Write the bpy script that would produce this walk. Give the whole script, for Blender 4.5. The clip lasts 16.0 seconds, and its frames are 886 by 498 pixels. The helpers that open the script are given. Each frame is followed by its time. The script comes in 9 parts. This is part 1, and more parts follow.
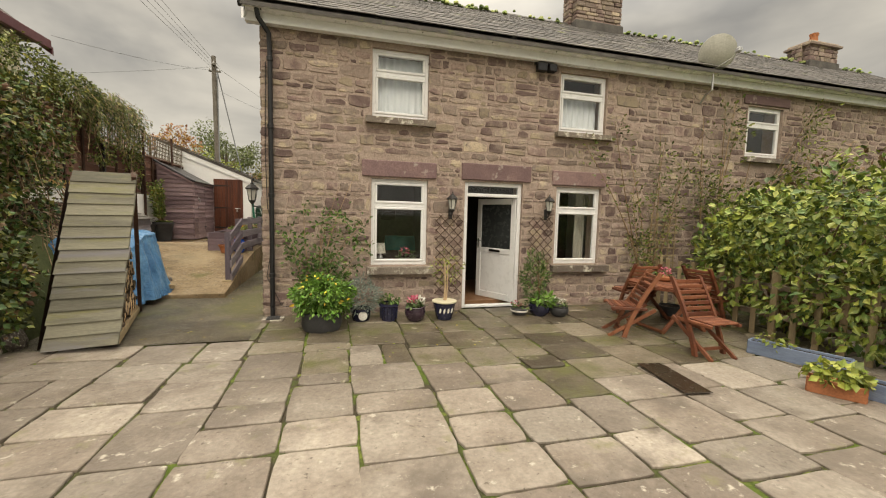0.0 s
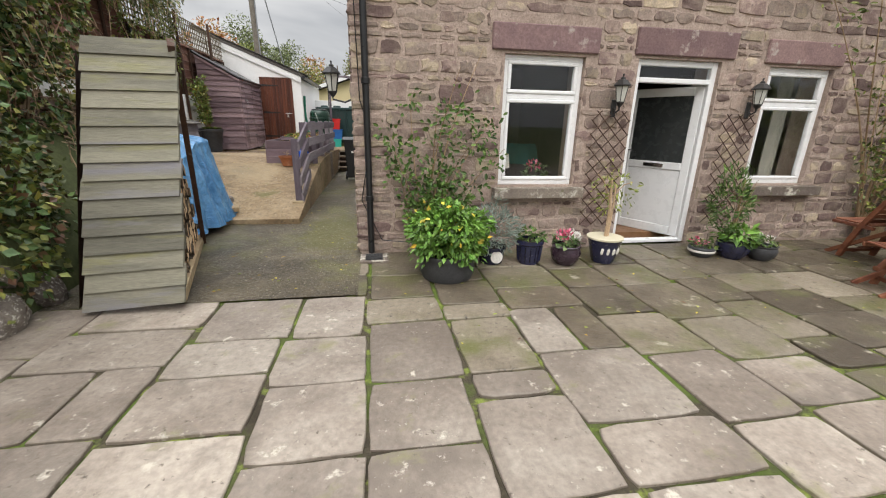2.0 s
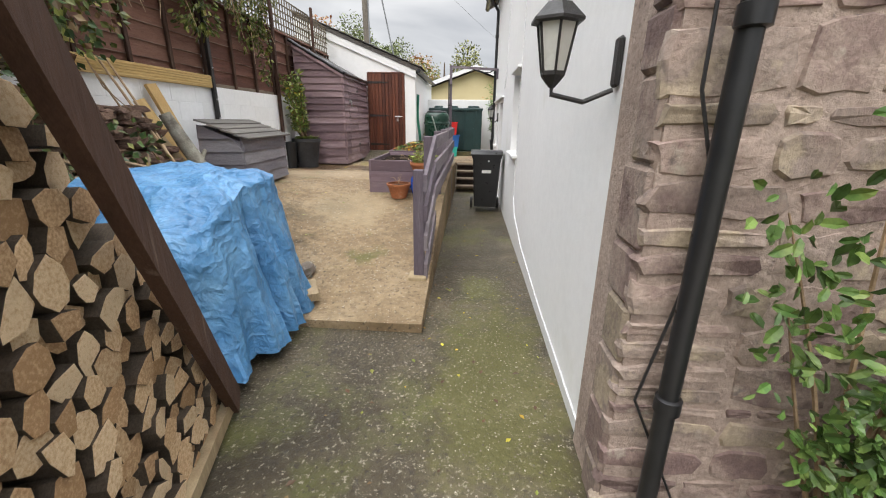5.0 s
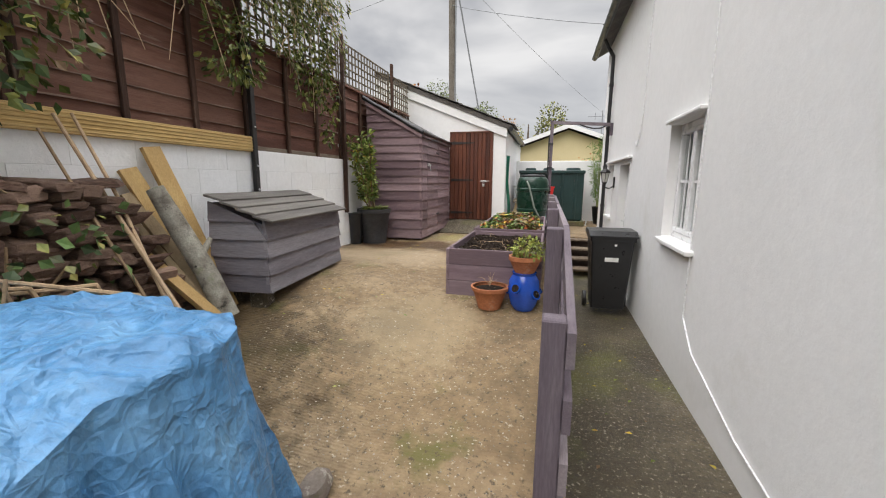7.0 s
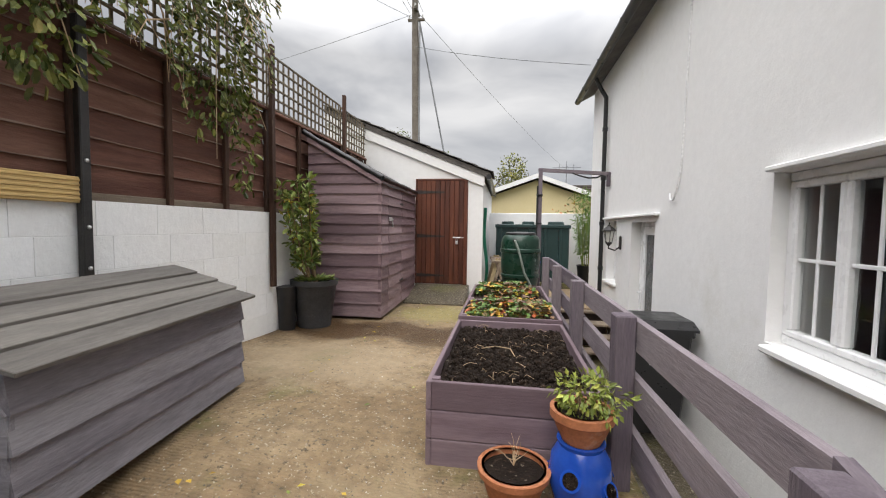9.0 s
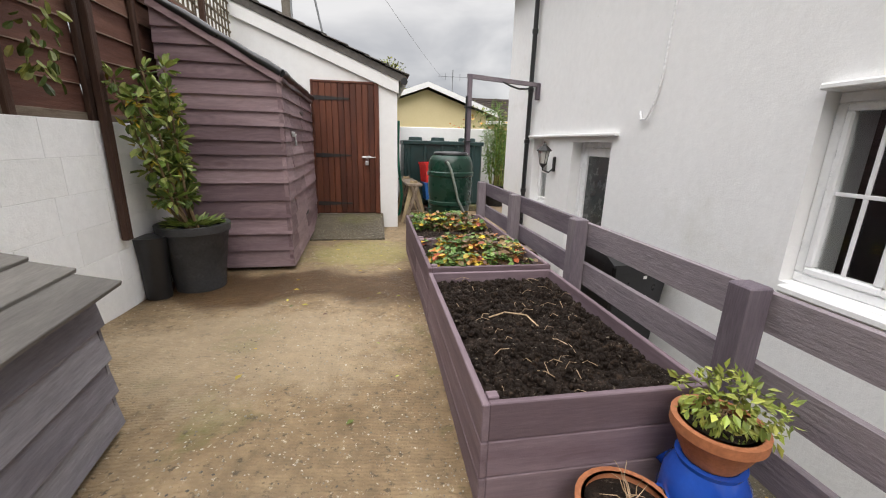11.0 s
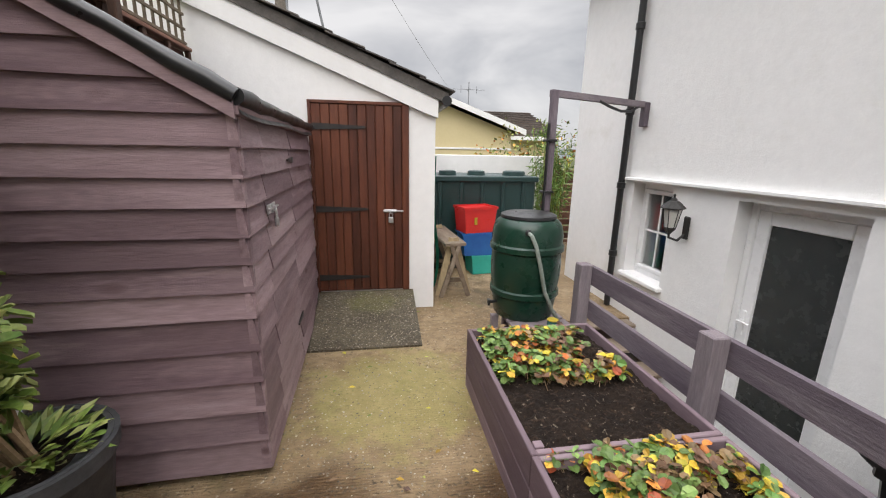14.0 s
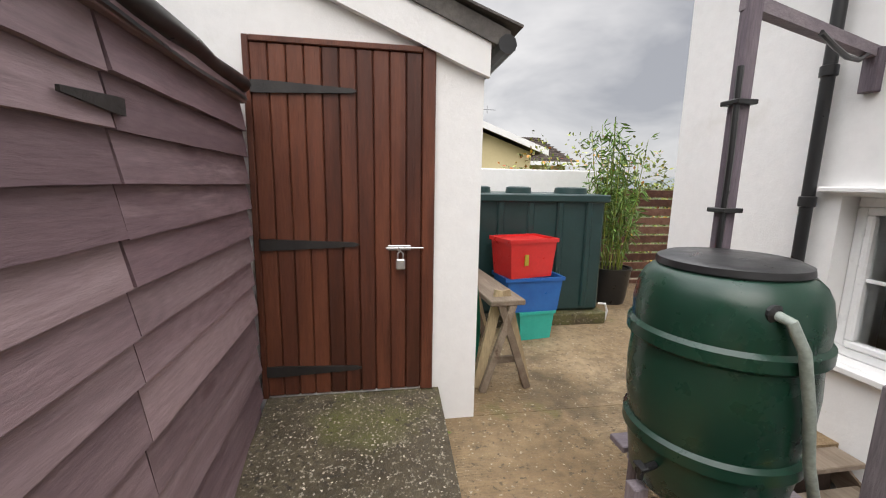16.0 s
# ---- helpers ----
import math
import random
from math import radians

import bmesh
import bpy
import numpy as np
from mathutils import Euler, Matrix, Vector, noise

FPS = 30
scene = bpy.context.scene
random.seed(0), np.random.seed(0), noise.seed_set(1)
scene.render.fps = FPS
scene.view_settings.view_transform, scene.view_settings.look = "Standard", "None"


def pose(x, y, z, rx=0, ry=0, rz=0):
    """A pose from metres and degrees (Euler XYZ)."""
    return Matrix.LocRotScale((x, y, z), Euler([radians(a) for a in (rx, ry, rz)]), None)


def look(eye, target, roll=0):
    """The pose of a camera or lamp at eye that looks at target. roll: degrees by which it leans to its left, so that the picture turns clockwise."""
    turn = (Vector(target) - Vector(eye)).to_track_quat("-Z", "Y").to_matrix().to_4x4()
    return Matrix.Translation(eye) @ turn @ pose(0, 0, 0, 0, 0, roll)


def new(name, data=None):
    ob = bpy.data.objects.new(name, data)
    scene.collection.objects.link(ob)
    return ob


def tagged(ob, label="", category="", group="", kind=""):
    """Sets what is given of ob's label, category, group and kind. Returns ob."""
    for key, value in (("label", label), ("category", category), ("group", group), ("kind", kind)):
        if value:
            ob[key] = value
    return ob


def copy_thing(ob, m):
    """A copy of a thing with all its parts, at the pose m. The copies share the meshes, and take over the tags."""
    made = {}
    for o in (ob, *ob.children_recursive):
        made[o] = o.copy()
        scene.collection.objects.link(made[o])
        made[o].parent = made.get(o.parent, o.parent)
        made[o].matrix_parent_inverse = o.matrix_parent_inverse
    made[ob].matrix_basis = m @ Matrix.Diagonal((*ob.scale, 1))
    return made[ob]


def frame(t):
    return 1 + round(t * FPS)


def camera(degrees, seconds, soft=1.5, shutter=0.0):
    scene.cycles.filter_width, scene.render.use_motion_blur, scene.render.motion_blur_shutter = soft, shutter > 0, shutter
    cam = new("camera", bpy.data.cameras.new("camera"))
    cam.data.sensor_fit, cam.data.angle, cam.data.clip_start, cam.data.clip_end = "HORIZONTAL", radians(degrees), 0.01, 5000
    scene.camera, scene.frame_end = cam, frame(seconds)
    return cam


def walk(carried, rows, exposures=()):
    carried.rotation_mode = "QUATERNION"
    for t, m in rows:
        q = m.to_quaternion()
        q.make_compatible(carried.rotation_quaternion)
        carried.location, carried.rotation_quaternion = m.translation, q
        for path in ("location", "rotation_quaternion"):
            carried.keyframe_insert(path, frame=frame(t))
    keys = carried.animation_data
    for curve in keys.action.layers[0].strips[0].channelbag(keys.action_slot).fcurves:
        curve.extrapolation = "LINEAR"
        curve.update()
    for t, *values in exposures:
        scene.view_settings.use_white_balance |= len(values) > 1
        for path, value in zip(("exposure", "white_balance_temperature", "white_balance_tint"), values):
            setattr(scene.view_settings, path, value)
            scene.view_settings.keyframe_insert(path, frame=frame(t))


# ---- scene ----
cam = camera(96.6, 16.0, soft=1.1)
METRES, EYE, TILT, LEAN, TURN = 14.8, 1.64, -0.774, -0.203, -14.7
ROWS = [
    (0.0, 0.0, 0.0, 0.0, 0.09, -4.11, -1.22),
    (0.5, -0.0248, 0.0262, -0.0049, 0.18, -7.54, -1.21),
    (1.0, -0.0512, 0.0557, -0.0095, 0.35, -11.47, -1.18),
    (1.5, -0.0752, 0.088, -0.011, 2.06, -15.09, -1.13),
    (2.0, -0.0981, 0.1208, -0.0102, 5.28, -16.75, -0.97),
    (2.5, -0.1172, 0.1552, -0.0093, 7.25, -17.02, -0.92),
    (3.0, -0.1369, 0.1904, -0.0092, 10.03, -17.18, -0.85),
    (3.5, -0.1554, 0.2256, -0.0071, 12.54, -17.32, -0.74),
    (4.0, -0.1734, 0.2591, -0.0027, 14.46, -17.46, -0.66),
    (6.5, -0.2594, 0.4144, 0.0087, 26.66, -13.16, -0.66),
    (7.0, -0.2748, 0.4434, 0.0122, 29.59, -9.18, -0.61),
    (7.5, -0.2891, 0.4718, 0.0147, 30.54, -5.38, -0.55),
    (8.0, -0.3033, 0.4978, 0.0185, 30.29, -3.33, -0.6),
    (8.5, -0.3223, 0.5221, 0.0218, 27.6, -2.48, -0.82),
    (9.0, -0.3376, 0.5405, 0.0248, 23.66, -2.38, -0.94),
    (9.5, -0.3515, 0.5524, 0.0247, 20.24, -2.78, -1.08),
    (10.0, -0.3693, 0.5603, 0.0226, 16.22, -5.87, -1.31),
    (12.5, -0.4342, 0.6459, 0.0457, -5.56, -21.36, -1.59),
    (13.0, -0.4418, 0.6696, 0.0493, -4.35, -21.07, -1.54),
    (13.5, -0.4493, 0.6946, 0.0541, 0.32, -17.93, -1.27),
    (14.0, -0.4542, 0.7211, 0.0549, 5.51, -12.87, -0.89),
    (14.5, -0.4624, 0.7493, 0.0548, 9.82, -9.73, -0.83),
    (15.0, -0.4729, 0.7807, 0.0515, 10.83, -8.79, -0.79),
    (15.5, -0.4807, 0.8125, 0.0464, 9.75, -8.61, -0.72),
    (16.0, -0.4863, 0.8453, 0.0412, 5.53, -8.68, -0.87),
]
EXPOSURES = [(0.0, 0.25, 8100, 8), (0.6, 0.4, 7350, 8), (1.2, 0.42, 6900, 9), (2.0, 0.48, 6650, 10), (3.0, 0.58, 6600, 10), (4.0, 0.8, 6500, 10), (6.4, 0.57, 6700, 11), (8.5, 0.53, 6650, 11), (10.0, 0.51, 6700, 11), (12.5, 0.66, 6650, 12), (14.0, 0.56, 6650, 12), (15.0, 0.52, 6650, 12), (16.0, 0.62, 6700, 12)]
walk(cam, [(t, pose(0, 0, EYE, TILT, LEAN, TURN) @ pose(METRES * x, METRES * y, METRES * z, 90 + pitch, roll, yaw)) for t, x, y, z, yaw, pitch, roll in ROWS], exposures=EXPOSURES)

# ---- world, sun and sky ----
world = bpy.data.worlds.new("overcast_sky")
scene.world = world
world.use_nodes = True
wn, wl = world.node_tree.nodes, world.node_tree.links
wn.clear()
w_out, w_bg = wn.new("ShaderNodeOutputWorld"), wn.new("ShaderNodeBackground")
w_sky, w_tc = wn.new("ShaderNodeTexSky"), wn.new("ShaderNodeTexCoord")
w_sky.sky_type, w_sky.sun_disc = "NISHITA", False
w_sky.sun_elevation, w_sky.sun_rotation = radians(45), radians(196)
w_map, w_noise, w_ramp, w_mix = wn.new("ShaderNodeMapping"), wn.new("ShaderNodeTexNoise"), wn.new("ShaderNodeValToRGB"), wn.new("ShaderNodeMix")
w_map.inputs["Scale"].default_value = (1.0, 1.0, 2.6)
w_noise.inputs["Scale"].default_value, w_noise.inputs["Detail"].default_value, w_noise.inputs["Roughness"].default_value = 2.3, 5, 0.5
w_noise.inputs["Distortion"].default_value = 0.4
w_ramp.color_ramp.elements[0].position, w_ramp.color_ramp.elements[0].color = 0.34, (4.0, 4.2, 4.6, 1)
w_ramp.color_ramp.elements[1].position, w_ramp.color_ramp.elements[1].color = 0.66, (8.6, 8.7, 8.8, 1)
w_mix.data_type = "RGBA"
w_mix.inputs["Factor"].default_value = 0.93
wl.new(w_tc.outputs["Generated"], w_map.inputs["Vector"])
wl.new(w_map.outputs["Vector"], w_noise.inputs["Vector"])
wl.new(w_noise.outputs["Fac"], w_ramp.inputs["Fac"])
wl.new(w_sky.outputs["Color"], w_mix.inputs["A"])
wl.new(w_ramp.outputs["Color"], w_mix.inputs["B"])
w_sep, w_grad, w_mul = wn.new("ShaderNodeSeparateXYZ"), wn.new("ShaderNodeMapRange"), wn.new("ShaderNodeVectorMath")
w_grad.inputs["From Min"].default_value, w_grad.inputs["From Max"].default_value = 0.38, 1.0
w_grad.inputs["To Min"].default_value, w_grad.inputs["To Max"].default_value = 0.64, 4.2
w_mul.operation = "SCALE"
wl.new(w_tc.outputs["Generated"], w_sep.inputs["Vector"])
wl.new(w_sep.outputs["Z"], w_grad.inputs["Value"])
wl.new(w_mix.outputs["Result"], w_mul.inputs[0])
wl.new(w_grad.outputs["Result"], w_mul.inputs["Scale"])
wl.new(w_mul.outputs["Vector"], w_bg.inputs["Color"])
w_bg.inputs["Strength"].default_value = 0.107
wl.new(w_bg.outputs["Background"], w_out.inputs["Surface"])
sun = new("sun", bpy.data.lights.new("sun", "SUN"))
sun.data.energy, sun.data.angle, sun.data.color = 1.0, radians(45), (1.0, 0.96, 0.9)
sun.matrix_world = look((-4.2, -11, 16), (0, 4, 0))


# ---- materials ----
def surf(name, cols, scale=3.0, rough=0.75, bump=0.25, bscale=30.0, stretch=(1, 1, 1), rnd="", amt=0.15, spots=(), metal=0.0, spec=0.4, fine=0.25, hue=0.0, sub=0.0):
    """A weathered surface: colours blended by a coarse noise, a fine grain, spots of other colours, a bump."""
    m = bpy.data.materials.new(name)
    m.use_nodes = True
    n, l = m.node_tree.nodes, m.node_tree.links
    b = n["Principled BSDF"]
    tc, mp = n.new("ShaderNodeTexCoord"), n.new("ShaderNodeMapping")
    mp.inputs["Scale"].default_value = stretch
    l.new(tc.outputs["Object"], mp.inputs["Vector"])
    vec, r = mp.outputs["Vector"], None
    if rnd == "object":
        r = n.new("ShaderNodeObjectInfo").outputs["Random"]
    elif rnd == "island":
        r = n.new("ShaderNodeNewGeometry").outputs["Random Per Island"]
    if r is not None:
        mul, add = n.new("ShaderNodeMath"), n.new("ShaderNodeVectorMath")
        mul.operation, mul.inputs[1].default_value = "MULTIPLY", 37.0
        l.new(r, mul.inputs[0])
        l.new(vec, add.inputs[0])
        l.new(mul.outputs[0], add.inputs[1])
        vec = add.outputs["Vector"]

    def grain(s, detail=5, rough_=0.6):
        g = n.new("ShaderNodeTexNoise")
        g.inputs["Scale"].default_value, g.inputs["Detail"].default_value, g.inputs["Roughness"].default_value = s, detail, rough_
        l.new(vec, g.inputs["Vector"])
        return g.outputs["Fac"]

    def mix(fac, a, c, mode="MIX"):
        x = n.new("ShaderNodeMix")
        x.data_type, x.blend_type = "RGBA", mode
        for sock, val in (("Factor", fac), ("A", a), ("B", c)):
            if hasattr(val, "is_linked"):
                l.new(val, x.inputs[sock])
            else:
                x.inputs[sock].default_value = val if sock == "Factor" else (*val, 1) if len(val) == 3 else val
        return x.outputs["Result"]

    ramp = n.new("ShaderNodeValToRGB")
    e = ramp.color_ramp.elements
    while len(e) < len(cols):
        e.new(0.5)
    for i, c in enumerate(cols):
        e[i].position, e[i].color = (0.3 + 0.4 * i / max(1, len(cols) - 1), (*c, 1))
    coarse = grain(scale)
    if r is not None and len(cols) > 1:
        s1, s2 = n.new("ShaderNodeMath"), n.new("ShaderNodeMath")
        s1.operation, s1.inputs[1].default_value, s1.inputs[2].default_value = "MULTIPLY_ADD", 1.0, -0.5
        l.new(r, s1.inputs[0])
        s2.operation, s2.inputs[1].default_value = "MULTIPLY_ADD", 0.42
        l.new(s1.outputs[0], s2.inputs[0])
        l.new(coarse, s2.inputs[2])
        coarse = s2.outputs[0]
    l.new(coarse, ramp.inputs["Fac"])
    col = ramp.outputs["Color"]
    fr = n.new("ShaderNodeMapRange")
    fr.inputs["From Min"].default_value, fr.inputs["From Max"].default_value = 0.25, 0.75
    fr.inputs["To Min"].default_value, fr.inputs["To Max"].default_value = 1 - fine, 1 + fine
    l.new(grain(scale * 9 + 6), fr.inputs["Value"])
    hs = n.new("ShaderNodeHueSaturation")
    l.new(col, hs.inputs["Color"])
    l.new(fr.outputs["Result"], hs.inputs["Value"])
    col = hs.outputs["Color"]
    if r is not None:
        h2, vr = n.new("ShaderNodeHueSaturation"), n.new("ShaderNodeMapRange")
        vr.inputs["To Min"].default_value, vr.inputs["To Max"].default_value = 1 - amt, 1 + amt
        frac = n.new("ShaderNodeMath")
        frac.operation, frac.inputs[1].default_value = "MULTIPLY", 7.31
        fr2 = n.new("ShaderNodeMath")
        fr2.operation = "FRACT"
        l.new(r, frac.inputs[0])
        l.new(frac.outputs[0], fr2.inputs[0])
        l.new(fr2.outputs[0], vr.inputs["Value"])
        l.new(vr.outputs["Result"], h2.inputs["Value"])
        if hue:
            hr = n.new("ShaderNodeMapRange")
            hr.inputs["To Min"].default_value, hr.inputs["To Max"].default_value = 0.5 - hue, 0.5 + hue
            l.new(r, hr.inputs["Value"])
            l.new(hr.outputs["Result"], h2.inputs["Hue"])
        l.new(col, h2.inputs["Color"])
        col = h2.outputs["Color"]
    for c, s, lo, hi in spots:
        sr = n.new("ShaderNodeMapRange")
        sr.inputs["From Min"].default_value, sr.inputs["From Max"].default_value = lo, hi
        l.new(grain(s, 6, 0.65), sr.inputs["Value"])
        col = mix(sr.outputs["Result"], col, c)
    l.new(col, b.inputs["Base Color"])
    rr = n.new("ShaderNodeMapRange")
    rr.inputs["From Min"].default_value, rr.inputs["From Max"].default_value = 0.3, 0.7
    rr.inputs["To Min"].default_value, rr.inputs["To Max"].default_value = max(0.03, rough - 0.1), min(1, rough + 0.1)
    l.new(grain(scale * 2.3), rr.inputs["Value"])
    l.new(rr.outputs["Result"], b.inputs["Roughness"])
    b.inputs["Metallic"].default_value, b.inputs["Specular IOR Level"].default_value = metal, spec
    if bump:
        bp = n.new("ShaderNodeBump")
        bp.inputs["Strength"].default_value, bp.inputs["Distance"].default_value = bump, 0.02
        l.new(grain(bscale, 6, 0.7), bp.inputs["Height"])
        l.new(bp.outputs["Normal"], b.inputs["Normal"])
    if sub:
        b.inputs["Subsurface Weight"].default_value, b.inputs["Subsurface Radius"].default_value = sub, (0.02, 0.03, 0.01)
    return m


def glass(name, tint=(0.9, 0.93, 0.93), rough=0.0):
    m = bpy.data.materials.new(name)
    m.use_nodes = True
    b = m.node_tree.nodes["Principled BSDF"]
    b.inputs["Base Color"].default_value = (*tint, 1)
    b.inputs["Roughness"].default_value, b.inputs["Transmission Weight"].default_value, b.inputs["IOR"].default_value = rough, 1.0, 1.45
    return m


STONES = [(0.19, 0.132, 0.12), (0.26, 0.19, 0.165), (0.35, 0.27, 0.225), (0.29, 0.23, 0.195), (0.42, 0.34, 0.25)]
M_STONE = surf("sandstone_piece", STONES, 5, 0.92, 0.9, 16, rnd="object", amt=0.3, spots=[((0.42, 0.37, 0.3), 9, 0.6, 0.75), ((0.12, 0.1, 0.09), 14, 0.62, 0.74)], spec=0.2)
M_STONES = surf("sandstone_mass", STONES, 5, 0.92, 0.8, 18, rnd="island", amt=0.33, spots=[((0.42, 0.37, 0.3), 9, 0.6, 0.75), ((0.12, 0.1, 0.09), 14, 0.62, 0.74)], spec=0.2)
M_RUBBLE = surf("red_brown_rubble", [(0.1, 0.058, 0.042), (0.17, 0.105, 0.078), (0.25, 0.165, 0.12)], 5, 0.9, 0.8, 18, rnd="object", amt=0.3, spots=[((0.34, 0.28, 0.21), 9, 0.62, 0.75), ((0.06, 0.05, 0.03), 12, 0.6, 0.72)], spec=0.25)
M_LINTEL = surf("purple_sandstone", [(0.2, 0.13, 0.13), (0.28, 0.185, 0.175)], 4, 0.9, 0.5, 22, rnd="object", amt=0.1, spots=[((0.42, 0.36, 0.32), 5, 0.6, 0.68)], spec=0.2)
M_SILL = surf("lichen_stone", [(0.16, 0.13, 0.11), (0.26, 0.22, 0.18)], 6, 0.95, 0.8, 30, rnd="object", spots=[((0.62, 0.58, 0.5), 7, 0.54, 0.64), ((0.12, 0.14, 0.05), 9, 0.6, 0.7)], spec=0.2)
M_MORTAR = surf("lime_mortar", [(0.36, 0.275, 0.23), (0.48, 0.38, 0.32)], 4, 0.95, 1.0, 30, spots=[((0.27, 0.21, 0.18), 6, 0.55, 0.7), ((0.2, 0.16, 0.14), 24, 0.6, 0.7)], spec=0.15)
M_FLAG = surf("flagstone", [(0.185, 0.149, 0.118), (0.252, 0.21, 0.17), (0.325, 0.28, 0.23)], 2.2, 0.55, 0.55, 11, rnd="object", amt=0.22,
              spots=[((0.15, 0.122, 0.097), 1.6, 0.52, 0.68), ((0.5, 0.45, 0.37), 8, 0.62, 0.7), ((0.2, 0.19, 0.09), 3.0, 0.6, 0.74), ((0.1, 0.08, 0.06), 19, 0.62, 0.7), ((0.4, 0.36, 0.3), 30, 0.64, 0.72)], spec=0.45)
# Damp algae flags by the house; the shade there is also put into their colour.
M_FLAGWETSHADE = surf("damp_algae_shade_flagstone", [(0.095, 0.075, 0.052), (0.15, 0.122, 0.088), (0.22, 0.185, 0.138)], 2.0, 0.4, 0.6, 11, rnd="object", amt=0.25,
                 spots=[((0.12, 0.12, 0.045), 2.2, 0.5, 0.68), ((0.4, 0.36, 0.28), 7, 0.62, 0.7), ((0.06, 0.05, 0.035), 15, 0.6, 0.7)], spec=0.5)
M_PUDDLE = surf("wet_brown_puddle", [(0.025, 0.018, 0.012), (0.045, 0.032, 0.02)], 3, 0.22, 0.15, 20, spec=0.55)
M_JOINT = surf("mossy_joint", [(0.05, 0.042, 0.03), (0.09, 0.075, 0.05)], 6, 0.95, 0.9, 60, spots=[((0.1, 0.14, 0.03), 1.3, 0.46, 0.58), ((0.22, 0.27, 0.06), 5, 0.53, 0.64)], spec=0.15)
M_CONC = surf("yard_concrete", [(0.18, 0.118, 0.06), (0.29, 0.205, 0.116), (0.42, 0.315, 0.195)], 0.75, 0.7, 0.8, 48, fine=0.32,
              spots=[((0.13, 0.095, 0.055), 0.6, 0.57, 0.68), ((0.17, 0.15, 0.055), 1.7, 0.58, 0.68), ((0.58, 0.5, 0.38), 42, 0.61, 0.68), ((0.12, 0.09, 0.055), 30, 0.57, 0.66)], spec=0.35)
M_PATH = surf("damp_path_concrete", [(0.042, 0.031, 0.016), (0.08, 0.063, 0.036), (0.145, 0.117, 0.073)], 1.3, 0.42, 1.0, 34, fine=0.4,
              spots=[((0.13, 0.13, 0.035), 0.9, 0.53, 0.66), ((0.4, 0.36, 0.29), 44, 0.57, 0.66), ((0.045, 0.038, 0.028), 24, 0.57, 0.66)], spec=0.5)


def ribbed(m, axis, scale, strength):
    """Broom ribs across a concrete surface, under its own grain."""
    n, l = m.node_tree.nodes, m.node_tree.links
    w, tc, bp = n.new("ShaderNodeTexWave"), n.new("ShaderNodeTexCoord"), n.new("ShaderNodeBump")
    w.bands_direction = axis
    w.inputs["Scale"].default_value, w.inputs["Distortion"].default_value = scale, 5.0
    w.inputs["Detail"].default_value, w.inputs["Detail Scale"].default_value = 3.0, 2.5
    l.new(tc.outputs["Object"], w.inputs["Vector"])
    l.new(w.outputs["Fac"], bp.inputs["Height"])
    bp.inputs["Strength"].default_value, bp.inputs["Distance"].default_value = strength, 0.012
    b = n["Principled BSDF"]
    old = b.inputs["Normal"].links[0].from_socket
    l.new(old, bp.inputs["Normal"])
    l.new(bp.outputs["Normal"], b.inputs["Normal"])


def patch(m, cx, cy, rx, ry, col, rough, wet):
    """A ragged stain round (cx, cy): wet ones darken what lies under them, dry ones lie over it."""
    n, l = m.node_tree.nodes, m.node_tree.links
    b, tc = n["Principled BSDF"], n.new("ShaderNodeTexCoord")
    mp, ns, ad = n.new("ShaderNodeMapping"), n.new("ShaderNodeTexNoise"), n.new("ShaderNodeMath")
    mp.vector_type = "POINT"
    mp.inputs["Location"].default_value, mp.inputs["Scale"].default_value = (-cx / rx, -cy / ry, 0), (1 / rx, 1 / ry, 0)
    l.new(tc.outputs["Object"], mp.inputs["Vector"])
    ln = n.new("ShaderNodeVectorMath")
    ln.operation = "LENGTH"
    l.new(mp.outputs["Vector"], ln.inputs[0])
    ns.inputs["Scale"].default_value, ns.inputs["Detail"].default_value, ns.inputs["Roughness"].default_value = 4.5, 10, 0.7
    l.new(tc.outputs["Object"], ns.inputs["Vector"])
    ad.operation, ad.inputs[1].default_value = "MULTIPLY_ADD", 1.9
    l.new(ns.outputs["Fac"], ad.inputs[0])
    l.new(ln.outputs["Value"], ad.inputs[2])
    mr = n.new("ShaderNodeMapRange")
    mr.inputs["From Min"].default_value, mr.inputs["From Max"].default_value = 1.95, 1.55
    mr.inputs["To Max"].default_value = 0.9 if wet else 0.45
    l.new(ad.outputs[0], mr.inputs["Value"])
    mx, rg = n.new("ShaderNodeMix"), n.new("ShaderNodeMix")
    mx.data_type, mx.blend_type = "RGBA", "MULTIPLY" if wet else "MIX"
    l.new(mr.outputs["Result"], mx.inputs["Factor"])
    l.new(b.inputs["Base Color"].links[0].from_socket, mx.inputs["A"])
    mx.inputs["B"].default_value = (*col, 1)
    l.new(mx.outputs["Result"], b.inputs["Base Color"])
    l.new(mr.outputs["Result"], rg.inputs[0])
    l.new(b.inputs["Roughness"].links[0].from_socket, rg.inputs[2])
    rg.inputs[3].default_value = rough
    l.new(rg.outputs[0], b.inputs["Roughness"])


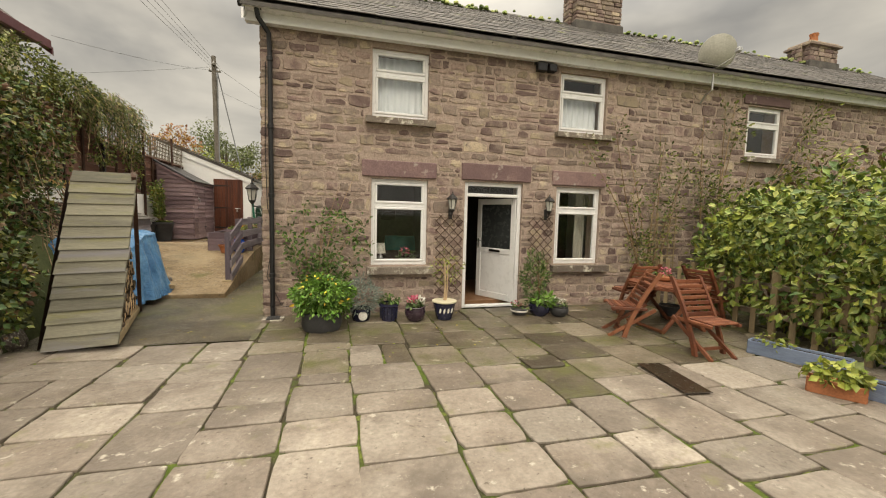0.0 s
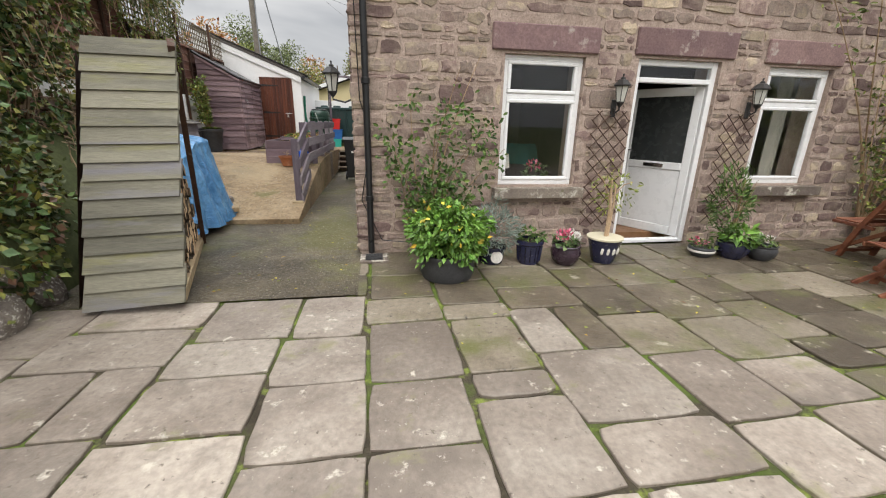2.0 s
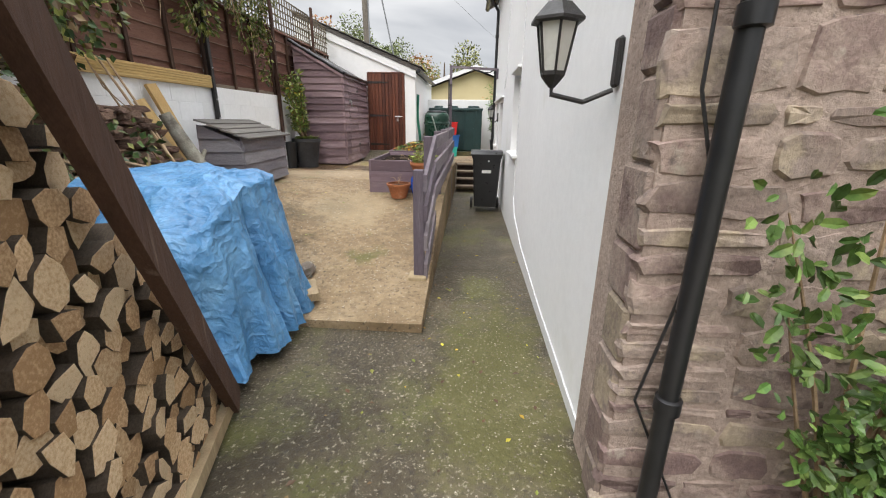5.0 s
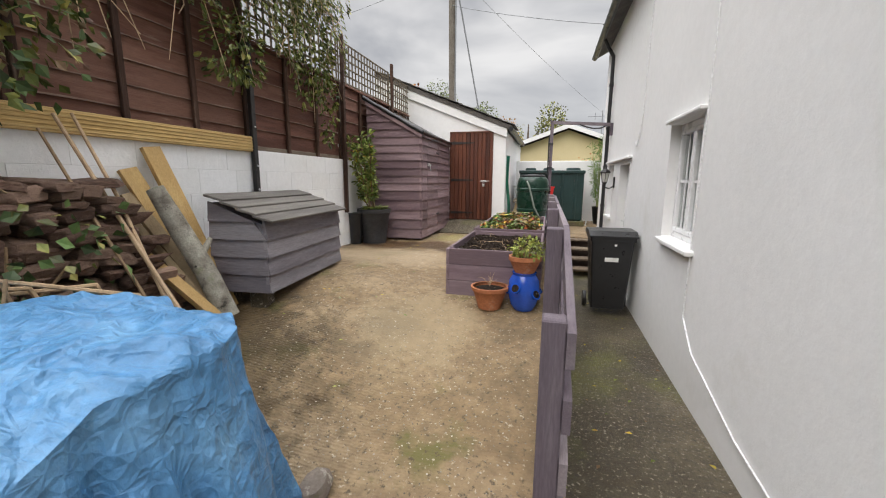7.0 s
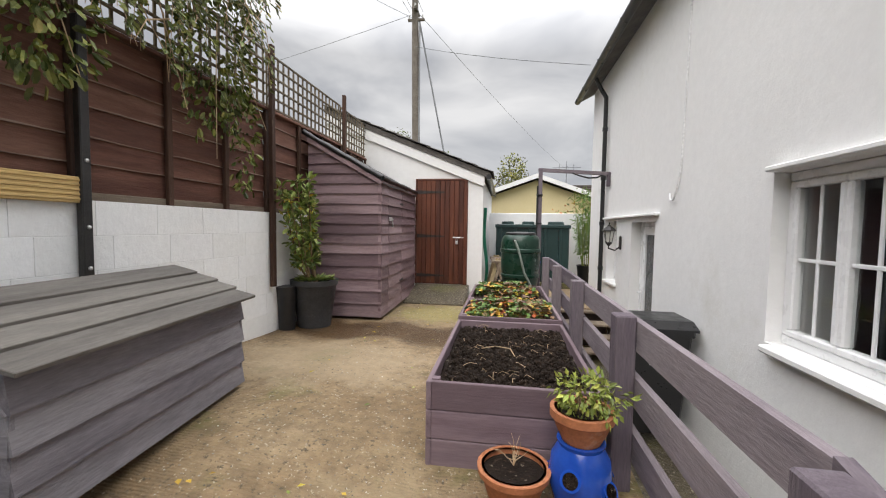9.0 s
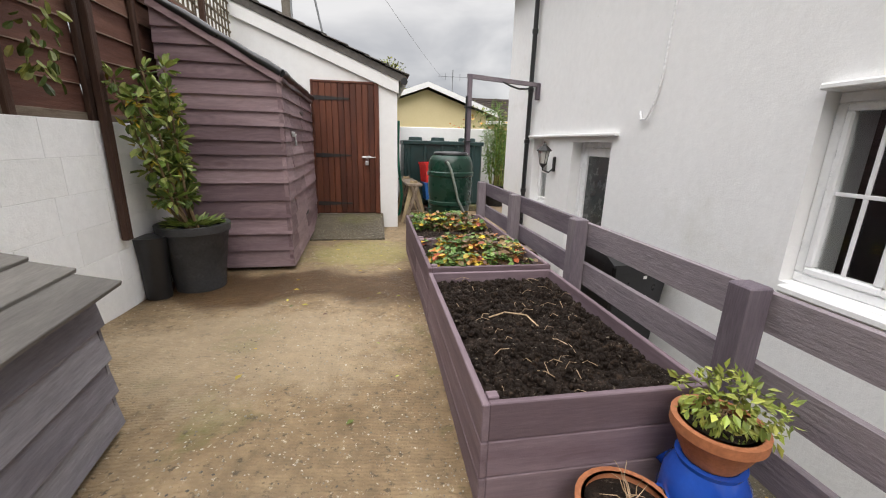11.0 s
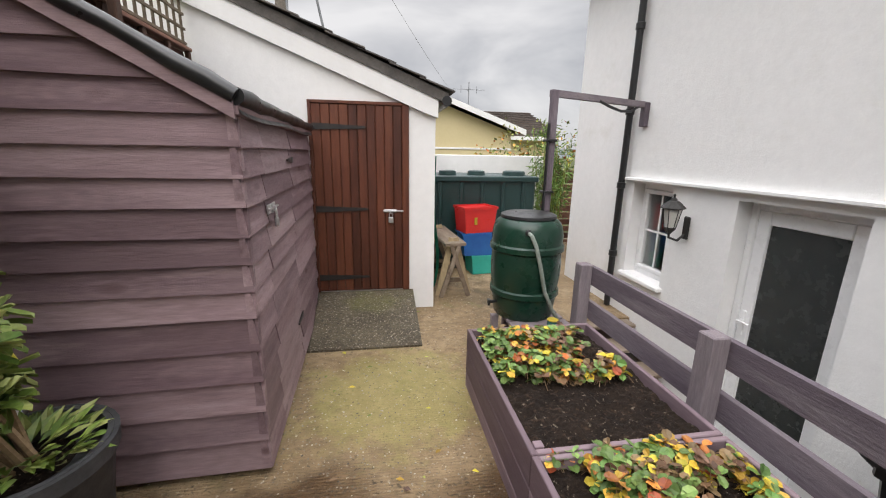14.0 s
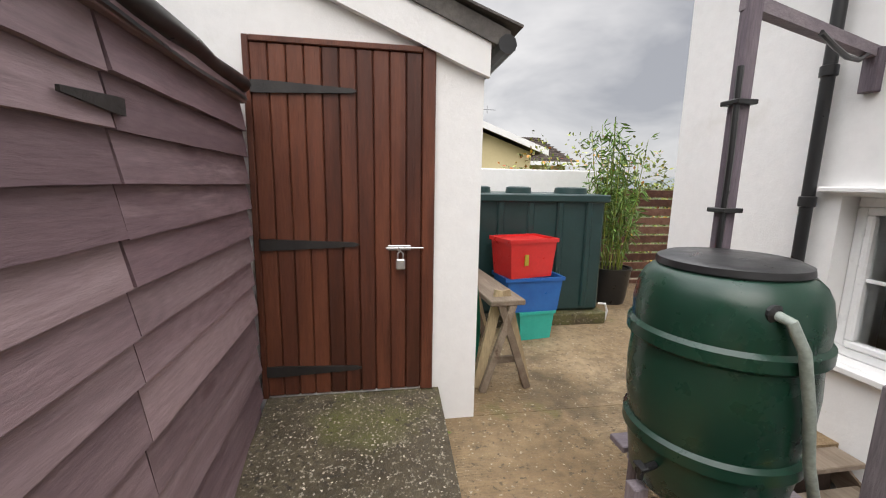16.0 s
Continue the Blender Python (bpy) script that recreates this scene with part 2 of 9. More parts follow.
def knots(m, axis, col):
    """Scattered small knots with the grain flowing round them; each board has its own."""
    n, l = m.node_tree.nodes, m.node_tree.links
    b, tc, oi = n["Principled BSDF"], n.new("ShaderNodeTexCoord"), n.new("ShaderNodeObjectInfo")
    mp, ml, ad, v = n.new("ShaderNodeMapping"), n.new("ShaderNodeMath"), n.new("ShaderNodeVectorMath"), n.new("ShaderNodeTexVoronoi")
    sc = [9.0, 9.0, 9.0]
    sc[axis] = 3.2
    mp.inputs["Scale"].default_value = sc
    l.new(tc.outputs["Object"], mp.inputs["Vector"])
    ml.operation, ml.inputs[1].default_value = "MULTIPLY", 53.0
    l.new(oi.outputs["Random"], ml.inputs[0])
    l.new(mp.outputs["Vector"], ad.inputs[0])
    l.new(ml.outputs[0], ad.inputs[1])
    l.new(ad.outputs["Vector"], v.inputs["Vector"])
    v.inputs["Scale"].default_value = 0.55
    core, ring = n.new("ShaderNodeMapRange"), n.new("ShaderNodeMath")
    core.inputs["From Min"].default_value, core.inputs["From Max"].default_value = 0.14, 0.05
    core.inputs["To Max"].default_value = 0.75
    l.new(v.outputs["Distance"], core.inputs["Value"])
    ring.operation, ring.inputs[1].default_value = "MULTIPLY", 46.0
    l.new(v.outputs["Distance"], ring.inputs[0])
    sn, fade = n.new("ShaderNodeMath"), n.new("ShaderNodeMapRange")
    sn.operation = "SINE"
    l.new(ring.outputs[0], sn.inputs[0])
    fade.inputs["From Min"].default_value, fade.inputs["From Max"].default_value = 0.8, 0.1
    fade.inputs["To Max"].default_value = 0.07
    l.new(v.outputs["Distance"], fade.inputs["Value"])
    am = n.new("ShaderNodeMath")
    am.operation = "MULTIPLY_ADD"
    am.inputs[2].default_value = 1.0
    l.new(sn.outputs[0], am.inputs[0])
    l.new(fade.outputs["Result"], am.inputs[1])
    hs, mx = n.new("ShaderNodeHueSaturation"), n.new("ShaderNodeMix")
    l.new(b.inputs["Base Color"].links[0].from_socket, hs.inputs["Color"])
    l.new(am.outputs[0], hs.inputs["Value"])
    mx.data_type = "RGBA"
    l.new(core.outputs["Result"], mx.inputs["Factor"])
    l.new(hs.outputs["Color"], mx.inputs["A"])
    mx.inputs["B"].default_value = (*col, 1)
    l.new(mx.outputs["Result"], b.inputs["Base Color"])


def damp(m, y0, y1, dark, rough):
    """A wet stain lying across the slab from y0 to y1, with a ragged edge."""
    n, l = m.node_tree.nodes, m.node_tree.links
    b = n["Principled BSDF"]
    tc, sep, ns = n.new("ShaderNodeTexCoord"), n.new("ShaderNodeSeparateXYZ"), n.new("ShaderNodeTexNoise")
    ns.inputs["Scale"].default_value, ns.inputs["Detail"].default_value = 1.6, 8
    l.new(tc.outputs["Object"], sep.inputs[0])
    l.new(tc.outputs["Object"], ns.inputs["Vector"])
    yy = n.new("ShaderNodeMath")
    yy.operation, yy.inputs[1].default_value = "MULTIPLY_ADD", 1.1
    l.new(ns.outputs["Fac"], yy.inputs[0])
    l.new(sep.outputs["Y"], yy.inputs[2])
    up, dn, mu = n.new("ShaderNodeMapRange"), n.new("ShaderNodeMapRange"), n.new("ShaderNodeMath")
    up.inputs["From Min"].default_value, up.inputs["From Max"].default_value = y0 + 0.45, y0 + 0.7
    dn.inputs["From Min"].default_value, dn.inputs["From Max"].default_value = y1 + 0.7, y1 + 0.5
    l.new(yy.outputs[0], up.inputs["Value"])
    l.new(yy.outputs[0], dn.inputs["Value"])
    mu.operation = "MULTIPLY"
    l.new(up.outputs["Result"], mu.inputs[0])
    l.new(dn.outputs["Result"], mu.inputs[1])
    mx = n.new("ShaderNodeMix")
    mx.data_type, mx.blend_type = "RGBA", "MULTIPLY"
    l.new(mu.outputs[0], mx.inputs["Factor"])
    l.new(b.inputs["Base Color"].links[0].from_socket, mx.inputs["A"])
    mx.inputs["B"].default_value = (*dark, 1)
    l.new(mx.outputs["Result"], b.inputs["Base Color"])
    r = n.new("ShaderNodeMix")
    l.new(mu.outputs[0], r.inputs[0])
    l.new(b.inputs["Roughness"].links[0].from_socket, r.inputs[2])
    r.inputs[3].default_value = rough
    l.new(r.outputs[0], b.inputs["Roughness"])


damp(M_CONC, 12.95, 13.66, (0.36, 0.29, 0.22), 0.32)
patch(M_CONC, -4.6, 9.4, 1.15, 1.1, (0.32, 0.3, 0.24), 0.5, True)
patch(M_CONC, -4.3, 12.2, 0.95, 0.75, (0.46, 0.36, 0.24), 0.75, False)
patch(M_CONC, -3.25, 10.4, 0.6, 0.7, (0.46, 0.36, 0.22), 0.75, False)
patch(M_CONC, -3.7, 14.5, 0.75, 0.7, (0.36, 0.33, 0.1), 0.7, False)
patch(M_PATH, -1.55, 7.7, 0.5, 1.2, (0.17, 0.17, 0.035), 0.85, False)
ribbed(M_CONC, "Y", 15.0, 0.4)
M_GRIT = surf("mixed_grit", [(0.12, 0.1, 0.075), (0.3, 0.26, 0.2), (0.5, 0.46, 0.39)], 9, 0.6, 0.2, 40, rnd="island", amt=0.4)
M_EARTH = surf("grassy_earth", [(0.05, 0.06, 0.025), (0.09, 0.1, 0.04)], 2, 0.95, 0.6, 40, spec=0.15)
M_WHITE = surf("white_render", [(0.79, 0.785, 0.775), (0.84, 0.835, 0.825)], 0.7, 0.85, 0.16, 24, spots=[((0.72, 0.71, 0.67), 1.3, 0.6, 0.8), ((0.62, 0.6, 0.5), 5, 0.7, 0.78)], fine=0.03, spec=0.25)
M_WBLOCK = surf("white_painted_block", [(0.85, 0.85, 0.83), (0.89, 0.89, 0.88)], 1.4, 0.8, 0.4, 28, rnd="object", amt=0.02, spots=[((0.7, 0.66, 0.52), 1.1, 0.66, 0.8)], fine=0.04, spec=0.25)
M_UPVC = surf("white_upvc", [(0.8, 0.8, 0.8), (0.84, 0.84, 0.84)], 3, 0.3, 0.0, fine=0.02, spec=0.5)
M_GLASS = glass("window_glass")
M_OBSC = surf("dark_obscure_glass", [(0.03, 0.035, 0.035), (0.05, 0.055, 0.055)], 5, 0.25, 0.1, 60, fine=0.1, spec=0.6)
MAUVE = [(0.165, 0.107, 0.117), (0.228, 0.155, 0.165), (0.298, 0.21, 0.22)]
BEDM = [(0.15, 0.105, 0.12), (0.2, 0.145, 0.165), (0.25, 0.185, 0.205)]


def wood(name, cols, axis, rnd="object", rough=0.75, amt=0.12, spots=(), bump=0.35, spec=0.3, fine=0.2):
    st = [5.0, 5.0, 5.0]
    st[axis] = 0.55
    return surf(name, cols, 2.2, rough, bump, 14, stretch=st, rnd=rnd, amt=amt, spots=spots, spec=spec, fine=fine)


M_SHED_X, M_SHED_Y = (wood("mauve_boards_" + "xy"[k], MAUVE, k, rough=0.58, bump=0.25, fine=0.14, amt=0.16, spots=[((0.42, 0.315, 0.32), 0.8, 0.58, 0.76), ((0.16, 0.1, 0.105), 2.2, 0.64, 0.74)]) for k in (0, 1))
for m_, k_ in ((M_SHED_X, 0), (M_SHED_Y, 1)):
    knots(m_, k_, (0.1, 0.055, 0.055))
M_BED_X, M_BED_Y = (wood("bed_boards_" + "xy"[k], BEDM, k, bump=0.2, fine=0.12) for k in (0, 1))
GREYP = [(0.13, 0.105, 0.125), (0.185, 0.155, 0.175), (0.235, 0.2, 0.215)]
M_RAIL_Y, M_RAIL_Z, M_RAIL_X = wood("grey_purple_rail", GREYP, 1), wood("grey_purple_post", GREYP, 2), wood("grey_purple_board", GREYP, 0)
BOXG = [(0.15, 0.138, 0.155), (0.215, 0.2, 0.22), (0.265, 0.25, 0.27)]
M_BOX_X, M_BOX_Y = wood("grey_box_board_a", BOXG, 0, amt=0.08), wood("grey_box_board_b", BOXG, 1, amt=0.08)
M_LID = wood("weathered_lid_board", [(0.12, 0.11, 0.1), (0.2, 0.185, 0.165)], 1, amt=0.08)
M_STORE = wood("weathered_green_board", [(0.132, 0.124, 0.096), (0.19, 0.178, 0.135), (0.24, 0.224, 0.168)], 0, amt=0.1,
               spots=[((0.23, 0.22, 0.09), 1.2, 0.55, 0.72), ((0.2, 0.19, 0.2), 0.8, 0.58, 0.7)])
M_FENCE = wood("brown_fence_board", [(0.095, 0.04, 0.028), (0.15, 0.068, 0.047), (0.21, 0.108, 0.076)], 1, spots=[((0.27, 0.19, 0.14), 2.5, 0.64, 0.76)])
M_FENCE_Z = wood("brown_fence_batten", [(0.05, 0.026, 0.018), (0.085, 0.045, 0.03)], 2, spots=[((0.22, 0.16, 0.12), 2.5, 0.62, 0.75)])
M_TRELLIS = wood("weathered_trellis", [(0.13, 0.1, 0.07), (0.2, 0.16, 0.11)], 1, rnd="island")
M_SLATEDGE = wood("worn_slat_edge", [(0.16, 0.095, 0.07), (0.34, 0.25, 0.19)], 1, rnd="island")
M_NEWWOOD_Y = wood("new_pine_y", [(0.5, 0.34, 0.13), (0.62, 0.44, 0.19)], 1, spec=0.35)
M_NEWWOOD_Z = wood("new_pine_z", [(0.46, 0.3, 0.12), (0.6, 0.42, 0.18)], 2, spec=0.35)
M_DOORW = wood("red_brown_door", [(0.06, 0.018, 0.01), (0.1, 0.03, 0.016), (0.15, 0.048, 0.024)], 2, rough=0.42, spec=0.5, amt=0.05)
M_TEAK = wood("orange_teak", [(0.12, 0.038, 0.02), (0.19, 0.062, 0.03), (0.26, 0.1, 0.05)], 0, rough=0.55, spec=0.45)
M_OLDWOOD = wood("old_timber", [(0.3, 0.22, 0.13), (0.42, 0.33, 0.2)], 2)
M_GREYWOOD = wood("grey_timber", [(0.17, 0.125, 0.09), (0.28, 0.23, 0.175)], 1, spots=[((0.1, 0.06, 0.04), 2.0, 0.58, 0.7)])
M_FLOORW = wood("oak_floor", [(0.2, 0.1, 0.05), (0.28, 0.15, 0.08)], 1, rough=0.4)
# The rooms' lack of light is put into this very dark plaster colour.
M_ROOM = surf("unlit_dark_plaster", [(0.07, 0.06, 0.05), (0.1, 0.085, 0.07)], 2, 0.9, 0.1, 20)
M_SLATE = surf("mossy_slate", [(0.075, 0.068, 0.062), (0.11, 0.1, 0.092), (0.15, 0.135, 0.12)], 4, 0.75, 0.4, 30, rnd="island", amt=0.25, spots=[((0.2, 0.22, 0.08), 1.1, 0.62, 0.72), ((0.3, 0.29, 0.26), 6, 0.66, 0.75)])
M_BLACK = surf("black_plastic", [(0.012, 0.012, 0.013), (0.02, 0.02, 0.021)], 4, 0.35, 0.03, 30, fine=0.1, spec=0.5)
M_IRON = surf("black_iron", [(0.014, 0.013, 0.013), (0.03, 0.027, 0.025)], 8, 0.5, 0.2, 60, fine=0.2, spec=0.5)
M_DKGREY = surf("dark_grey_pot", [(0.035, 0.036, 0.038), (0.06, 0.06, 0.063)], 5, 0.55, 0.12, 30, spots=[((0.11, 0.11, 0.11), 6, 0.62, 0.75)])
M_STEEL = surf("zinc_steel", [(0.5, 0.5, 0.5), (0.66, 0.66, 0.65)], 14, 0.35, 0.05, 40, metal=0.9)
M_TERRA = surf("terracotta", [(0.36, 0.13, 0.055), (0.46, 0.18, 0.085)], 5, 0.75, 0.15, 40, spots=[((0.5, 0.34, 0.25), 5, 0.6, 0.75)])
M_BLUEG = surf("blue_glaze", [(0.012, 0.06, 0.36), (0.02, 0.1, 0.5)], 5, 0.15, 0.03, 20, fine=0.08, spec=0.6)
M_NAVY = surf("navy_glaze", [(0.012, 0.013, 0.035), (0.025, 0.026, 0.06)], 5, 0.2, 0.05, 20, rnd="object", amt=0.3, spec=0.6)
M_PLUM = surf("plum_glaze", [(0.03, 0.018, 0.028), (0.06, 0.035, 0.05)], 5, 0.25, 0.05, 20, spec=0.6)
M_CREAM = surf("cream_paint", [(0.6, 0.55, 0.4), (0.66, 0.6, 0.44)], 2, 0.7, 0.08, 30, fine=0.05)
M_TANK = surf("dark_green_tank", [(0.012, 0.035, 0.034), (0.02, 0.052, 0.05)], 3, 0.4, 0.06, 40, fine=0.1, spec=0.45)
M_BUTT = surf("green_water_butt", [(0.005, 0.028, 0.017), (0.008, 0.042, 0.025)], 3, 0.3, 0.05, 40, fine=0.08, spec=0.5, spots=[((0.06, 0.1, 0.07), 12, 0.68, 0.78)])
M_HOSE = surf("grey_green_hose", [(0.2, 0.23, 0.2), (0.28, 0.31, 0.28)], 6, 0.5, 0.1, 60)
M_RED = surf("red_plastic", [(0.6, 0.02, 0.02), (0.7, 0.035, 0.03)], 4, 0.35, 0.03, 30, fine=0.06, spec=0.5)
M_BLUEP = surf("blue_plastic", [(0.015, 0.1, 0.36), (0.025, 0.15, 0.45)], 4, 0.35, 0.03, 30, fine=0.06, spec=0.5)
M_TEAL = surf("teal_plastic", [(0.02, 0.38, 0.31), (0.04, 0.46, 0.38)], 4, 0.35, 0.03, 30, fine=0.06, spec=0.5)
M_TARP = surf("blue_tarpaulin", [(0.05, 0.165, 0.33), (0.085, 0.245, 0.46), (0.16, 0.35, 0.56)], 2.5, 0.36, 0.5, 20, fine=0.22, spec=0.5, spots=[((0.3, 0.46, 0.62), 4, 0.66, 0.78)])


def creased(m):
    """Thin sharp creases at two sizes, as in a much-folded sheet."""
    n, l = m.node_tree.nodes, m.node_tree.links
    b, tc = n["Principled BSDF"], n.new("ShaderNodeTexCoord")
    ns, ad = n.new("ShaderNodeTexNoise"), n.new("ShaderNodeVectorMath")
    ns.inputs["Scale"].default_value, ns.inputs["Detail"].default_value = 2.2, 3
    l.new(tc.outputs["Object"], ns.inputs["Vector"])
    ad.operation = "MULTIPLY_ADD"
    ad.inputs[1].default_value = (0.35, 0.35, 0.35)
    l.new(ns.outputs["Color"], ad.inputs[0])
    l.new(tc.outputs["Object"], ad.inputs[2])
    for s, k in ((8.0, 0.55), (21.0, 0.6)):
        v, mr, bp = n.new("ShaderNodeTexVoronoi"), n.new("ShaderNodeMapRange"), n.new("ShaderNodeBump")
        v.feature = "DISTANCE_TO_EDGE"
        v.inputs["Scale"].default_value = s
        l.new(ad.outputs["Vector"], v.inputs["Vector"])
        mr.inputs["From Max"].default_value, mr.inputs["To Min"].default_value, mr.inputs["To Max"].default_value = 0.22, 1.0, 0.0
        l.new(v.outputs["Distance"], mr.inputs["Value"])
        l.new(mr.outputs["Result"], bp.inputs["Height"])
        bp.inputs["Strength"].default_value, bp.inputs["Distance"].default_value = k, 0.09 / s
        l.new(b.inputs["Normal"].links[0].from_socket, bp.inputs["Normal"])
        l.new(bp.outputs["Normal"], b.inputs["Normal"])


creased(M_TARP)
M_SOIL = surf("potting_soil", [(0.014, 0.009, 0.007), (0.03, 0.02, 0.014)], 9, 0.95, 1.0, 70, spots=[((0.07, 0.045, 0.03), 26, 0.56, 0.66), ((0.24, 0.2, 0.15), 38, 0.62, 0.67)], fine=0.5, spec=0.2)
M_BARK = surf("brown_bark", [(0.09, 0.065, 0.045), (0.16, 0.12, 0.085)], 8, 0.95, 0.8, 30, rnd="island")
M_BIRCH = surf("lichened_log_bark", [(0.12, 0.1, 0.08), (0.3, 0.28, 0.23), (0.42, 0.4, 0.33)], 9, 0.95, 0.8, 30, spots=[((0.05, 0.045, 0.035), 14, 0.6, 0.68), ((0.22, 0.25, 0.12), 5, 0.6, 0.72)])
M_LOGEND = surf("cut_log_wood", [(0.4, 0.24, 0.12), (0.58, 0.39, 0.22), (0.72, 0.55, 0.35)], 6, 0.85, 0.35, 30, rnd="object", amt=0.15)
M_TWIG = surf("dry_stem", [(0.2, 0.13, 0.07), (0.36, 0.25, 0.15)], 7, 0.9, 0.3, 30, rnd="island", amt=0.3)
M_PALESTEM = surf("pale_dead_stem", [(0.42, 0.29, 0.17), (0.55, 0.4, 0.26)], 7, 0.85, 0.3, 30, rnd="island", amt=0.15)
M_CABLE = surf("grey_cable", [(0.2, 0.21, 0.22), (0.25, 0.26, 0.27)], 5, 0.6, 0.0)
M_WCABLE = surf("white_cable", [(0.72, 0.72, 0.72), (0.78, 0.78, 0.78)], 5, 0.5, 0.0)
M_POLE = surf("telegraph_pole_wood", [(0.13, 0.11, 0.09), (0.2, 0.18, 0.15)], 4, 0.9, 0.3, 30)
M_DISH = surf("satellite_grey", [(0.42, 0.41, 0.36), (0.5, 0.49, 0.44)], 4, 0.5, 0.05, 30, spots=[((0.3, 0.3, 0.22), 3, 0.58, 0.7)])
M_PLANTERB = wood("blue_grey_planter", [(0.14, 0.18, 0.27), (0.2, 0.25, 0.34)], 1)
M_LAMPGL = surf("milky_lamp_glass", [(0.5, 0.5, 0.46), (0.6, 0.6, 0.55)], 4, 0.2, 0.0, fine=0.05, spec=0.6)
M_SHADE = surf("cream_lampshade", [(0.75, 0.72, 0.66), (0.8, 0.77, 0.7)], 4, 0.8, 0.0, fine=0.03)
M_DARK = surf("dark_furnishing_and_shade", [(0.03, 0.02, 0.016), (0.07, 0.045, 0.035)], 4, 0.7, 0.1, 20)
M_CURT = surf("cream_curtain", [(0.5, 0.48, 0.43), (0.6, 0.57, 0.5)], 4, 0.9, 0.2, 30)
M_NETC = surf("white_net_curtain", [(0.74, 0.77, 0.82), (0.82, 0.84, 0.87)], 4, 0.9, 0.2, 40, fine=0.08)
M_TEALC = surf("teal_throw", [(0.02, 0.1, 0.1), (0.04, 0.15, 0.14)], 4, 0.9, 0.2, 30)
M_YELLOWH = surf("pale_yellow_render", [(0.62, 0.52, 0.3), (0.68, 0.58, 0.35)], 1, 0.85, 0.05, 30, fine=0.03)
M_TILE = surf("brown_roof_tile", [(0.07, 0.055, 0.048), (0.11, 0.085, 0.07)], 3, 0.85, 0.3, 30, rnd="island", amt=0.2)
M_PAPER = surf("white_label", [(0.7, 0.7, 0.66), (0.8, 0.8, 0.78)], 8, 0.7, 0.0, fine=0.06)
M_NET = surf("green_netting", [(0.01, 0.2, 0.12), (0.02, 0.28, 0.17)], 12, 0.7, 0.5, 60)
M_CHROME = surf("chrome", [(0.7, 0.7, 0.7), (0.75, 0.75, 0.75)], 6, 0.15, 0.0, metal=1.0, fine=0.02)
M_HILL = surf("far_hill", [(0.12, 0.14, 0.15), (0.16, 0.18, 0.18)], 0.02, 0.95, 0.0)
M_PINK = surf("pink_petals", [(0.55, 0.05, 0.12), (0.75, 0.25, 0.35)], 9, 0.6, 0.0, rnd="island", amt=0.3)
M_WPET = surf("white_petals", [(0.7, 0.66, 0.6), (0.8, 0.77, 0.72)], 9, 0.6, 0.0, rnd="island", amt=0.15)


def leafm(name, cols, amt=0.42, hue=0.025, rough=0.45):
    return surf(name, cols, 7, rough, 0.0, rnd="island", amt=amt, hue=hue, fine=0.15, spec=0.4)


M_IVY = leafm("ivy_leaf", [(0.035, 0.07, 0.02), (0.07, 0.125, 0.035), (0.13, 0.18, 0.055)])
M_IVYB = leafm("autumn_creeper_leaf", [(0.08, 0.11, 0.03), (0.17, 0.19, 0.05), (0.3, 0.24, 0.06)])
M_CREEP = leafm("olive_creeper_leaf", [(0.045, 0.075, 0.012), (0.11, 0.14, 0.026), (0.23, 0.22, 0.05)])
M_ROSE = leafm("rose_leaf", [(0.035, 0.085, 0.016), (0.075, 0.14, 0.03), (0.17, 0.22, 0.055)])
M_BRIGHT = leafm("bright_green_leaf", [(0.05, 0.125, 0.016), (0.1, 0.21, 0.03), (0.2, 0.32, 0.06)])
M_YELLOW = leafm("yellow_leaf", [(0.45, 0.33, 0.03), (0.6, 0.46, 0.06)])
M_YGREEN = leafm("yellow_green_leaf", [(0.12, 0.18, 0.03), (0.24, 0.29, 0.05), (0.4, 0.38, 0.09)])
M_SHRUB = leafm("variegated_shrub_leaf", [(0.07, 0.13, 0.025), (0.18, 0.26, 0.05), (0.42, 0.42, 0.14)], amt=0.35)
M_ORANGE = leafm("orange_leaf", [(0.3, 0.1, 0.03), (0.5, 0.2, 0.04), (0.6, 0.33, 0.06)])
M_STRAWB = leafm("strawberry_leaf", [(0.06, 0.13, 0.03), (0.12, 0.21, 0.05), (0.2, 0.26, 0.07)])
M_BROWNL = leafm("dead_leaf", [(0.12, 0.07, 0.035), (0.22, 0.13, 0.07)])
M_GREYL = leafm("silver_grey_leaf", [(0.16, 0.2, 0.16), (0.26, 0.31, 0.27)])
M_BAMBOO = leafm("bamboo_leaf", [(0.09, 0.17, 0.03), (0.18, 0.28, 0.06)])
M_TREE = leafm("far_tree_leaf", [(0.1, 0.14, 0.05), (0.2, 0.22, 0.09)])
M_TREEO = leafm("far_orange_leaf", [(0.3, 0.14, 0.04), (0.45, 0.24, 0.07)])


# ---- mesh helpers ----
rng = random.Random(7)
U = rng.uniform


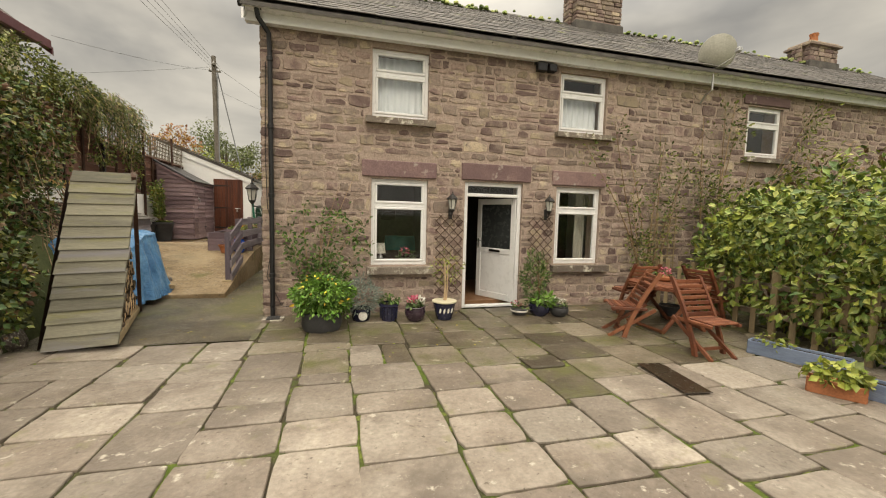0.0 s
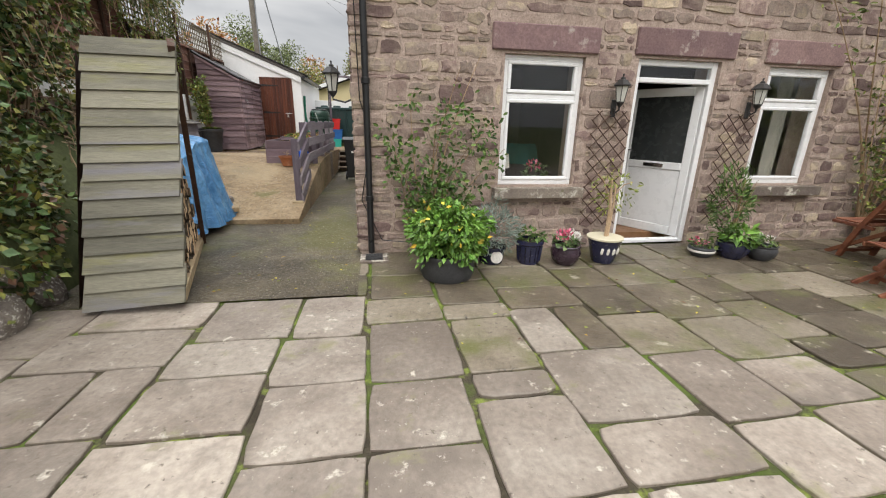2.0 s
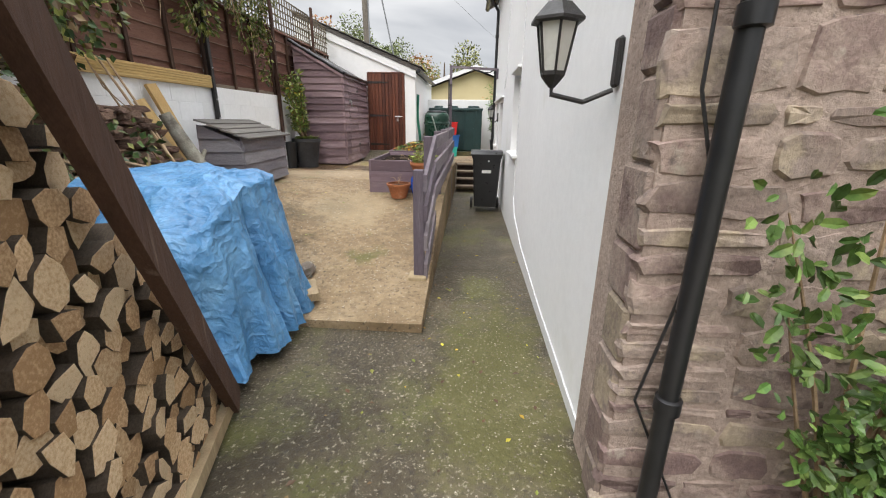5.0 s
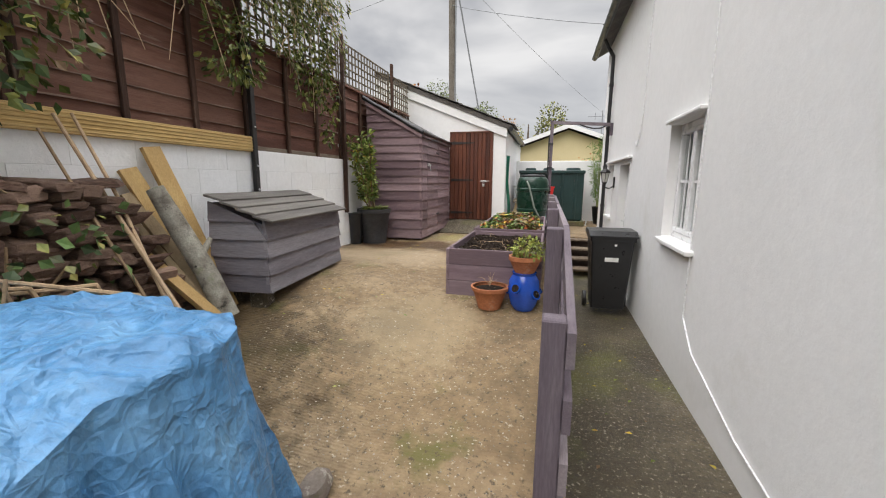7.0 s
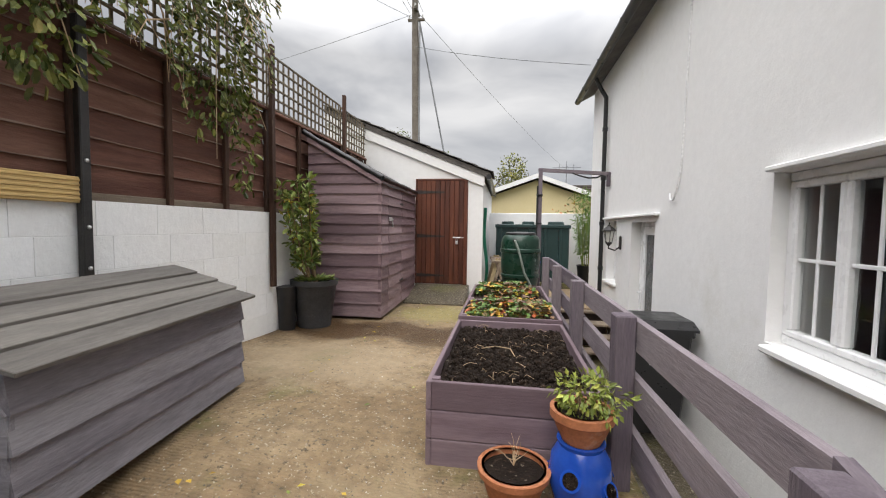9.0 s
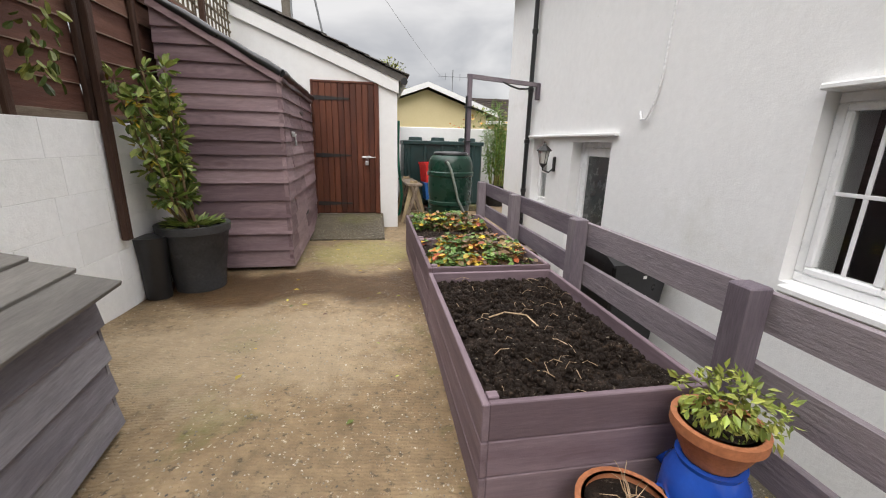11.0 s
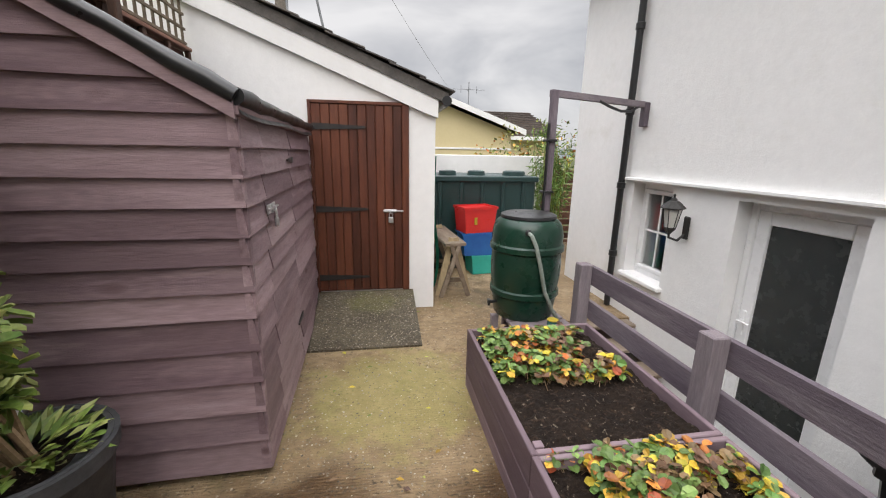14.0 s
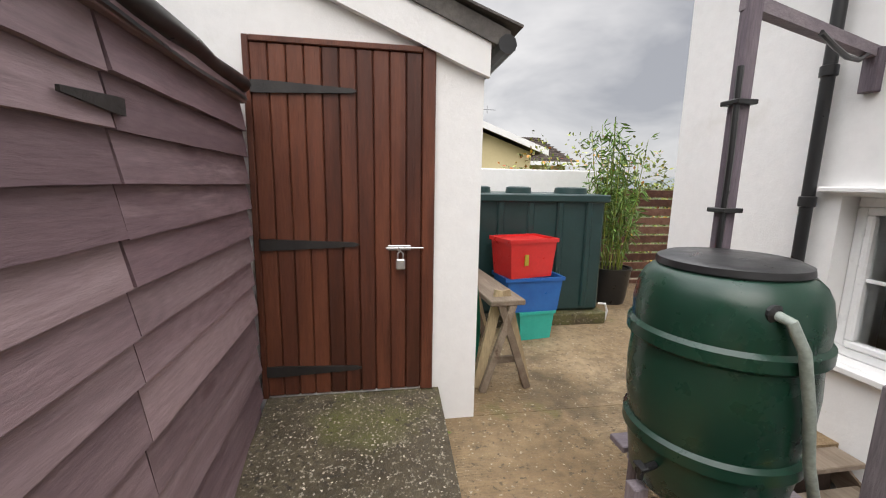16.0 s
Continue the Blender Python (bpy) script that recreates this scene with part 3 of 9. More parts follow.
class MB:
    """Gathers vertices and faces for one mesh."""

    def __init__(self):
        self.v, self.f = [], []

    def add(self, vs, fs, m=None):
        k = len(self.v)
        self.v += [tuple(m @ Vector(p)) for p in vs] if m is not None else [tuple(p) for p in vs]
        self.f += [tuple(i + k for i in q) for q in fs]
        return self

    def box(self, a, b, c=0.0, m=None):
        """A box from corner a to corner b, its edges chamfered by c."""
        (x0, y0, z0), (x1, y1, z1) = a, b
        if c <= 0:
            vs = [(x0, y0, z0), (x1, y0, z0), (x1, y1, z0), (x0, y1, z0), (x0, y0, z1), (x1, y0, z1), (x1, y1, z1), (x0, y1, z1)]
            return self.add(vs, [(0, 3, 2, 1), (4, 5, 6, 7), (0, 1, 5, 4), (1, 2, 6, 5), (2, 3, 7, 6), (3, 0, 4, 7)], m)
        c = min(c, 0.45 * min(abs(x1 - x0), abs(y1 - y0), abs(z1 - z0)))
        vs, ix = [], {}
        for i, x in enumerate((x0, x1)):
            for j, y in enumerate((y0, y1)):
                for k, z in enumerate((z0, z1)):
                    dx, dy, dz = (c, -c)[i], (c, -c)[j], (c, -c)[k]
                    for ax, p in enumerate(((x, y + dy, z + dz), (x + dx, y, z + dz), (x + dx, y + dy, z))):
                        ix[i, j, k, ax] = len(vs)
                        vs.append(p)
        fs = []
        for s in (0, 1):
            q = [ix[s, 0, 0, 0], ix[s, 0, 1, 0], ix[s, 1, 1, 0], ix[s, 1, 0, 0]]
            fs.append(q if s == 0 else q[::-1])
            q = [ix[0, s, 0, 1], ix[1, s, 0, 1], ix[1, s, 1, 1], ix[0, s, 1, 1]]
            fs.append(q if s == 0 else q[::-1])
            q = [ix[0, 0, s, 2], ix[0, 1, s, 2], ix[1, 1, s, 2], ix[1, 0, s, 2]]
            fs.append(q if s == 0 else q[::-1])
        for i in (0, 1):
            for j in (0, 1):
                for ax, key in ((2, lambda a_, b_, e: (a_, b_, e)), (1, lambda a_, b_, e: (a_, e, b_)), (0, lambda a_, b_, e: (e, a_, b_))):
                    others = [o for o in (0, 1, 2) if o != ax]
                    q = [ix[(*key(i, j, 0), others[0])], ix[(*key(i, j, 1), others[0])], ix[(*key(i, j, 1), others[1])], ix[(*key(i, j, 0), others[1])]]
                    flip = (i == j) if ax != 1 else (i != j)
                    fs.append(q if flip else q[::-1])
                for k in (0, 1):
                    q = [ix[i, j, k, 0], ix[i, j, k, 1], ix[i, j, k, 2]]
                    fs.append(q[::-1] if (i + j + k) % 2 else q)
        return self.add(vs, fs, m)

    def tube(self, pts, r, n=8, cap=True, m=None):
        """A round tube along points; r is one radius or one for each point."""
        pts = [Vector(p) for p in pts]
        rs = r if isinstance(r, (list, tuple)) else [r] * len(pts)
        vs, fs, up = [], [], None
        for i, p in enumerate(pts):
            d = (pts[min(i + 1, len(pts) - 1)] - pts[max(i - 1, 0)]).normalized()
            if up is None:
                up = Vector((0, 0, 1)) if abs(d.z) < 0.9 else Vector((1, 0, 0))
            s = d.cross(up).normalized()
            up = s.cross(d).normalized()
            vs += [p + rs[i] * (math.cos(a) * s + math.sin(a) * up) for a in (2 * math.pi * k / n for k in range(n))]
        for i in range(len(pts) - 1):
            fs += [(i * n + k, (i + 1) * n + k, (i + 1) * n + (k + 1) % n, i * n + (k + 1) % n) for k in range(n)]
        if cap:
            fs += [tuple(range(n)), tuple(reversed(range((len(pts) - 1) * n, len(pts) * n)))]
        return self.add(vs, fs, m)

    def lathe(self, prof, n=24, m=None):
        """A turned shape from (radius, height) pairs, bottom first."""
        vs = [(r * math.cos(2 * math.pi * k / n), r * math.sin(2 * math.pi * k / n), z) for r, z in prof for k in range(n)]
        fs = [(i * n + k, i * n + (k + 1) % n, (i + 1) * n + (k + 1) % n, (i + 1) * n + k) for i in range(len(prof) - 1) for k in range(n)]
        if prof[0][0] > 1e-4:
            fs.append(tuple(reversed(range(n))))
        if prof[-1][0] > 1e-4:
            fs.append(tuple(range((len(prof) - 1) * n, len(prof) * n)))
        return self.add(vs, fs, m)

    def leaf(self, p, d, nrm, size, wide=0.6):
        """One leaf, folded along its midrib."""
        p, d = Vector(p), Vector(d).normalized()
        s = d.cross(Vector(nrm))
        if s.length < 1e-3:
            s = d.orthogonal()
        s.normalize()
        u = s.cross(d)
        w = size * wide * 0.5
        vs = [p, p + d * size * 0.45 + s * w + u * size * 0.1, p + d * size, p + d * size * 0.45 - s * w + u * size * 0.1, p + d * size * 0.5]
        return self.add(vs, [(0, 4, 1), (4, 2, 1), (0, 3, 4), (3, 2, 4)])

    def leaflet(self, p, d, nrm, size, wide=1.0):
        """A broad rounded leaflet, cupped along its midrib."""
        p, d = Vector(p), Vector(d).normalized()
        s = d.cross(Vector(nrm))
        s = (s if s.length > 1e-3 else d.orthogonal()).normalized()
        u = s.cross(d) * size * 0.13
        s *= wide
        at = lambda a, b: p + d * size * a + s * size * b + u * (abs(b) > 0.01)
        vs = [p, at(0.25, 0.32), at(0.65, 0.4), at(0.92, 0.2), at(1, 0), at(0.92, -0.2), at(0.65, -0.4), at(0.25, -0.32), at(0.55, 0)]
        return self.add(vs, [(8, i, i + 1) for i in range(7)] + [(8, 7, 0)])

    def sheet(self, nx, ny, fn):
        """A grid surface; fn maps (0..1, 0..1) to a point."""
        vs = [fn(i / nx, j / ny) for j in range(ny + 1) for i in range(nx + 1)]
        w = nx + 1
        return self.add(vs, [(j * w + i, j * w + i + 1, (j + 1) * w + i + 1, (j + 1) * w + i) for j in range(ny) for i in range(nx)])

    def prism(self, poly, lo, hi, axis=1):
        """A polygon pushed out along an axis from lo to hi."""
        put = {0: lambda a, b, e: (e, a, b), 1: lambda a, b, e: (a, e, b), 2: lambda a, b, e: (a, b, e)}[axis]
        n = len(poly)
        vs = [put(a, b, lo) for a, b in poly] + [put(a, b, hi) for a, b in poly]
        fs = [tuple(range(n)), tuple(reversed(range(n, 2 * n)))] + [(i, i + n, (i + 1) % n + n, (i + 1) % n) for i in range(n)]
        return self.add(vs, fs)


def part(name, mb, material, parent=None, label="", smooth=False, at=None, fix=False, kind=""):
    """Links the gathered mesh as one object, under a thing or a part."""
    me = bpy.data.meshes.new(name)
    me.from_pydata(mb.v, [], mb.f)
    if fix:
        bm = bmesh.new()
        bm.from_mesh(me)
        bmesh.ops.recalc_face_normals(bm, faces=bm.faces)
        bm.to_mesh(me)
        bm.free()
    if smooth:
        me.polygons.foreach_set("use_smooth", [True] * len(me.polygons))
        me.set_sharp_from_angle(angle=radians(40))
    me.materials.append(material)
    ob = new(name, me)
    if at is not None:
        ob.matrix_basis = at
    if parent is not None:
        ob.parent = parent
    return tagged(ob, label, kind=kind)


def thing(name, m, label, category, group="", kind=""):
    """An Empty at a thing's base; m is its pose."""
    e = new(name)
    e.empty_display_size = 0.1
    e.matrix_basis = m
    return tagged(e, label, category, group, kind)


def ball(r=1.0):
    while True:
        p = Vector((U(-1, 1), U(-1, 1), U(-1, 1)))
        if 0.05 < p.length < 1:
            return p * r


def crown(mb, centre, radii, n, size, wide=0.6, droop=0.3, shell=0.55, broad=False):
    """Leaves scattered through an uneven ellipsoid, mostly near its outside."""
    c = Vector(centre)
    ph = [U(0, 6.28) for _ in range(4)]
    for _ in range(n):
        d = ball().normalized()
        k = shell + (1 - shell) * rng.random() ** 0.6
        k *= 1 + 0.18 * math.sin(3 * d.x * 2 + ph[0]) * math.sin(4 * d.y + ph[1]) + 0.12 * math.sin(7 * d.z + ph[2])
        p = c + Vector((d.x * radii[0], d.y * radii[1], d.z * radii[2])) * k
        to, up = d * 0.6 + ball(0.8) + Vector((0, 0, -droop)), d + ball(0.7)
        if broad:
            mb.leaflet(p, to, up, size * U(0.6, 1.4), 0.66)
        else:
            mb.leaf(p, to, up, size * U(0.6, 1.3), wide)
    return mb


def stems(mb, base, n, spread, height, r, tip=0.3, seg=4):
    for _ in range(n):
        a, k = U(0, 6.28), U(0.3, 1)
        top = Vector((math.cos(a) * spread * k, math.sin(a) * spread * k, height * U(0.75, 1.05)))
        pts = [Vector(base) + Vector((top.x * (t * t), top.y * (t * t), top.z * t)) + ball(0.02) * (t > 0) for t in (i / seg for i in range(seg + 1))]
        mb.tube(pts, [r * (1 - (1 - tip) * i / seg) for i in range(seg + 1)], 5)
    return mb


# ---- ground ----
PATIO = -0.05


def yard_z(y, x=-3.0):
    """Height of the concrete yard, which ramps up away from the patio and lies higher by the block wall."""
    if x < -3.2:
        return yard_z(y) + 0.2 * min(1, (-3.2 - x) / 1.2) * max(0, min(1, (y - 8.6) / 1.0)) * max(0, min(1, (13.0 - y) / 2.6))
    pts = ((8.25, 0.05), (8.9, 0.19), (10.0, 0.44), (11.0, 0.61), (12.0, 0.665), (13.0, 0.68), (14.5, 0.66), (16.0, 0.61), (20.0, 0.58))
    if y <= pts[0][0]:
        return pts[0][1]
    for (a, za), (b, zb) in zip(pts, pts[1:]):
        if y <= b:
            return za + (zb - za) * (y - a) / (b - a)
    return pts[-1][1]


ground = part("ground", MB().add([(-600, -600, -0.2), (600, -600, -0.2), (600, 900, -0.2), (-600, 900, -0.2)], [(0, 1, 2, 3)]), M_EARTH)
tagged(ground, "dark grassy earth round the cottage", "ground", kind="structure")
path = part("path", MB().sheet(30, 60, lambda u, v: (-5.4 + u * 4.25, 5.5 + v * 9.6, -0.05 + 0.05 * min(1, v * 2) + 0.006 * math.sin(9 * u + 14 * v))), M_PATH, smooth=True)
tagged(path, "damp dark concrete path with moss beside the gable", "path", kind="structure")
yard_mb = MB()
NY = 60
for i in range(NY + 1):
    y = 8.22 + i * (16.15 - 8.22) / NY
    yard_mb.v += [(-5.5, y, yard_z(y, -5.5)), (-4.2, y, yard_z(y, -4.2)), (-3.2, y, yard_z(y)), (-2.12, y, yard_z(y)), (-2.12, y, -0.1)]
yard_mb.f += [(i * 5 + j, i * 5 + j + 1, i * 5 + j + 6, i * 5 + j + 5) for i in range(NY) for j in range(4)]
yard_mb.v.append((-5.5, 8.22, -0.1))
yard_mb.f.append((len(yard_mb.v) - 1, 4, 3, 2, 1, 0))
yard = part("yard", yard_mb, M_CONC)
tagged(yard, "stained tan concrete yard ramping up from the path", "concrete yard", kind="structure")
back_yard = part("back_yard", MB().box((-3.3, 16.17, -0.1), (0.6, 20.0, 0.6)).box((-2.12, 15.62, -0.1), (-1.15, 16.17, 0.6)), M_CONC)
tagged(back_yard, "tan concrete yard round the oil tank", "concrete yard", kind="structure")
patio = part("patio_bed", MB().add([(-4.2, -4, PATIO - 0.02), (7.2, -4, PATIO - 0.02), (7.2, 6.75, PATIO - 0.02), (-4.2, 6.75, PATIO - 0.02)], [(0, 1, 2, 3)]), M_JOINT)
tagged(patio, "flagstone patio with mossy earth joints", "patio", kind="structure")


# ---- the cottage ----
WY, GX = 6.755, -1.15
FRONT_X0, FRONT_X1 = -1.17, 17.0
HOLES = {"window_1": (0.51, 0.76, 1.48, 2.23), "door_1": (2.15, -0.1, 3.27, 2.25), "window_2": (3.97, 0.76, 4.94, 2.23),
         "window_3": (0.51, 3.24, 1.46, 4.34), "window_4": (3.95, 3.25, 4.95, 4.33), "window_5": (8.45, 3.07, 9.45, 4.14)}
G_HOLES = {"window_6": (10.92, 1.18, 11.79, 2.25), "door_2": (13.75, -0.02, 14.58, 1.98), "window_7": (15.26, 1.07, 15.83, 2.02)}


def pierced(mb, u0, u1, v0, v1, holes, put):
    """Boxes that fill a rectangle of wall round its openings; put makes a box from u, v ranges."""
    us, vs = sorted({u0, u1, *[h[0] for h in holes], *[h[2] for h in holes]}), sorted({v0, v1, *[h[1] for h in holes], *[h[3] for h in holes]})
    for a, b in zip(us, us[1:]):
        run = None
        for c, d in zip(vs, vs[1:]):
            mid = ((a + b) / 2, (c + d) / 2)
            if d <= v0 or c >= v1 or any(h[0] < mid[0] < h[2] and h[1] < mid[1] < h[3] for h in holes):
                if run:
                    put(mb, a, b, *run)
                run = None
            else:
                run = (run[0], d) if run else (max(c, v0), d)
        if run:
            put(mb, a, b, *run)
    return mb


wall_front = part("wall_front", pierced(MB(), FRONT_X0, FRONT_X1, -0.1, 4.5, list(HOLES.values()), lambda q, a, b, c, d: q.box((a, WY, c), (b, WY + 0.42, d))), M_MORTAR)
tagged(wall_front, "coursed red-brown rubble sandstone cottage front", "stone wall", kind="structure")
wall_gable = part("wall_gable", pierced(MB(), 6.98, 17.17, -0.1, 4.5, list(G_HOLES.values()), lambda q, a, b, c, d: q.box((GX, a, c), (GX + 0.4, b, d))), M_WHITE)
wall_top = MB().prism([(6.98, 4.5), (12.6, 4.5), (9.74, 6.55)], GX, GX + 0.4, 0)
part("gable_top", wall_top, M_WHITE, wall_gable, fix=True)
tagged(wall_gable, "white painted rendered gable wall of the cottage", "rendered wall", kind="structure")
wall_rear = part("wall_rear", MB().box((GX + 0.4, 16.8, -0.1), (6.0, 17.17, 4.5)).box((6.0, 7.2, -0.1), (6.3, 17.17, 4.5)), M_WHITE)
tagged(wall_rear, "white rendered rear wall of the cottage", "rendered wall", kind="structure")
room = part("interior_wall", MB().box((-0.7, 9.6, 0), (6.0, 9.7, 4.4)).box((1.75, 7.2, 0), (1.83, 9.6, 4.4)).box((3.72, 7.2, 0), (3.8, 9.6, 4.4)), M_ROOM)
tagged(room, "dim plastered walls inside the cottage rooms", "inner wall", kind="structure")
room_floor = part("floor", MB().box((-0.74, 7.18, -0.1), (6.0, 16.8, 0.0)), M_FLOORW)
tagged(room_floor, "brown oak floor inside the cottage", "floor", kind="structure")
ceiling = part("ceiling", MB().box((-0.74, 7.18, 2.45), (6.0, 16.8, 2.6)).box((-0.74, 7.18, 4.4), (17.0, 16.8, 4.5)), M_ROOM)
tagged(ceiling, "plain plaster ceilings inside the cottage", "ceiling", kind="structure")

# roofs: front slope with its slates, back slope, and the rear wing
EAVE_Y, EAVE_Z, RIDGE_Y, RIDGE_Z = 6.42, 4.66, 9.74, 6.72
roof = part("roof", MB().prism([(EAVE_Y, EAVE_Z - 0.04), (RIDGE_Y, RIDGE_Z - 0.04), (12.95, 4.62), (12.95, 4.54), (RIDGE_Y, RIDGE_Z - 0.16), (EAVE_Y, EAVE_Z - 0.1)], -1.38, 17.2, 0), M_SLATE, fix=True)
tagged(roof, "grey slate cottage roof with moss and lichen", "roof", kind="structure")
slope = (Vector((0, RIDGE_Y, RIDGE_Z)) - Vector((0, EAVE_Y, EAVE_Z)))
sl_len, sl_ang = slope.length, math.atan2(slope.z, slope.y)
slates = MB()
rows_n = 17
for i in range(rows_n):
    s0 = i * sl_len / rows_n
    x = -1.4 - (0.15 if i % 2 else 0)
    while x < 17.1:
        w = U(0.24, 0.36)
        m = Matrix.Translation((0, EAVE_Y, EAVE_Z)) @ Matrix.Rotation(sl_ang, 4, "X") @ Matrix.Translation((x, s0 - U(0, 0.012), 0.012 + U(0, 0.006))) @ Matrix.Rotation(-0.03, 4, "X")
        slates.box((max(0, -1.4 - x), 0, 0), (w - 0.006, sl_len / rows_n + 0.05, 0.012), 0, m)
        x += w
part("slates", slates, M_SLATE, roof, "overlapping grey slates with moss", kind="stuff")
ridge = MB()
for i in range(44):
    x = -1.4 + i * 0.42
    ridge.prism([(RIDGE_Y - 0.16, RIDGE_Z - 0.06), (RIDGE_Y, RIDGE_Z + 0.05 + U(0, 0.012)), (RIDGE_Y + 0.16, RIDGE_Z - 0.06), (RIDGE_Y, RIDGE_Z)], x, x + 0.41, 0)
part("ridge_tiles", ridge, M_SLATE, roof, "mossy ridge tiles", kind="stuff", fix=True)
moss = MB()
for _ in range(260):
    x = U(-1, 17)
    c = Vector((x, RIDGE_Y - U(0, 0.25), RIDGE_Z - U(0.0, 0.1)))
    moss.lathe([(0.05, 0), (0.045, 0.03), (0.02, 0.05)], 6, Matrix.Translation(c) @ Matrix.Scale(U(0.5, 1.5), 4))
part("moss", moss, M_SHRUB, roof, "yellow-green moss cushions", kind="stuff")
wing_roof = part("wing_roof", MB().prism([(-1.4, 4.5), (4.0, 7.4), (4.0, 7.25), (-1.4, 4.4)], 12.6, 17.4, 1), M_SLATE, fix=True)
tagged(wing_roof, "slate roof of the cottage rear wing", "roof", kind="structure")
trim = part("trim", MB().box((-1.36, 6.6, 4.42), (17.0, 6.72, 4.56), 0.006), M_UPVC)
part("soffit", MB().box((-1.36, 6.46, 4.56), (17.0, 6.62, 4.6)), M_UPVC, trim)
tagged(trim, "white painted fascia board under the eaves", "fascia", kind="structure")


def gutter(name, p0, p1, r=0.06):
    """A half-round gutter between two points."""
    p0, p1 = Vector(p0), Vector(p1)
    d = (p1 - p0).normalized()
    s = d.cross(Vector((0, 0, 1))).normalized()
    mb = MB()
    arc = [math.pi + math.pi * k / 8 for k in range(9)]
    vs = []
    for p in (p0, p1):
        vs += [p + s * r * math.cos(a) + Vector((0, 0, r * math.sin(a))) for a in arc]
        vs += [p + s * (r - 0.006) * math.cos(a) + Vector((0, 0, (r - 0.006) * math.sin(a))) for a in reversed(arc)]
    n = 18
    mb.add(vs, [(i, (i + 1) % n, (i + 1) % n + n, i + n) for i in range(n)] + [tuple(range(n)), tuple(reversed(range(n, 2 * n)))])
    g = part(name, mb, M_BLACK, fix=True)
    length = (p1 - p0).length
    for i in range(int(length / 1.2) + 1):
        c = p0 + d * min(length, 0.3 + i * 1.2)
        part("bracket", MB().tube([c - s * (r + 0.008), c + Vector((0, 0, -r - 0.008)), c + s * (r + 0.008)], 0.01, 5), M_BLACK, g)
    return g


tagged(gutter("front_gutter", (-1.42, 6.5, 4.62), (17.0, 6.5, 4.62)), "black half-round plastic gutter along the eaves", "gutter")
tagged(gutter("wing_gutter", (-1.42, 12.7, 4.44), (-1.42, 17.45, 4.44)), "black plastic gutter on the rear wing", "gutter")
verge = part("bargeboard", MB().prism([(6.4, 4.5), (9.74, 6.62), (9.74, 6.48), (6.4, 4.36)], -1.36, -1.33, 0), M_UPVC, fix=True)
tagged(verge, "white painted bargeboard at the gable", "bargeboard", kind="structure")


DPY = 15.97


def pipe(name, pts, label, r=0.038, collars=()):
    """A black downpipe with collars and clips."""
    p = thing(name, Matrix.Translation(pts[-1]), label, "downpipe")
    o = Vector(pts[-1])
    part("pipe", MB().tube([Vector(q) - o for q in pts], r, 14), M_BLACK, p, smooth=True)
    for z in collars:
        part("collar", MB().lathe([(r + 0.002, 0), (r + 0.01, 0.005), (r + 0.01, 0.06), (r + 0.002, 0.065)], 14, Matrix.Translation((0, 0, z - o.z))), M_BLACK, p, smooth=True)
    return p


pipe("downpipe", [(-1.18, 6.5, 4.57), (-1.16, 6.52, 4.45), (-1.04, 6.66, 4.3), (-1.03, 6.67, 4.0), (-1.03, 6.67, 2.0), (-1.03, 6.66, -0.02)], "black plastic downpipe at the cottage corner", 0.036, (0.6, 1.85, 2.9, 3.9))
pipe("downpipe", [(-1.38, DPY, 4.36), (-1.3, DPY, 4.2), (-1.21, DPY, 4.05), (-1.21, DPY, 3.9), (-1.21, DPY, 0.62)], "black plastic downpipe on the white wall", 0.034, (1.2, 1.95, 2.7, 3.5))


# ---- windows and doors ----
def upvc(name, w, h, m, label, split=0.0, sashes=1, bars=False, room_side=None, deep=0.07):
    """A white plastic window in local x (width) and z; outside is -y. split: height of the lower sash."""
    win = thing(name, m, label, "window", kind="structure")
    f = 0.06
    fr = MB()
    for a, b in (((0, 0, 0), (w, deep, f)), ((0, 0, h - f), (w, deep, h)), ((0, 0, f), (f, deep, h - f)), ((w - f, 0, f), (w, deep, h - f))):
        fr.box(a, b, 0.008)
    cells = []
    zs = [(f, split), (split + f, h - f)] if split else [(f, h - f)]
    if split:
        fr.box((f, 0, split), (w - f, deep, split + f), 0.008)
    for z0, z1 in zs:
        k = sashes
        ws = (w - 2 * f) / k
        for i in range(k):
            cells.append((f + i * ws, z0, f + (i + 1) * ws, z1))
    part("window_frame", fr, M_UPVC, win)
    for x0, z0, x1, z1 in cells:
        s = 0.042
        sash = MB()
        for a, b in (((x0, -0.014, z0), (x1, deep - 0.02, z0 + s)), ((x0, -0.014, z1 - s), (x1, deep - 0.02, z1)), ((x0, -0.014, z0 + s), (x0 + s, deep - 0.02, z1 - s)), ((x1 - s, -0.014, z0 + s), (x1, deep - 0.02, z1 - s))):
            sash.box(a, b, 0.009)
        sash_ob = part("sash", sash, M_UPVC, win)
        pane = part("pane", MB().box((x0 + s - 0.005, 0.02, z0 + s - 0.005), (x1 - s + 0.005, 0.026, z1 - s + 0.005)), M_GLASS, win)
        pane.visible_shadow = False
        if bars:
            g = MB().box(((x0 + x1) / 2 - 0.011, 0.006, z0 + s), ((x0 + x1) / 2 + 0.011, 0.018, z1 - s), 0.003)
            g.box((x0 + s, 0.004, (z0 + z1) / 2 - 0.011), (x1 - s, 0.016, (z0 + z1) / 2 + 0.011), 0.003)
            part("glazing_bar", g, M_UPVC, sash_ob)
    return win


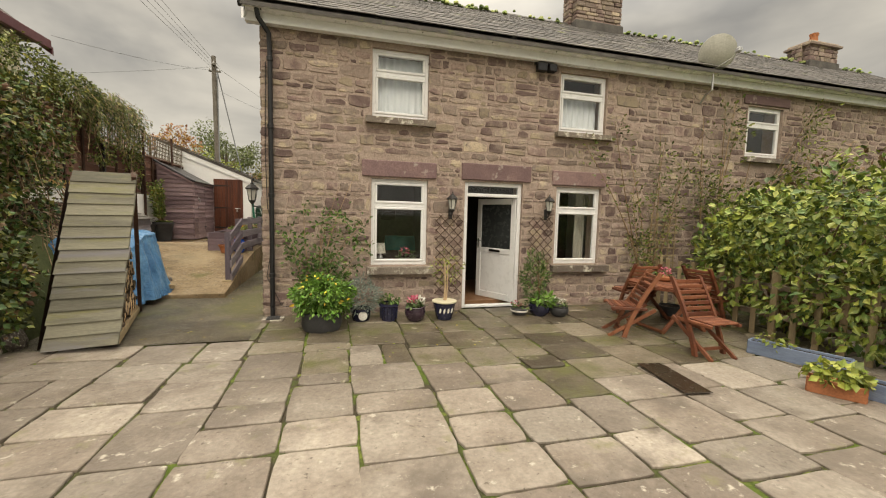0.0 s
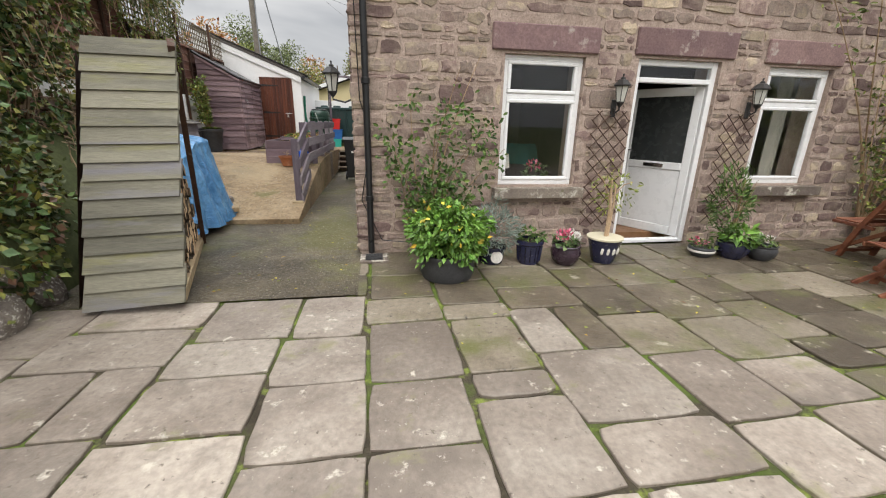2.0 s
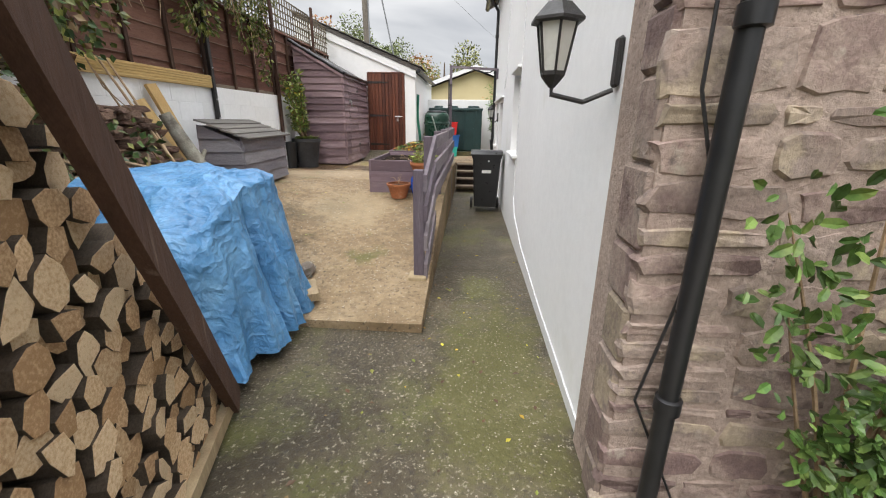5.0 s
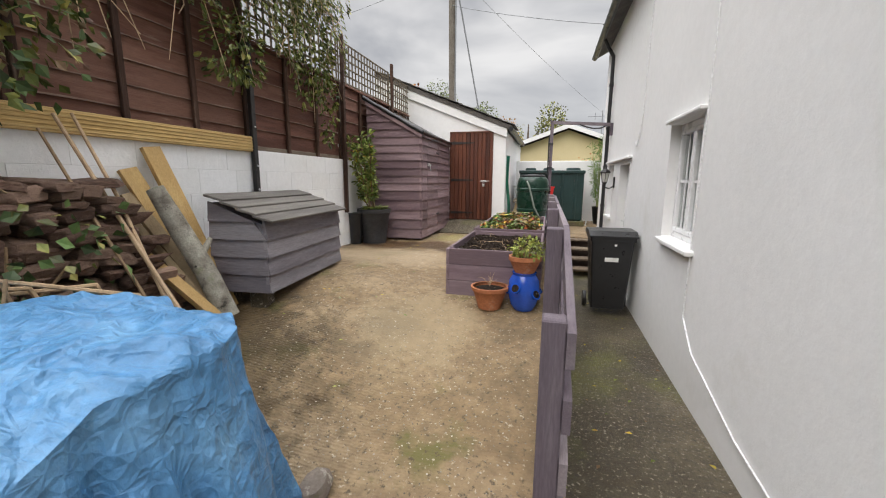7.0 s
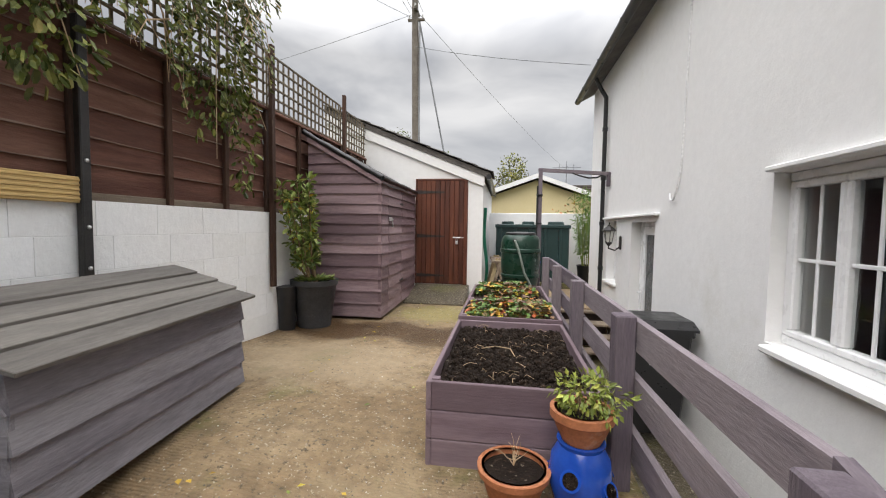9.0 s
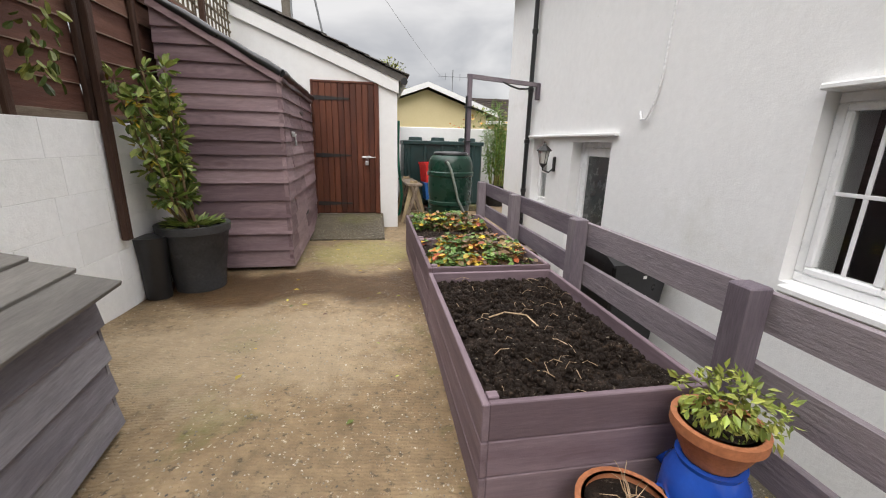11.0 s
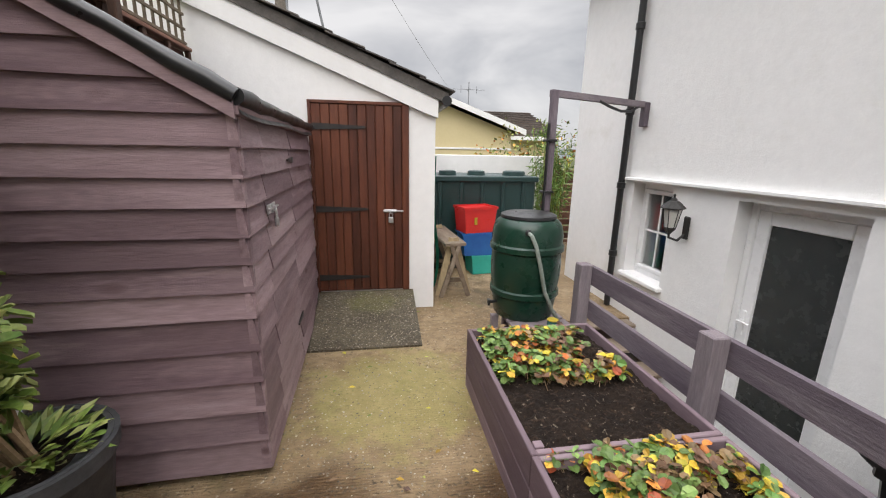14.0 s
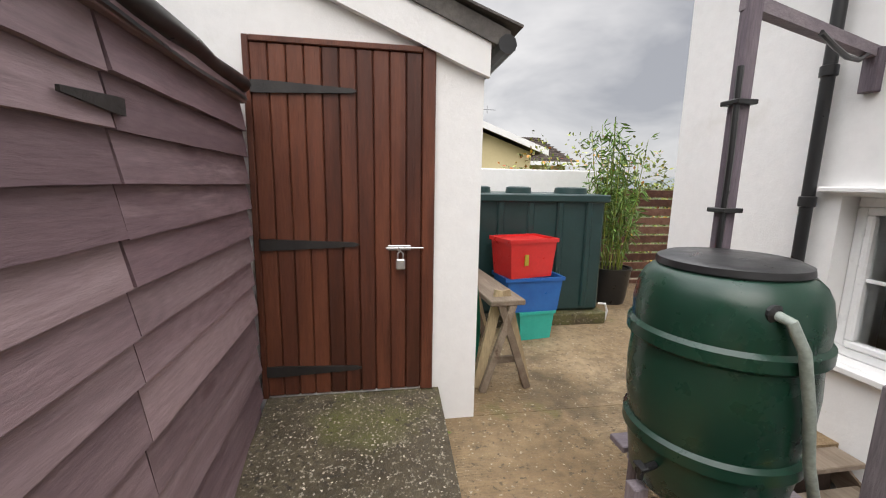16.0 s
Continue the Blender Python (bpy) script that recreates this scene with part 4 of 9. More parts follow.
for key in ("window_1", "window_2", "window_3", "window_4", "window_5"):
    x0, z0, x1, z1 = HOLES[key]
    h = z1 - z0
    upvc(key, x1 - x0, h, Matrix.Translation((x0, WY + 0.06, z0)), "white plastic casement window in the stone wall", split=h * (0.68 if h > 1.2 else 0.62))
win6 = G_HOLES["window_6"]
turn = Matrix.Rotation(radians(-90), 4, "Z")
upvc("window_6", win6[2] - win6[0], win6[3] - win6[1], Matrix.Translation((GX + 0.09, win6[2], win6[1])) @ turn, "white casement window with glazing bars", sashes=2, bars=True)
win7 = G_HOLES["window_7"]
upvc("window_7", win7[2] - win7[0], win7[3] - win7[1], Matrix.Translation((GX + 0.12, win7[2], win7[1])) @ turn, "small white window with glazing bars", bars=True)
hood = MB()
for y0, y1, z in ((10.85, 11.79, 2.252), (13.63, 15.93, 2.04)):
    hood.box((GX - 0.06, y0, z), (GX + 0.02, y1, z + 0.035), 0.008)
hd = part("drip_mould", hood, M_WHITE)
tagged(hd, "white rendered drip ledges above the openings", "ledge", kind="structure")
sl = part("window_sill", MB().box((GX - 0.07, 10.82, 1.132), (GX + 0.16, 11.74, 1.178), 0.01), M_WHITE)
tagged(sl, "white painted window sill on the gable", "window sill", kind="structure")
sl = part("window_sill", MB().box((GX - 0.05, 15.22, 1.02), (GX + 0.2, 15.87, 1.068), 0.01), M_WHITE)
tagged(sl, "white painted sill under the small window", "window sill", kind="structure")
# wall behind the gable openings, its plaster coloured dark for the unlit room
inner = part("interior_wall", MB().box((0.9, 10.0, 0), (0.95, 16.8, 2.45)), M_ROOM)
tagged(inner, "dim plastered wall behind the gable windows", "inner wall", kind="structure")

# front door: frame with a fanlight, the leaf standing open into the house
dx0, dz0, dx1, dz1 = HOLES["door_1"]
door = thing("door_1", Matrix.Translation((dx0, WY + 0.05, PATIO)), "open white plastic half-glazed front door", "door", kind="structure")
DW, DH = dx1 - dx0, dz1 - PATIO
fr = MB()
for a, b in (((0, 0, 0), (0.075, 0.08, DH)), ((DW - 0.075, 0, 0), (DW, 0.08, DH)), ((0.075, 0, DH - 0.07), (DW - 0.075, 0.08, DH)), ((0.075, 0, DH - 0.26), (DW - 0.075, 0.08, DH - 0.2)), ((0.075, 0, 0), (DW - 0.075, 0.1, 0.05))):
    fr.box(a, b, 0.008)
part("door_frame", fr, M_UPVC, door)
p = part("fanlight", MB().box((0.075, 0.03, DH - 0.2), (DW - 0.075, 0.036, DH - 0.07)), M_GLASS, door)
p.visible_shadow = False
LW, LH = DW - 0.16, DH - 0.32
leaf_m = Matrix.Translation((DW - 0.08, 0.05, 0.055)) @ Matrix.Rotation(radians(-62), 4, "Z")
leaf = MB()
for a, b in (((-LW, 0, 0), (-LW + 0.11, 0.05, LH)), ((-0.11, 0, 0), (0, 0.05, LH)), ((-LW + 0.11, 0, LH - 0.11), (-0.11, 0.05, LH)), ((-LW + 0.11, 0, 0), (-0.11, 0.05, 0.13)), ((-LW + 0.11, 0, LH * 0.46), (-0.11, 0.05, LH * 0.46 + 0.1)), ((-LW + 0.1, 0.015, 0.13), (-0.1, 0.035, LH * 0.46))):
    leaf.box(a, b, 0.008)
dl = part("door_leaf", leaf, M_UPVC, door, at=leaf_m)
p = part("pane", MB().box((-LW + 0.1, 0.02, LH * 0.46 + 0.09), (-0.1, 0.028, LH - 0.1)), M_OBSC, dl)
part("letterbox", MB().box((-LW / 2 - 0.14, -0.012, LH * 0.46 + 0.025), (-LW / 2 + 0.14, 0.0, LH * 0.46 + 0.075), 0.004), M_CHROME, dl, "chrome letterbox")
part("handle", MB().box((-LW + 0.035, -0.01, LH * 0.5), (-LW + 0.07, 0, LH * 0.5 + 0.2), 0.004).tube([(-LW + 0.05, -0.01, LH * 0.58), (-LW + 0.05, -0.05, LH * 0.58), (-LW + 0.16, -0.055, LH * 0.58)], 0.009, 8), M_CHROME, dl, "chrome lever handle")
# side door in the gable
y0, z0, y1, z1 = G_HOLES["door_2"]
door2 = thing("door_2", Matrix.Translation((GX + 0.12, y1, 0.0)) @ turn, "closed white plastic door with dark obscure glass", "door", kind="structure")
w, h = y1 - y0, z1
fr = MB()
for a, b in (((0, 0, 0), (0.06, 0.07, h)), ((w - 0.06, 0, 0), (w, 0.07, h)), ((0.06, 0, h - 0.06), (w - 0.06, 0.07, h))):
    fr.box(a, b, 0.008)
part("door_frame", fr, M_UPVC, door2)
lf = MB()
for a, b in (((0.06, 0.01, 0.02), (0.16, 0.06, h - 0.06)), ((w - 0.16, 0.01, 0.02), (w - 0.06, 0.06, h - 0.06)), ((0.16, 0.01, h - 0.16), (w - 0.16, 0.06, h - 0.06)), ((0.16, 0.01, 0.02), (w - 0.16, 0.06, 0.3))):
    lf.box(a, b, 0.007)
d2l = part("door_leaf", lf, M_UPVC, door2)
part("pane", MB().box((0.15, 0.03, 0.29), (w - 0.15, 0.04, h - 0.15)), M_OBSC, d2l)
part("handle", MB().box((0.09, -0.004, 0.95), (0.125, 0.01, 1.15), 0.004).tube([(0.107, 0, 1.07), (0.107, -0.045, 1.07), (0.21, -0.05, 1.07)], 0.009, 8), M_UPVC, d2l)


# ---- chimneys, dish, floodlight ----
def chimney(x0, x1, y0, y1, z0, z1, pots, label):
    c = thing("chimney", Matrix.Translation(((x0 + x1) / 2, (y0 + y1) / 2, z0)), label, "chimney")
    hx, hy, H_ = (x1 - x0) / 2, (y1 - y0) / 2, z1 - z0
    mb, z = MB(), 0.0
    while z < H_ - 0.16:
        ch = U(0.08, 0.15)
        for s in (-1, 1):
            x = -hx
            while x < hx - 0.02:
                w = min(U(0.15, 0.4), hx - x)
                mb.box((x, s * hy - 0.1 + U(-0.01, 0.01), z), (x + w - 0.012, s * hy + 0.1 + U(-0.01, 0.01), z + ch - 0.012), 0.012)
                x += w
            y = -hy + 0.1
            while y < hy - 0.12:
                w = min(U(0.15, 0.35), hy - 0.1 - y)
                mb.box((s * hx - 0.1 + U(-0.01, 0.01), y, z), (s * hx + U(-0.01, 0.01), y + w - 0.012, z + ch - 0.012), 0.012)
                y += w
        z += ch
    part("stonework", mb, M_STONES, c, kind="stuff")
    part("core", MB().box((-hx + 0.02, -hy - 0.07, -0.5), (hx - 0.02, hy + 0.07, H_ - 0.14)), M_MORTAR, c)
    part("cap", MB().box((-hx - 0.07, -hy - 0.17, H_ - 0.14), (hx + 0.07, hy + 0.17, H_ - 0.07), 0.01).box((-hx, -hy - 0.1, H_ - 0.07), (hx, hy + 0.1, H_), 0.01), M_STONES, c)
    part("flashing", MB().box((-hx - 0.03, -hy - 0.14, -0.35), (hx + 0.03, hy + 0.14, 0.1), 0.01), M_SLATE, c)
    for px in pots:
        part("chimney_pot", MB().lathe([(0.13, H_), (0.14, H_ + 0.05), (0.115, H_ + 0.08), (0.1, H_ + 0.3), (0.12, H_ + 0.33), (0.12, H_ + 0.38), (0.08, H_ + 0.38), (0.08, H_ + 0.2)], 18, Matrix.Translation((px, 0, 0))), M_TERRA, c, smooth=True)
    return c


chimney(5.85, 7.2, 9.5, 9.98, 6.62, 7.75, (), "square stone chimney stack on the cottage ridge")
chimney(14.0, 15.2, 9.5, 9.98, 6.6, 7.3, (0.0,), "stone chimney stack with a terracotta pot")
dish = thing("satellite_dish", Matrix.Translation((7.14, WY - 0.02, 4.15)), "grey satellite dish on a wall bracket under the eaves", "satellite dish")
part("mast", MB().tube([(0, 0, -0.1), (0, -0.12, 0.05), (0, -0.25, 0.1), (0, -0.25, 0.55)], 0.02, 8), M_STEEL, dish)
dm = Matrix.Translation((0.02, -0.33, 0.78)) @ Matrix.Rotation(radians(-66), 4, "X") @ Matrix.Rotation(radians(24), 4, "Y")
part("reflector", MB().lathe([(0.0, 0.0), (0.12, 0.012), (0.24, 0.045), (0.34, 0.09), (0.34, 0.1), (0.24, 0.055), (0.12, 0.022), (0.0, 0.01)], 28, dm), M_DISH, dish, smooth=True)
part("feed_arm", MB().tube([(0.0, -0.3, 0.5), (0.1, -0.55, 0.62), (0.13, -0.62, 0.72)], 0.012, 6).box((0.09, -0.68, 0.7), (0.17, -0.58, 0.78), 0.01), M_STEEL, dish)
fl = thing("floodlight", Matrix.Translation((3.6, WY - 0.02, 4.32)), "black twin floodlight under the eaves", "floodlight")
part("housing", MB().box((-0.2, -0.14, -0.07), (-0.02, -0.02, 0.07), 0.01), M_BLACK, fl)
part("housing", MB().box((0.03, -0.14, -0.06), (0.17, -0.02, 0.07), 0.01), M_BLACK, fl)
part("mount", MB().box((-0.22, -0.04, 0.06), (0.2, 0.0, 0.1), 0.005), M_BLACK, fl)


# ---- the annex ----
AY, AX0, AX1 = 16.15, -6.2, -3.21
annex = thing("annex", Matrix.Translation((AX0, AY, 0.55)), "white rendered lean-to outbuilding with a slate roof", "outbuilding", kind="structure")


def al(x, y, z):
    return (x - AX0, y - AY, z - 0.55)


def a_top(x):
    return 2.74 + (x - AX1) * -0.4


aw = MB()
D0, D1, DZ0, DZ1 = -4.44, -3.48, 0.835, 2.755
for x0, x1, z0 in ((AX0, D0, 0.4), (D0, D1, DZ1 - 0.02), (D1, AX1, 0.4)):
    pl = [(x0, z0), (x1, z0), (x1, a_top(x1)), (x0, a_top(x0))]
    aw.prism([(a - AX0, b - 0.55) for a, b in pl], 0.0, 0.25, 1)
aw.box(al(AX1 - 0.25, AY + 0.25, 0.4), al(AX1, 20.5, 2.75))
aw.box(al(D0, AY, 0.4), al(D1, AY + 0.25, DZ0))
part("wall", aw, M_WHITE, annex, fix=True)
ar = MB().prism([(AX0 - AX0, a_top(AX0) - 0.55 + 0.16), (AX1 + 0.12 - AX0, a_top(AX1 + 0.12) - 0.55 + 0.16), (AX1 + 0.12 - AX0, a_top(AX1 + 0.12) - 0.55 + 0.06), (0, a_top(AX0) - 0.55 + 0.06)], -0.06, 4.3, 1)
part("roof", ar, M_SLATE, annex, fix=True)
sr = MB()
rl = math.hypot(AX1 + 0.14 - AX0, a_top(AX0) - a_top(AX1 + 0.14))
ra = math.atan2(a_top(AX0) - a_top(AX1 + 0.14), AX1 + 0.14 - AX0)
for i in range(11):
    for j in range(4):
        m = Matrix.Translation(al(AX1 + 0.14, AY - 0.1 + j * 0.3 + U(-0.01, 0.01), a_top(AX1 + 0.14) + 0.17)) @ Matrix.Rotation(ra, 4, "Y") @ Matrix.Translation((-(i + 1) * rl / 11, 0, 0.004)) @ Matrix.Rotation(-0.05, 4, "Y")
        sr.box((-0.03, 0, 0), (rl / 11 + 0.03, 0.29, 0.012), 0, m)
part("slates", sr, M_SLATE, annex, kind="stuff")
bb = MB().prism([(0, a_top(AX0) - 0.55 + 0.08), (AX1 + 0.02 - AX0, a_top(AX1 + 0.02) - 0.55 + 0.08), (AX1 + 0.02 - AX0, a_top(AX1) - 0.55 - 0.12), (AX1 - 0.12 - AX0, a_top(AX1 - 0.12) - 0.55 - 0.12), (0, a_top(AX0) - 0.55 - 0.12)], -0.045, -0.002, 1)
part("bargeboard", bb, M_WHITE, annex, fix=True)
part("gutter_end", MB().tube([al(AX1 + 0.1, AY - 0.08, 2.78), al(AX1 + 0.1, AY + 3.0, 2.76)], 0.05, 10), M_BLACK, annex)
adoor = thing("door_3", Matrix.Translation((D0, AY - 0.02, DZ0)), "closed red-brown stained plank door with iron hinges", "door", kind="structure")
dw, dh = D1 - D0, DZ1 - DZ0
npl = 10
# Added unseen dark panel; keeps light from behind out of the plank gaps.
part("backing", MB().box((0.0, 0.035, 0.0), (dw, 0.05, dh)), M_DARK, adoor)
for i in range(npl):
    a = 0.03 + i * (dw - 0.1) / npl
    part("plank", MB().box((a, 0, 0.01), (a + (dw - 0.1) / npl - 0.003, 0.03, dh - 0.03), 0.006), M_DOORW, adoor)
part("door_frame", MB().box((0, -0.01, 0), (0.03, 0.06, dh), 0.004).box((dw - 0.07, -0.01, 0), (dw, 0.06, dh), 0.006).box((0.03, -0.01, dh - 0.03), (dw - 0.07, 0.06, dh), 0.004), M_DOORW, adoor)
for z in (0.16, 0.88, 1.68):
    hm = MB().prism([(0.03, z - 0.03), (0.1, z - 0.03), (0.52, z - 0.012), (0.55, z), (0.52, z + 0.012), (0.1, z + 0.03), (0.03, z + 0.03)], -0.014, -0.001, 1)
    part("strap_hinge", hm, M_IRON, adoor, "black iron strap hinge", fix=True)
bolt = MB().box((dw - 0.26, -0.012, 0.845), (dw - 0.13, 0, 0.875), 0.003).tube([(dw - 0.27, -0.02, 0.86), (dw - 0.06, -0.02, 0.86)], 0.005, 8).tube([(dw - 0.2, -0.022, 0.86), (dw - 0.2, -0.06, 0.85)], 0.006, 6)
part("bolt", bolt, M_STEEL, adoor, "zinc sliding bolt")
part("padlock", MB().box((dw - 0.215, -0.045, 0.74), (dw - 0.165, -0.02, 0.8), 0.006).tube([(dw - 0.205, -0.03, 0.8), (dw - 0.205, -0.03, 0.83), (dw - 0.19, -0.03, 0.845), (dw - 0.175, -0.03, 0.83), (dw - 0.175, -0.03, 0.8)], 0.005, 6), M_STEEL, adoor, "steel padlock")
ramp = part("door_ramp", MB().prism([(15.18, 0.5), (16.14, 0.5), (16.14, 0.832), (15.18, 0.655)], -4.42, -3.44, 0), M_PATH, fix=True)
tagged(ramp, "dark pebbly concrete ramp up to the plank door", "ramp", kind="structure")


# ---- retaining wall, fence and trellis ----
WX = -5.35
block_wall = part("wall_block", MB().box((WX - 0.2, 6.5, -0.1), (WX - 0.012, 16.2, 1.93)), M_WBLOCK)
tagged(block_wall, "low white-painted blockwork retaining wall", "block wall", kind="structure")
bank = part("bank", MB().box((-9.0, -6, -0.15), (WX - 0.2, 16.4, 1.9)), M_EARTH)
tagged(bank, "raised earth bank behind the retaining wall", "bank", kind="structure")


def fence_panel(y0, y1, top, trellis):
    """A dark brown lapped panel with battens on the retaining wall."""
    p = thing("lap_fence", Matrix.Translation((WX - 0.08, y0, 1.94)), "dark brown lapped wooden fence panel" + (" with trellis above" if trellis else ""), "fence panel", "panels along the retaining wall")
    L, z, H_ = y1 - y0, 0.12, top - 1.94
    part("gravel_board", MB().box((-0.02, 0.02, 0), (0.02, L - 0.02, 0.13), 0.004), M_GREYWOOD, p)
    while z < H_ - 0.02:
        w = U(0.165, 0.195)
        m = Matrix.Translation((0, 0, z)) @ Matrix.Rotation(radians(-5), 4, "Y") @ Matrix.Rotation(radians(U(-0.5, 0.5)), 4, "X")
        part("slat", MB().box((-0.006, 0.02, 0), (0.008, L - 0.02, min(w + 0.03, H_ - z)), 0.003, m), M_FENCE, p)
        edge, ph = MB(), U(0, 9)
        ys_ = [0.02 + (L - 0.04) * q / 14 for q in range(15)]
        lift_ = [0.006 * noise.noise((q * 0.5, ph, 3)) for q in range(15)]
        wide_ = [max(0.0015, 0.005 + 0.008 * noise.noise((q * 0.8, ph, 7))) for q in range(15)]
        for x_, k_ in ((0.006, 0), (0.0125, 0), (0.0125, 1), (0.006, 1)):
            edge.v += [tuple(m @ Vector((x_, ys_[q], lift_[q] + (wide_[q] if k_ else -0.003)))) for q in range(15)]
        edge.f += [(r_ * 15 + q, r_ * 15 + q + 1, (r_ + 1) % 4 * 15 + q + 1, (r_ + 1) % 4 * 15 + q) for r_ in range(4) for q in range(14)]
        part("slat_edge", edge, M_SLATEDGE, p, "pale worn lower edge", fix=True)
        z += w
    for k in range(4):
        y = 0.03 + k * (L - 0.06) / 3
        part("batten", MB().box((0.014, y - 0.025, 0), (0.05, y + 0.025, H_), 0.005), M_FENCE_Z, p)
    part("capping", MB().box((-0.03, 0, H_), (0.06, L, H_ + 0.03), 0.005), M_FENCE, p)
    if trellis:
        n = int(L / 0.115)
        for i in range(n + 1):
            y = 0.03 + i * (L - 0.06) / n
            part("lath", MB().box((0.0, y - 0.011, H_ + 0.04), (0.016, y + 0.011, H_ + 0.66), 0.002), M_TRELLIS, p)
        for i in range(6):
            z = H_ + 0.06 + i * 0.115
            part("lath", MB().box((0.016, 0.02, z - 0.011), (0.034, L - 0.02, z + 0.011), 0.002), M_TRELLIS, p)
    return p


for i in range(5):
    fence_panel(5.2 + i * 1.96, 5.2 + i * 1.96 + 1.955, 3.12 if i > 2 else 3.8, i > 2)
fence_panel(15.0, 16.1, 3.1, True)
for y in (11.04, 13.0, 14.94):
    ps = thing("fence_post", Matrix.Translation((WX + 0.005, y, 1.1 if y < 13.5 else 1.2)), "dark steel fence post bolted to the block wall", "fence post", "posts of the boundary fence")
    part("post", MB().box((-0.0, -0.03, 0.1 if y > 10 else 0.2), (0.05, 0.03, 2.0 if y < 12.5 else 2.7), 0.006), M_IRON if y < 12.5 else M_FENCE_Z, ps)
    if y < 12.5:
        for z in (0.5, 0.75, 1.15):
            part("bolt", MB().lathe([(0.012, 0), (0.012, 0.008), (0.004, 0.012)], 8, Matrix.Translation((0.05, 0, z)) @ Matrix.Rotation(radians(90), 4, "Y")), M_STEEL, ps)
bar = part("deck_board", MB().box((WX - 0.0, 5.2, 1.995), (WX + 0.035, 11.03, 2.15), 0.004), M_NEWWOOD_Y)
for i in range(5):
    z = 2.01 + i * 0.028
    bar_r = part("ridge", MB().box((WX + 0.033, 5.2, z), (WX + 0.041, 11.03, z + 0.014), 0.003), M_NEWWOOD_Y, bar)
tagged(bar, "new yellow grooved deck board along the wall top", "timber board")

# ---- shed ----
SX0, SX1, SY0, SY1, SZ = -5.34, -4.39, 13.88, 16.06, 0.66
shed = thing("shed", pose(SX1, SY0, SZ, 0, 0, 1.7), "mauve-stained lapped timber lean-to shed with a felt roof", "shed")


def s_top(x):
    return 2.48 + (x - SX1) * -0.56 - SZ


part("carcass", MB().prism([(SX0 - SX1, 0.03), (-0.02, 0.03), (-0.02, s_top(SX1) - 0.02), (SX0 - SX1, s_top(SX0) - 0.02)], 0.02, SY1 - SY0, 1), M_SHED_X, shed, fix=True)


def lap(face, x0, x1, z0, z1, skew, thick=0.03):
    """One lapped board as a closed wedge: thick at its foot, thin at its head; face puts (along, out, up) in place. x0 and x1 are (foot, head) ends."""
    n = 7
    lo = [skew * (k / n - 0.5) + U(-0.0018, 0.0018) for k in range(n + 1)]
    vs = []
    for out, zb, ends in ((thick, z0, 0), (0.009, z1, 1), (-0.012, z1, 1), (-0.012, z0, 0)):
        for k in range(n + 1):
            vs.append(face(x0[ends] + (x1[ends] - x0[ends]) * k / n, out + (lo[k] * 0.4 if out > 0.02 else 0), zb + (lo[k] if not ends else 0)))
    w = n + 1
    fs = [(r * w + k, r * w + k + 1, (r + 1) % 4 * w + k + 1, (r + 1) % 4 * w + k) for r in range(4) for k in range(n)]
    fs += [(0, w, 2 * w, 3 * w), (n, 3 * w + n, 2 * w + n, w + n)]
    return MB().add(vs, fs)


LAPS = [0.05]
while LAPS[-1] < s_top(SX0):
    LAPS.append(LAPS[-1] + (0.163 if LAPS[-1] < 0.8 else 0.128))
front = lambda a_, o_, u_: (a_, -o_, u_)
side = lambda a_, o_, u_: (o_, a_, u_)
for z, z_next in zip(LAPS, LAPS[1:]):
    zt = z_next + 0.02
    xl, xr = SX0 - SX1, 0.03
    over = lambda zz: min(xr, (s_top(SX1) - zz) / 0.56) if zz > s_top(SX1) else xr
    if over(z) - xl > 0.05:
        part("board", lap(front, (xl, xl), (over(z), max(over(zt), xl + 0.02)), z, zt, U(-0.012, 0.012), 0.034), M_SHED_X, shed, fix=True)
    if z < s_top(SX1) - 0.05:
        for y0_, y1_ in ((-0.03, 0.345), (0.352, 1.115), (1.122, SY1 - SY0)):
            y1_ += U(-0.006, 0.004)
            part("board", lap(side, (y0_, y0_), (y1_, y1_), z, min(zt, s_top(SX1) - 0.01), U(-0.01, 0.01), 0.034 + U(-0.003, 0.004)), M_SHED_Y, shed, fix=True)
rf = MB()


def felt(u, v):
    """The felt, rolled over the front edge and sagging a little."""
    x = SX0 - SX1 + u * (0.06 - (SX0 - SX1))
    z = s_top(SX1) - 0.56 * x + 0.035
    if u > 0.93:
        z -= (u - 0.93) * 0.9
    return (x, -0.05 + v * (SY1 - SY0 + 0.03), z + 0.008 * math.sin(11 * v + 3 * u))


rf.sheet(24, 26, felt)
part("felt", rf, M_BLACK, shed, "black roofing felt", smooth=True)
part("roof_deck", MB().prism([(SX0 - SX1, s_top(SX0)), (0.03, s_top(SX1 + 0.03)), (0.03, s_top(SX1 + 0.03) + 0.025), (SX0 - SX1, s_top(SX0) + 0.025)], -0.045, SY1 - SY0 - 0.02, 1), M_SHED_X, shed, fix=True)
part("bargeboard", MB().prism([(SX0 - SX1, s_top(SX0) - 0.06), (0.03, s_top(SX1 + 0.03) - 0.06), (0.03, s_top(SX1 + 0.03) + 0.03), (SX0 - SX1, s_top(SX0) + 0.03)], -0.06, -0.035, 1), M_SHED_X, shed, fix=True)
part("fascia", MB().box((0.02, -0.05, s_top(SX1) - 0.06), (0.045, SY1 - SY0, s_top(SX1) + 0.0), 0.004), M_SHED_Y, shed)
roll = [(0.038 + 0.004 * math.sin(k * 1.7), -0.055 + k * (SY1 - SY0) / 12, s_top(SX1) + 0.012 + 0.005 * math.sin(k * 2.3)) for k in range(13)]
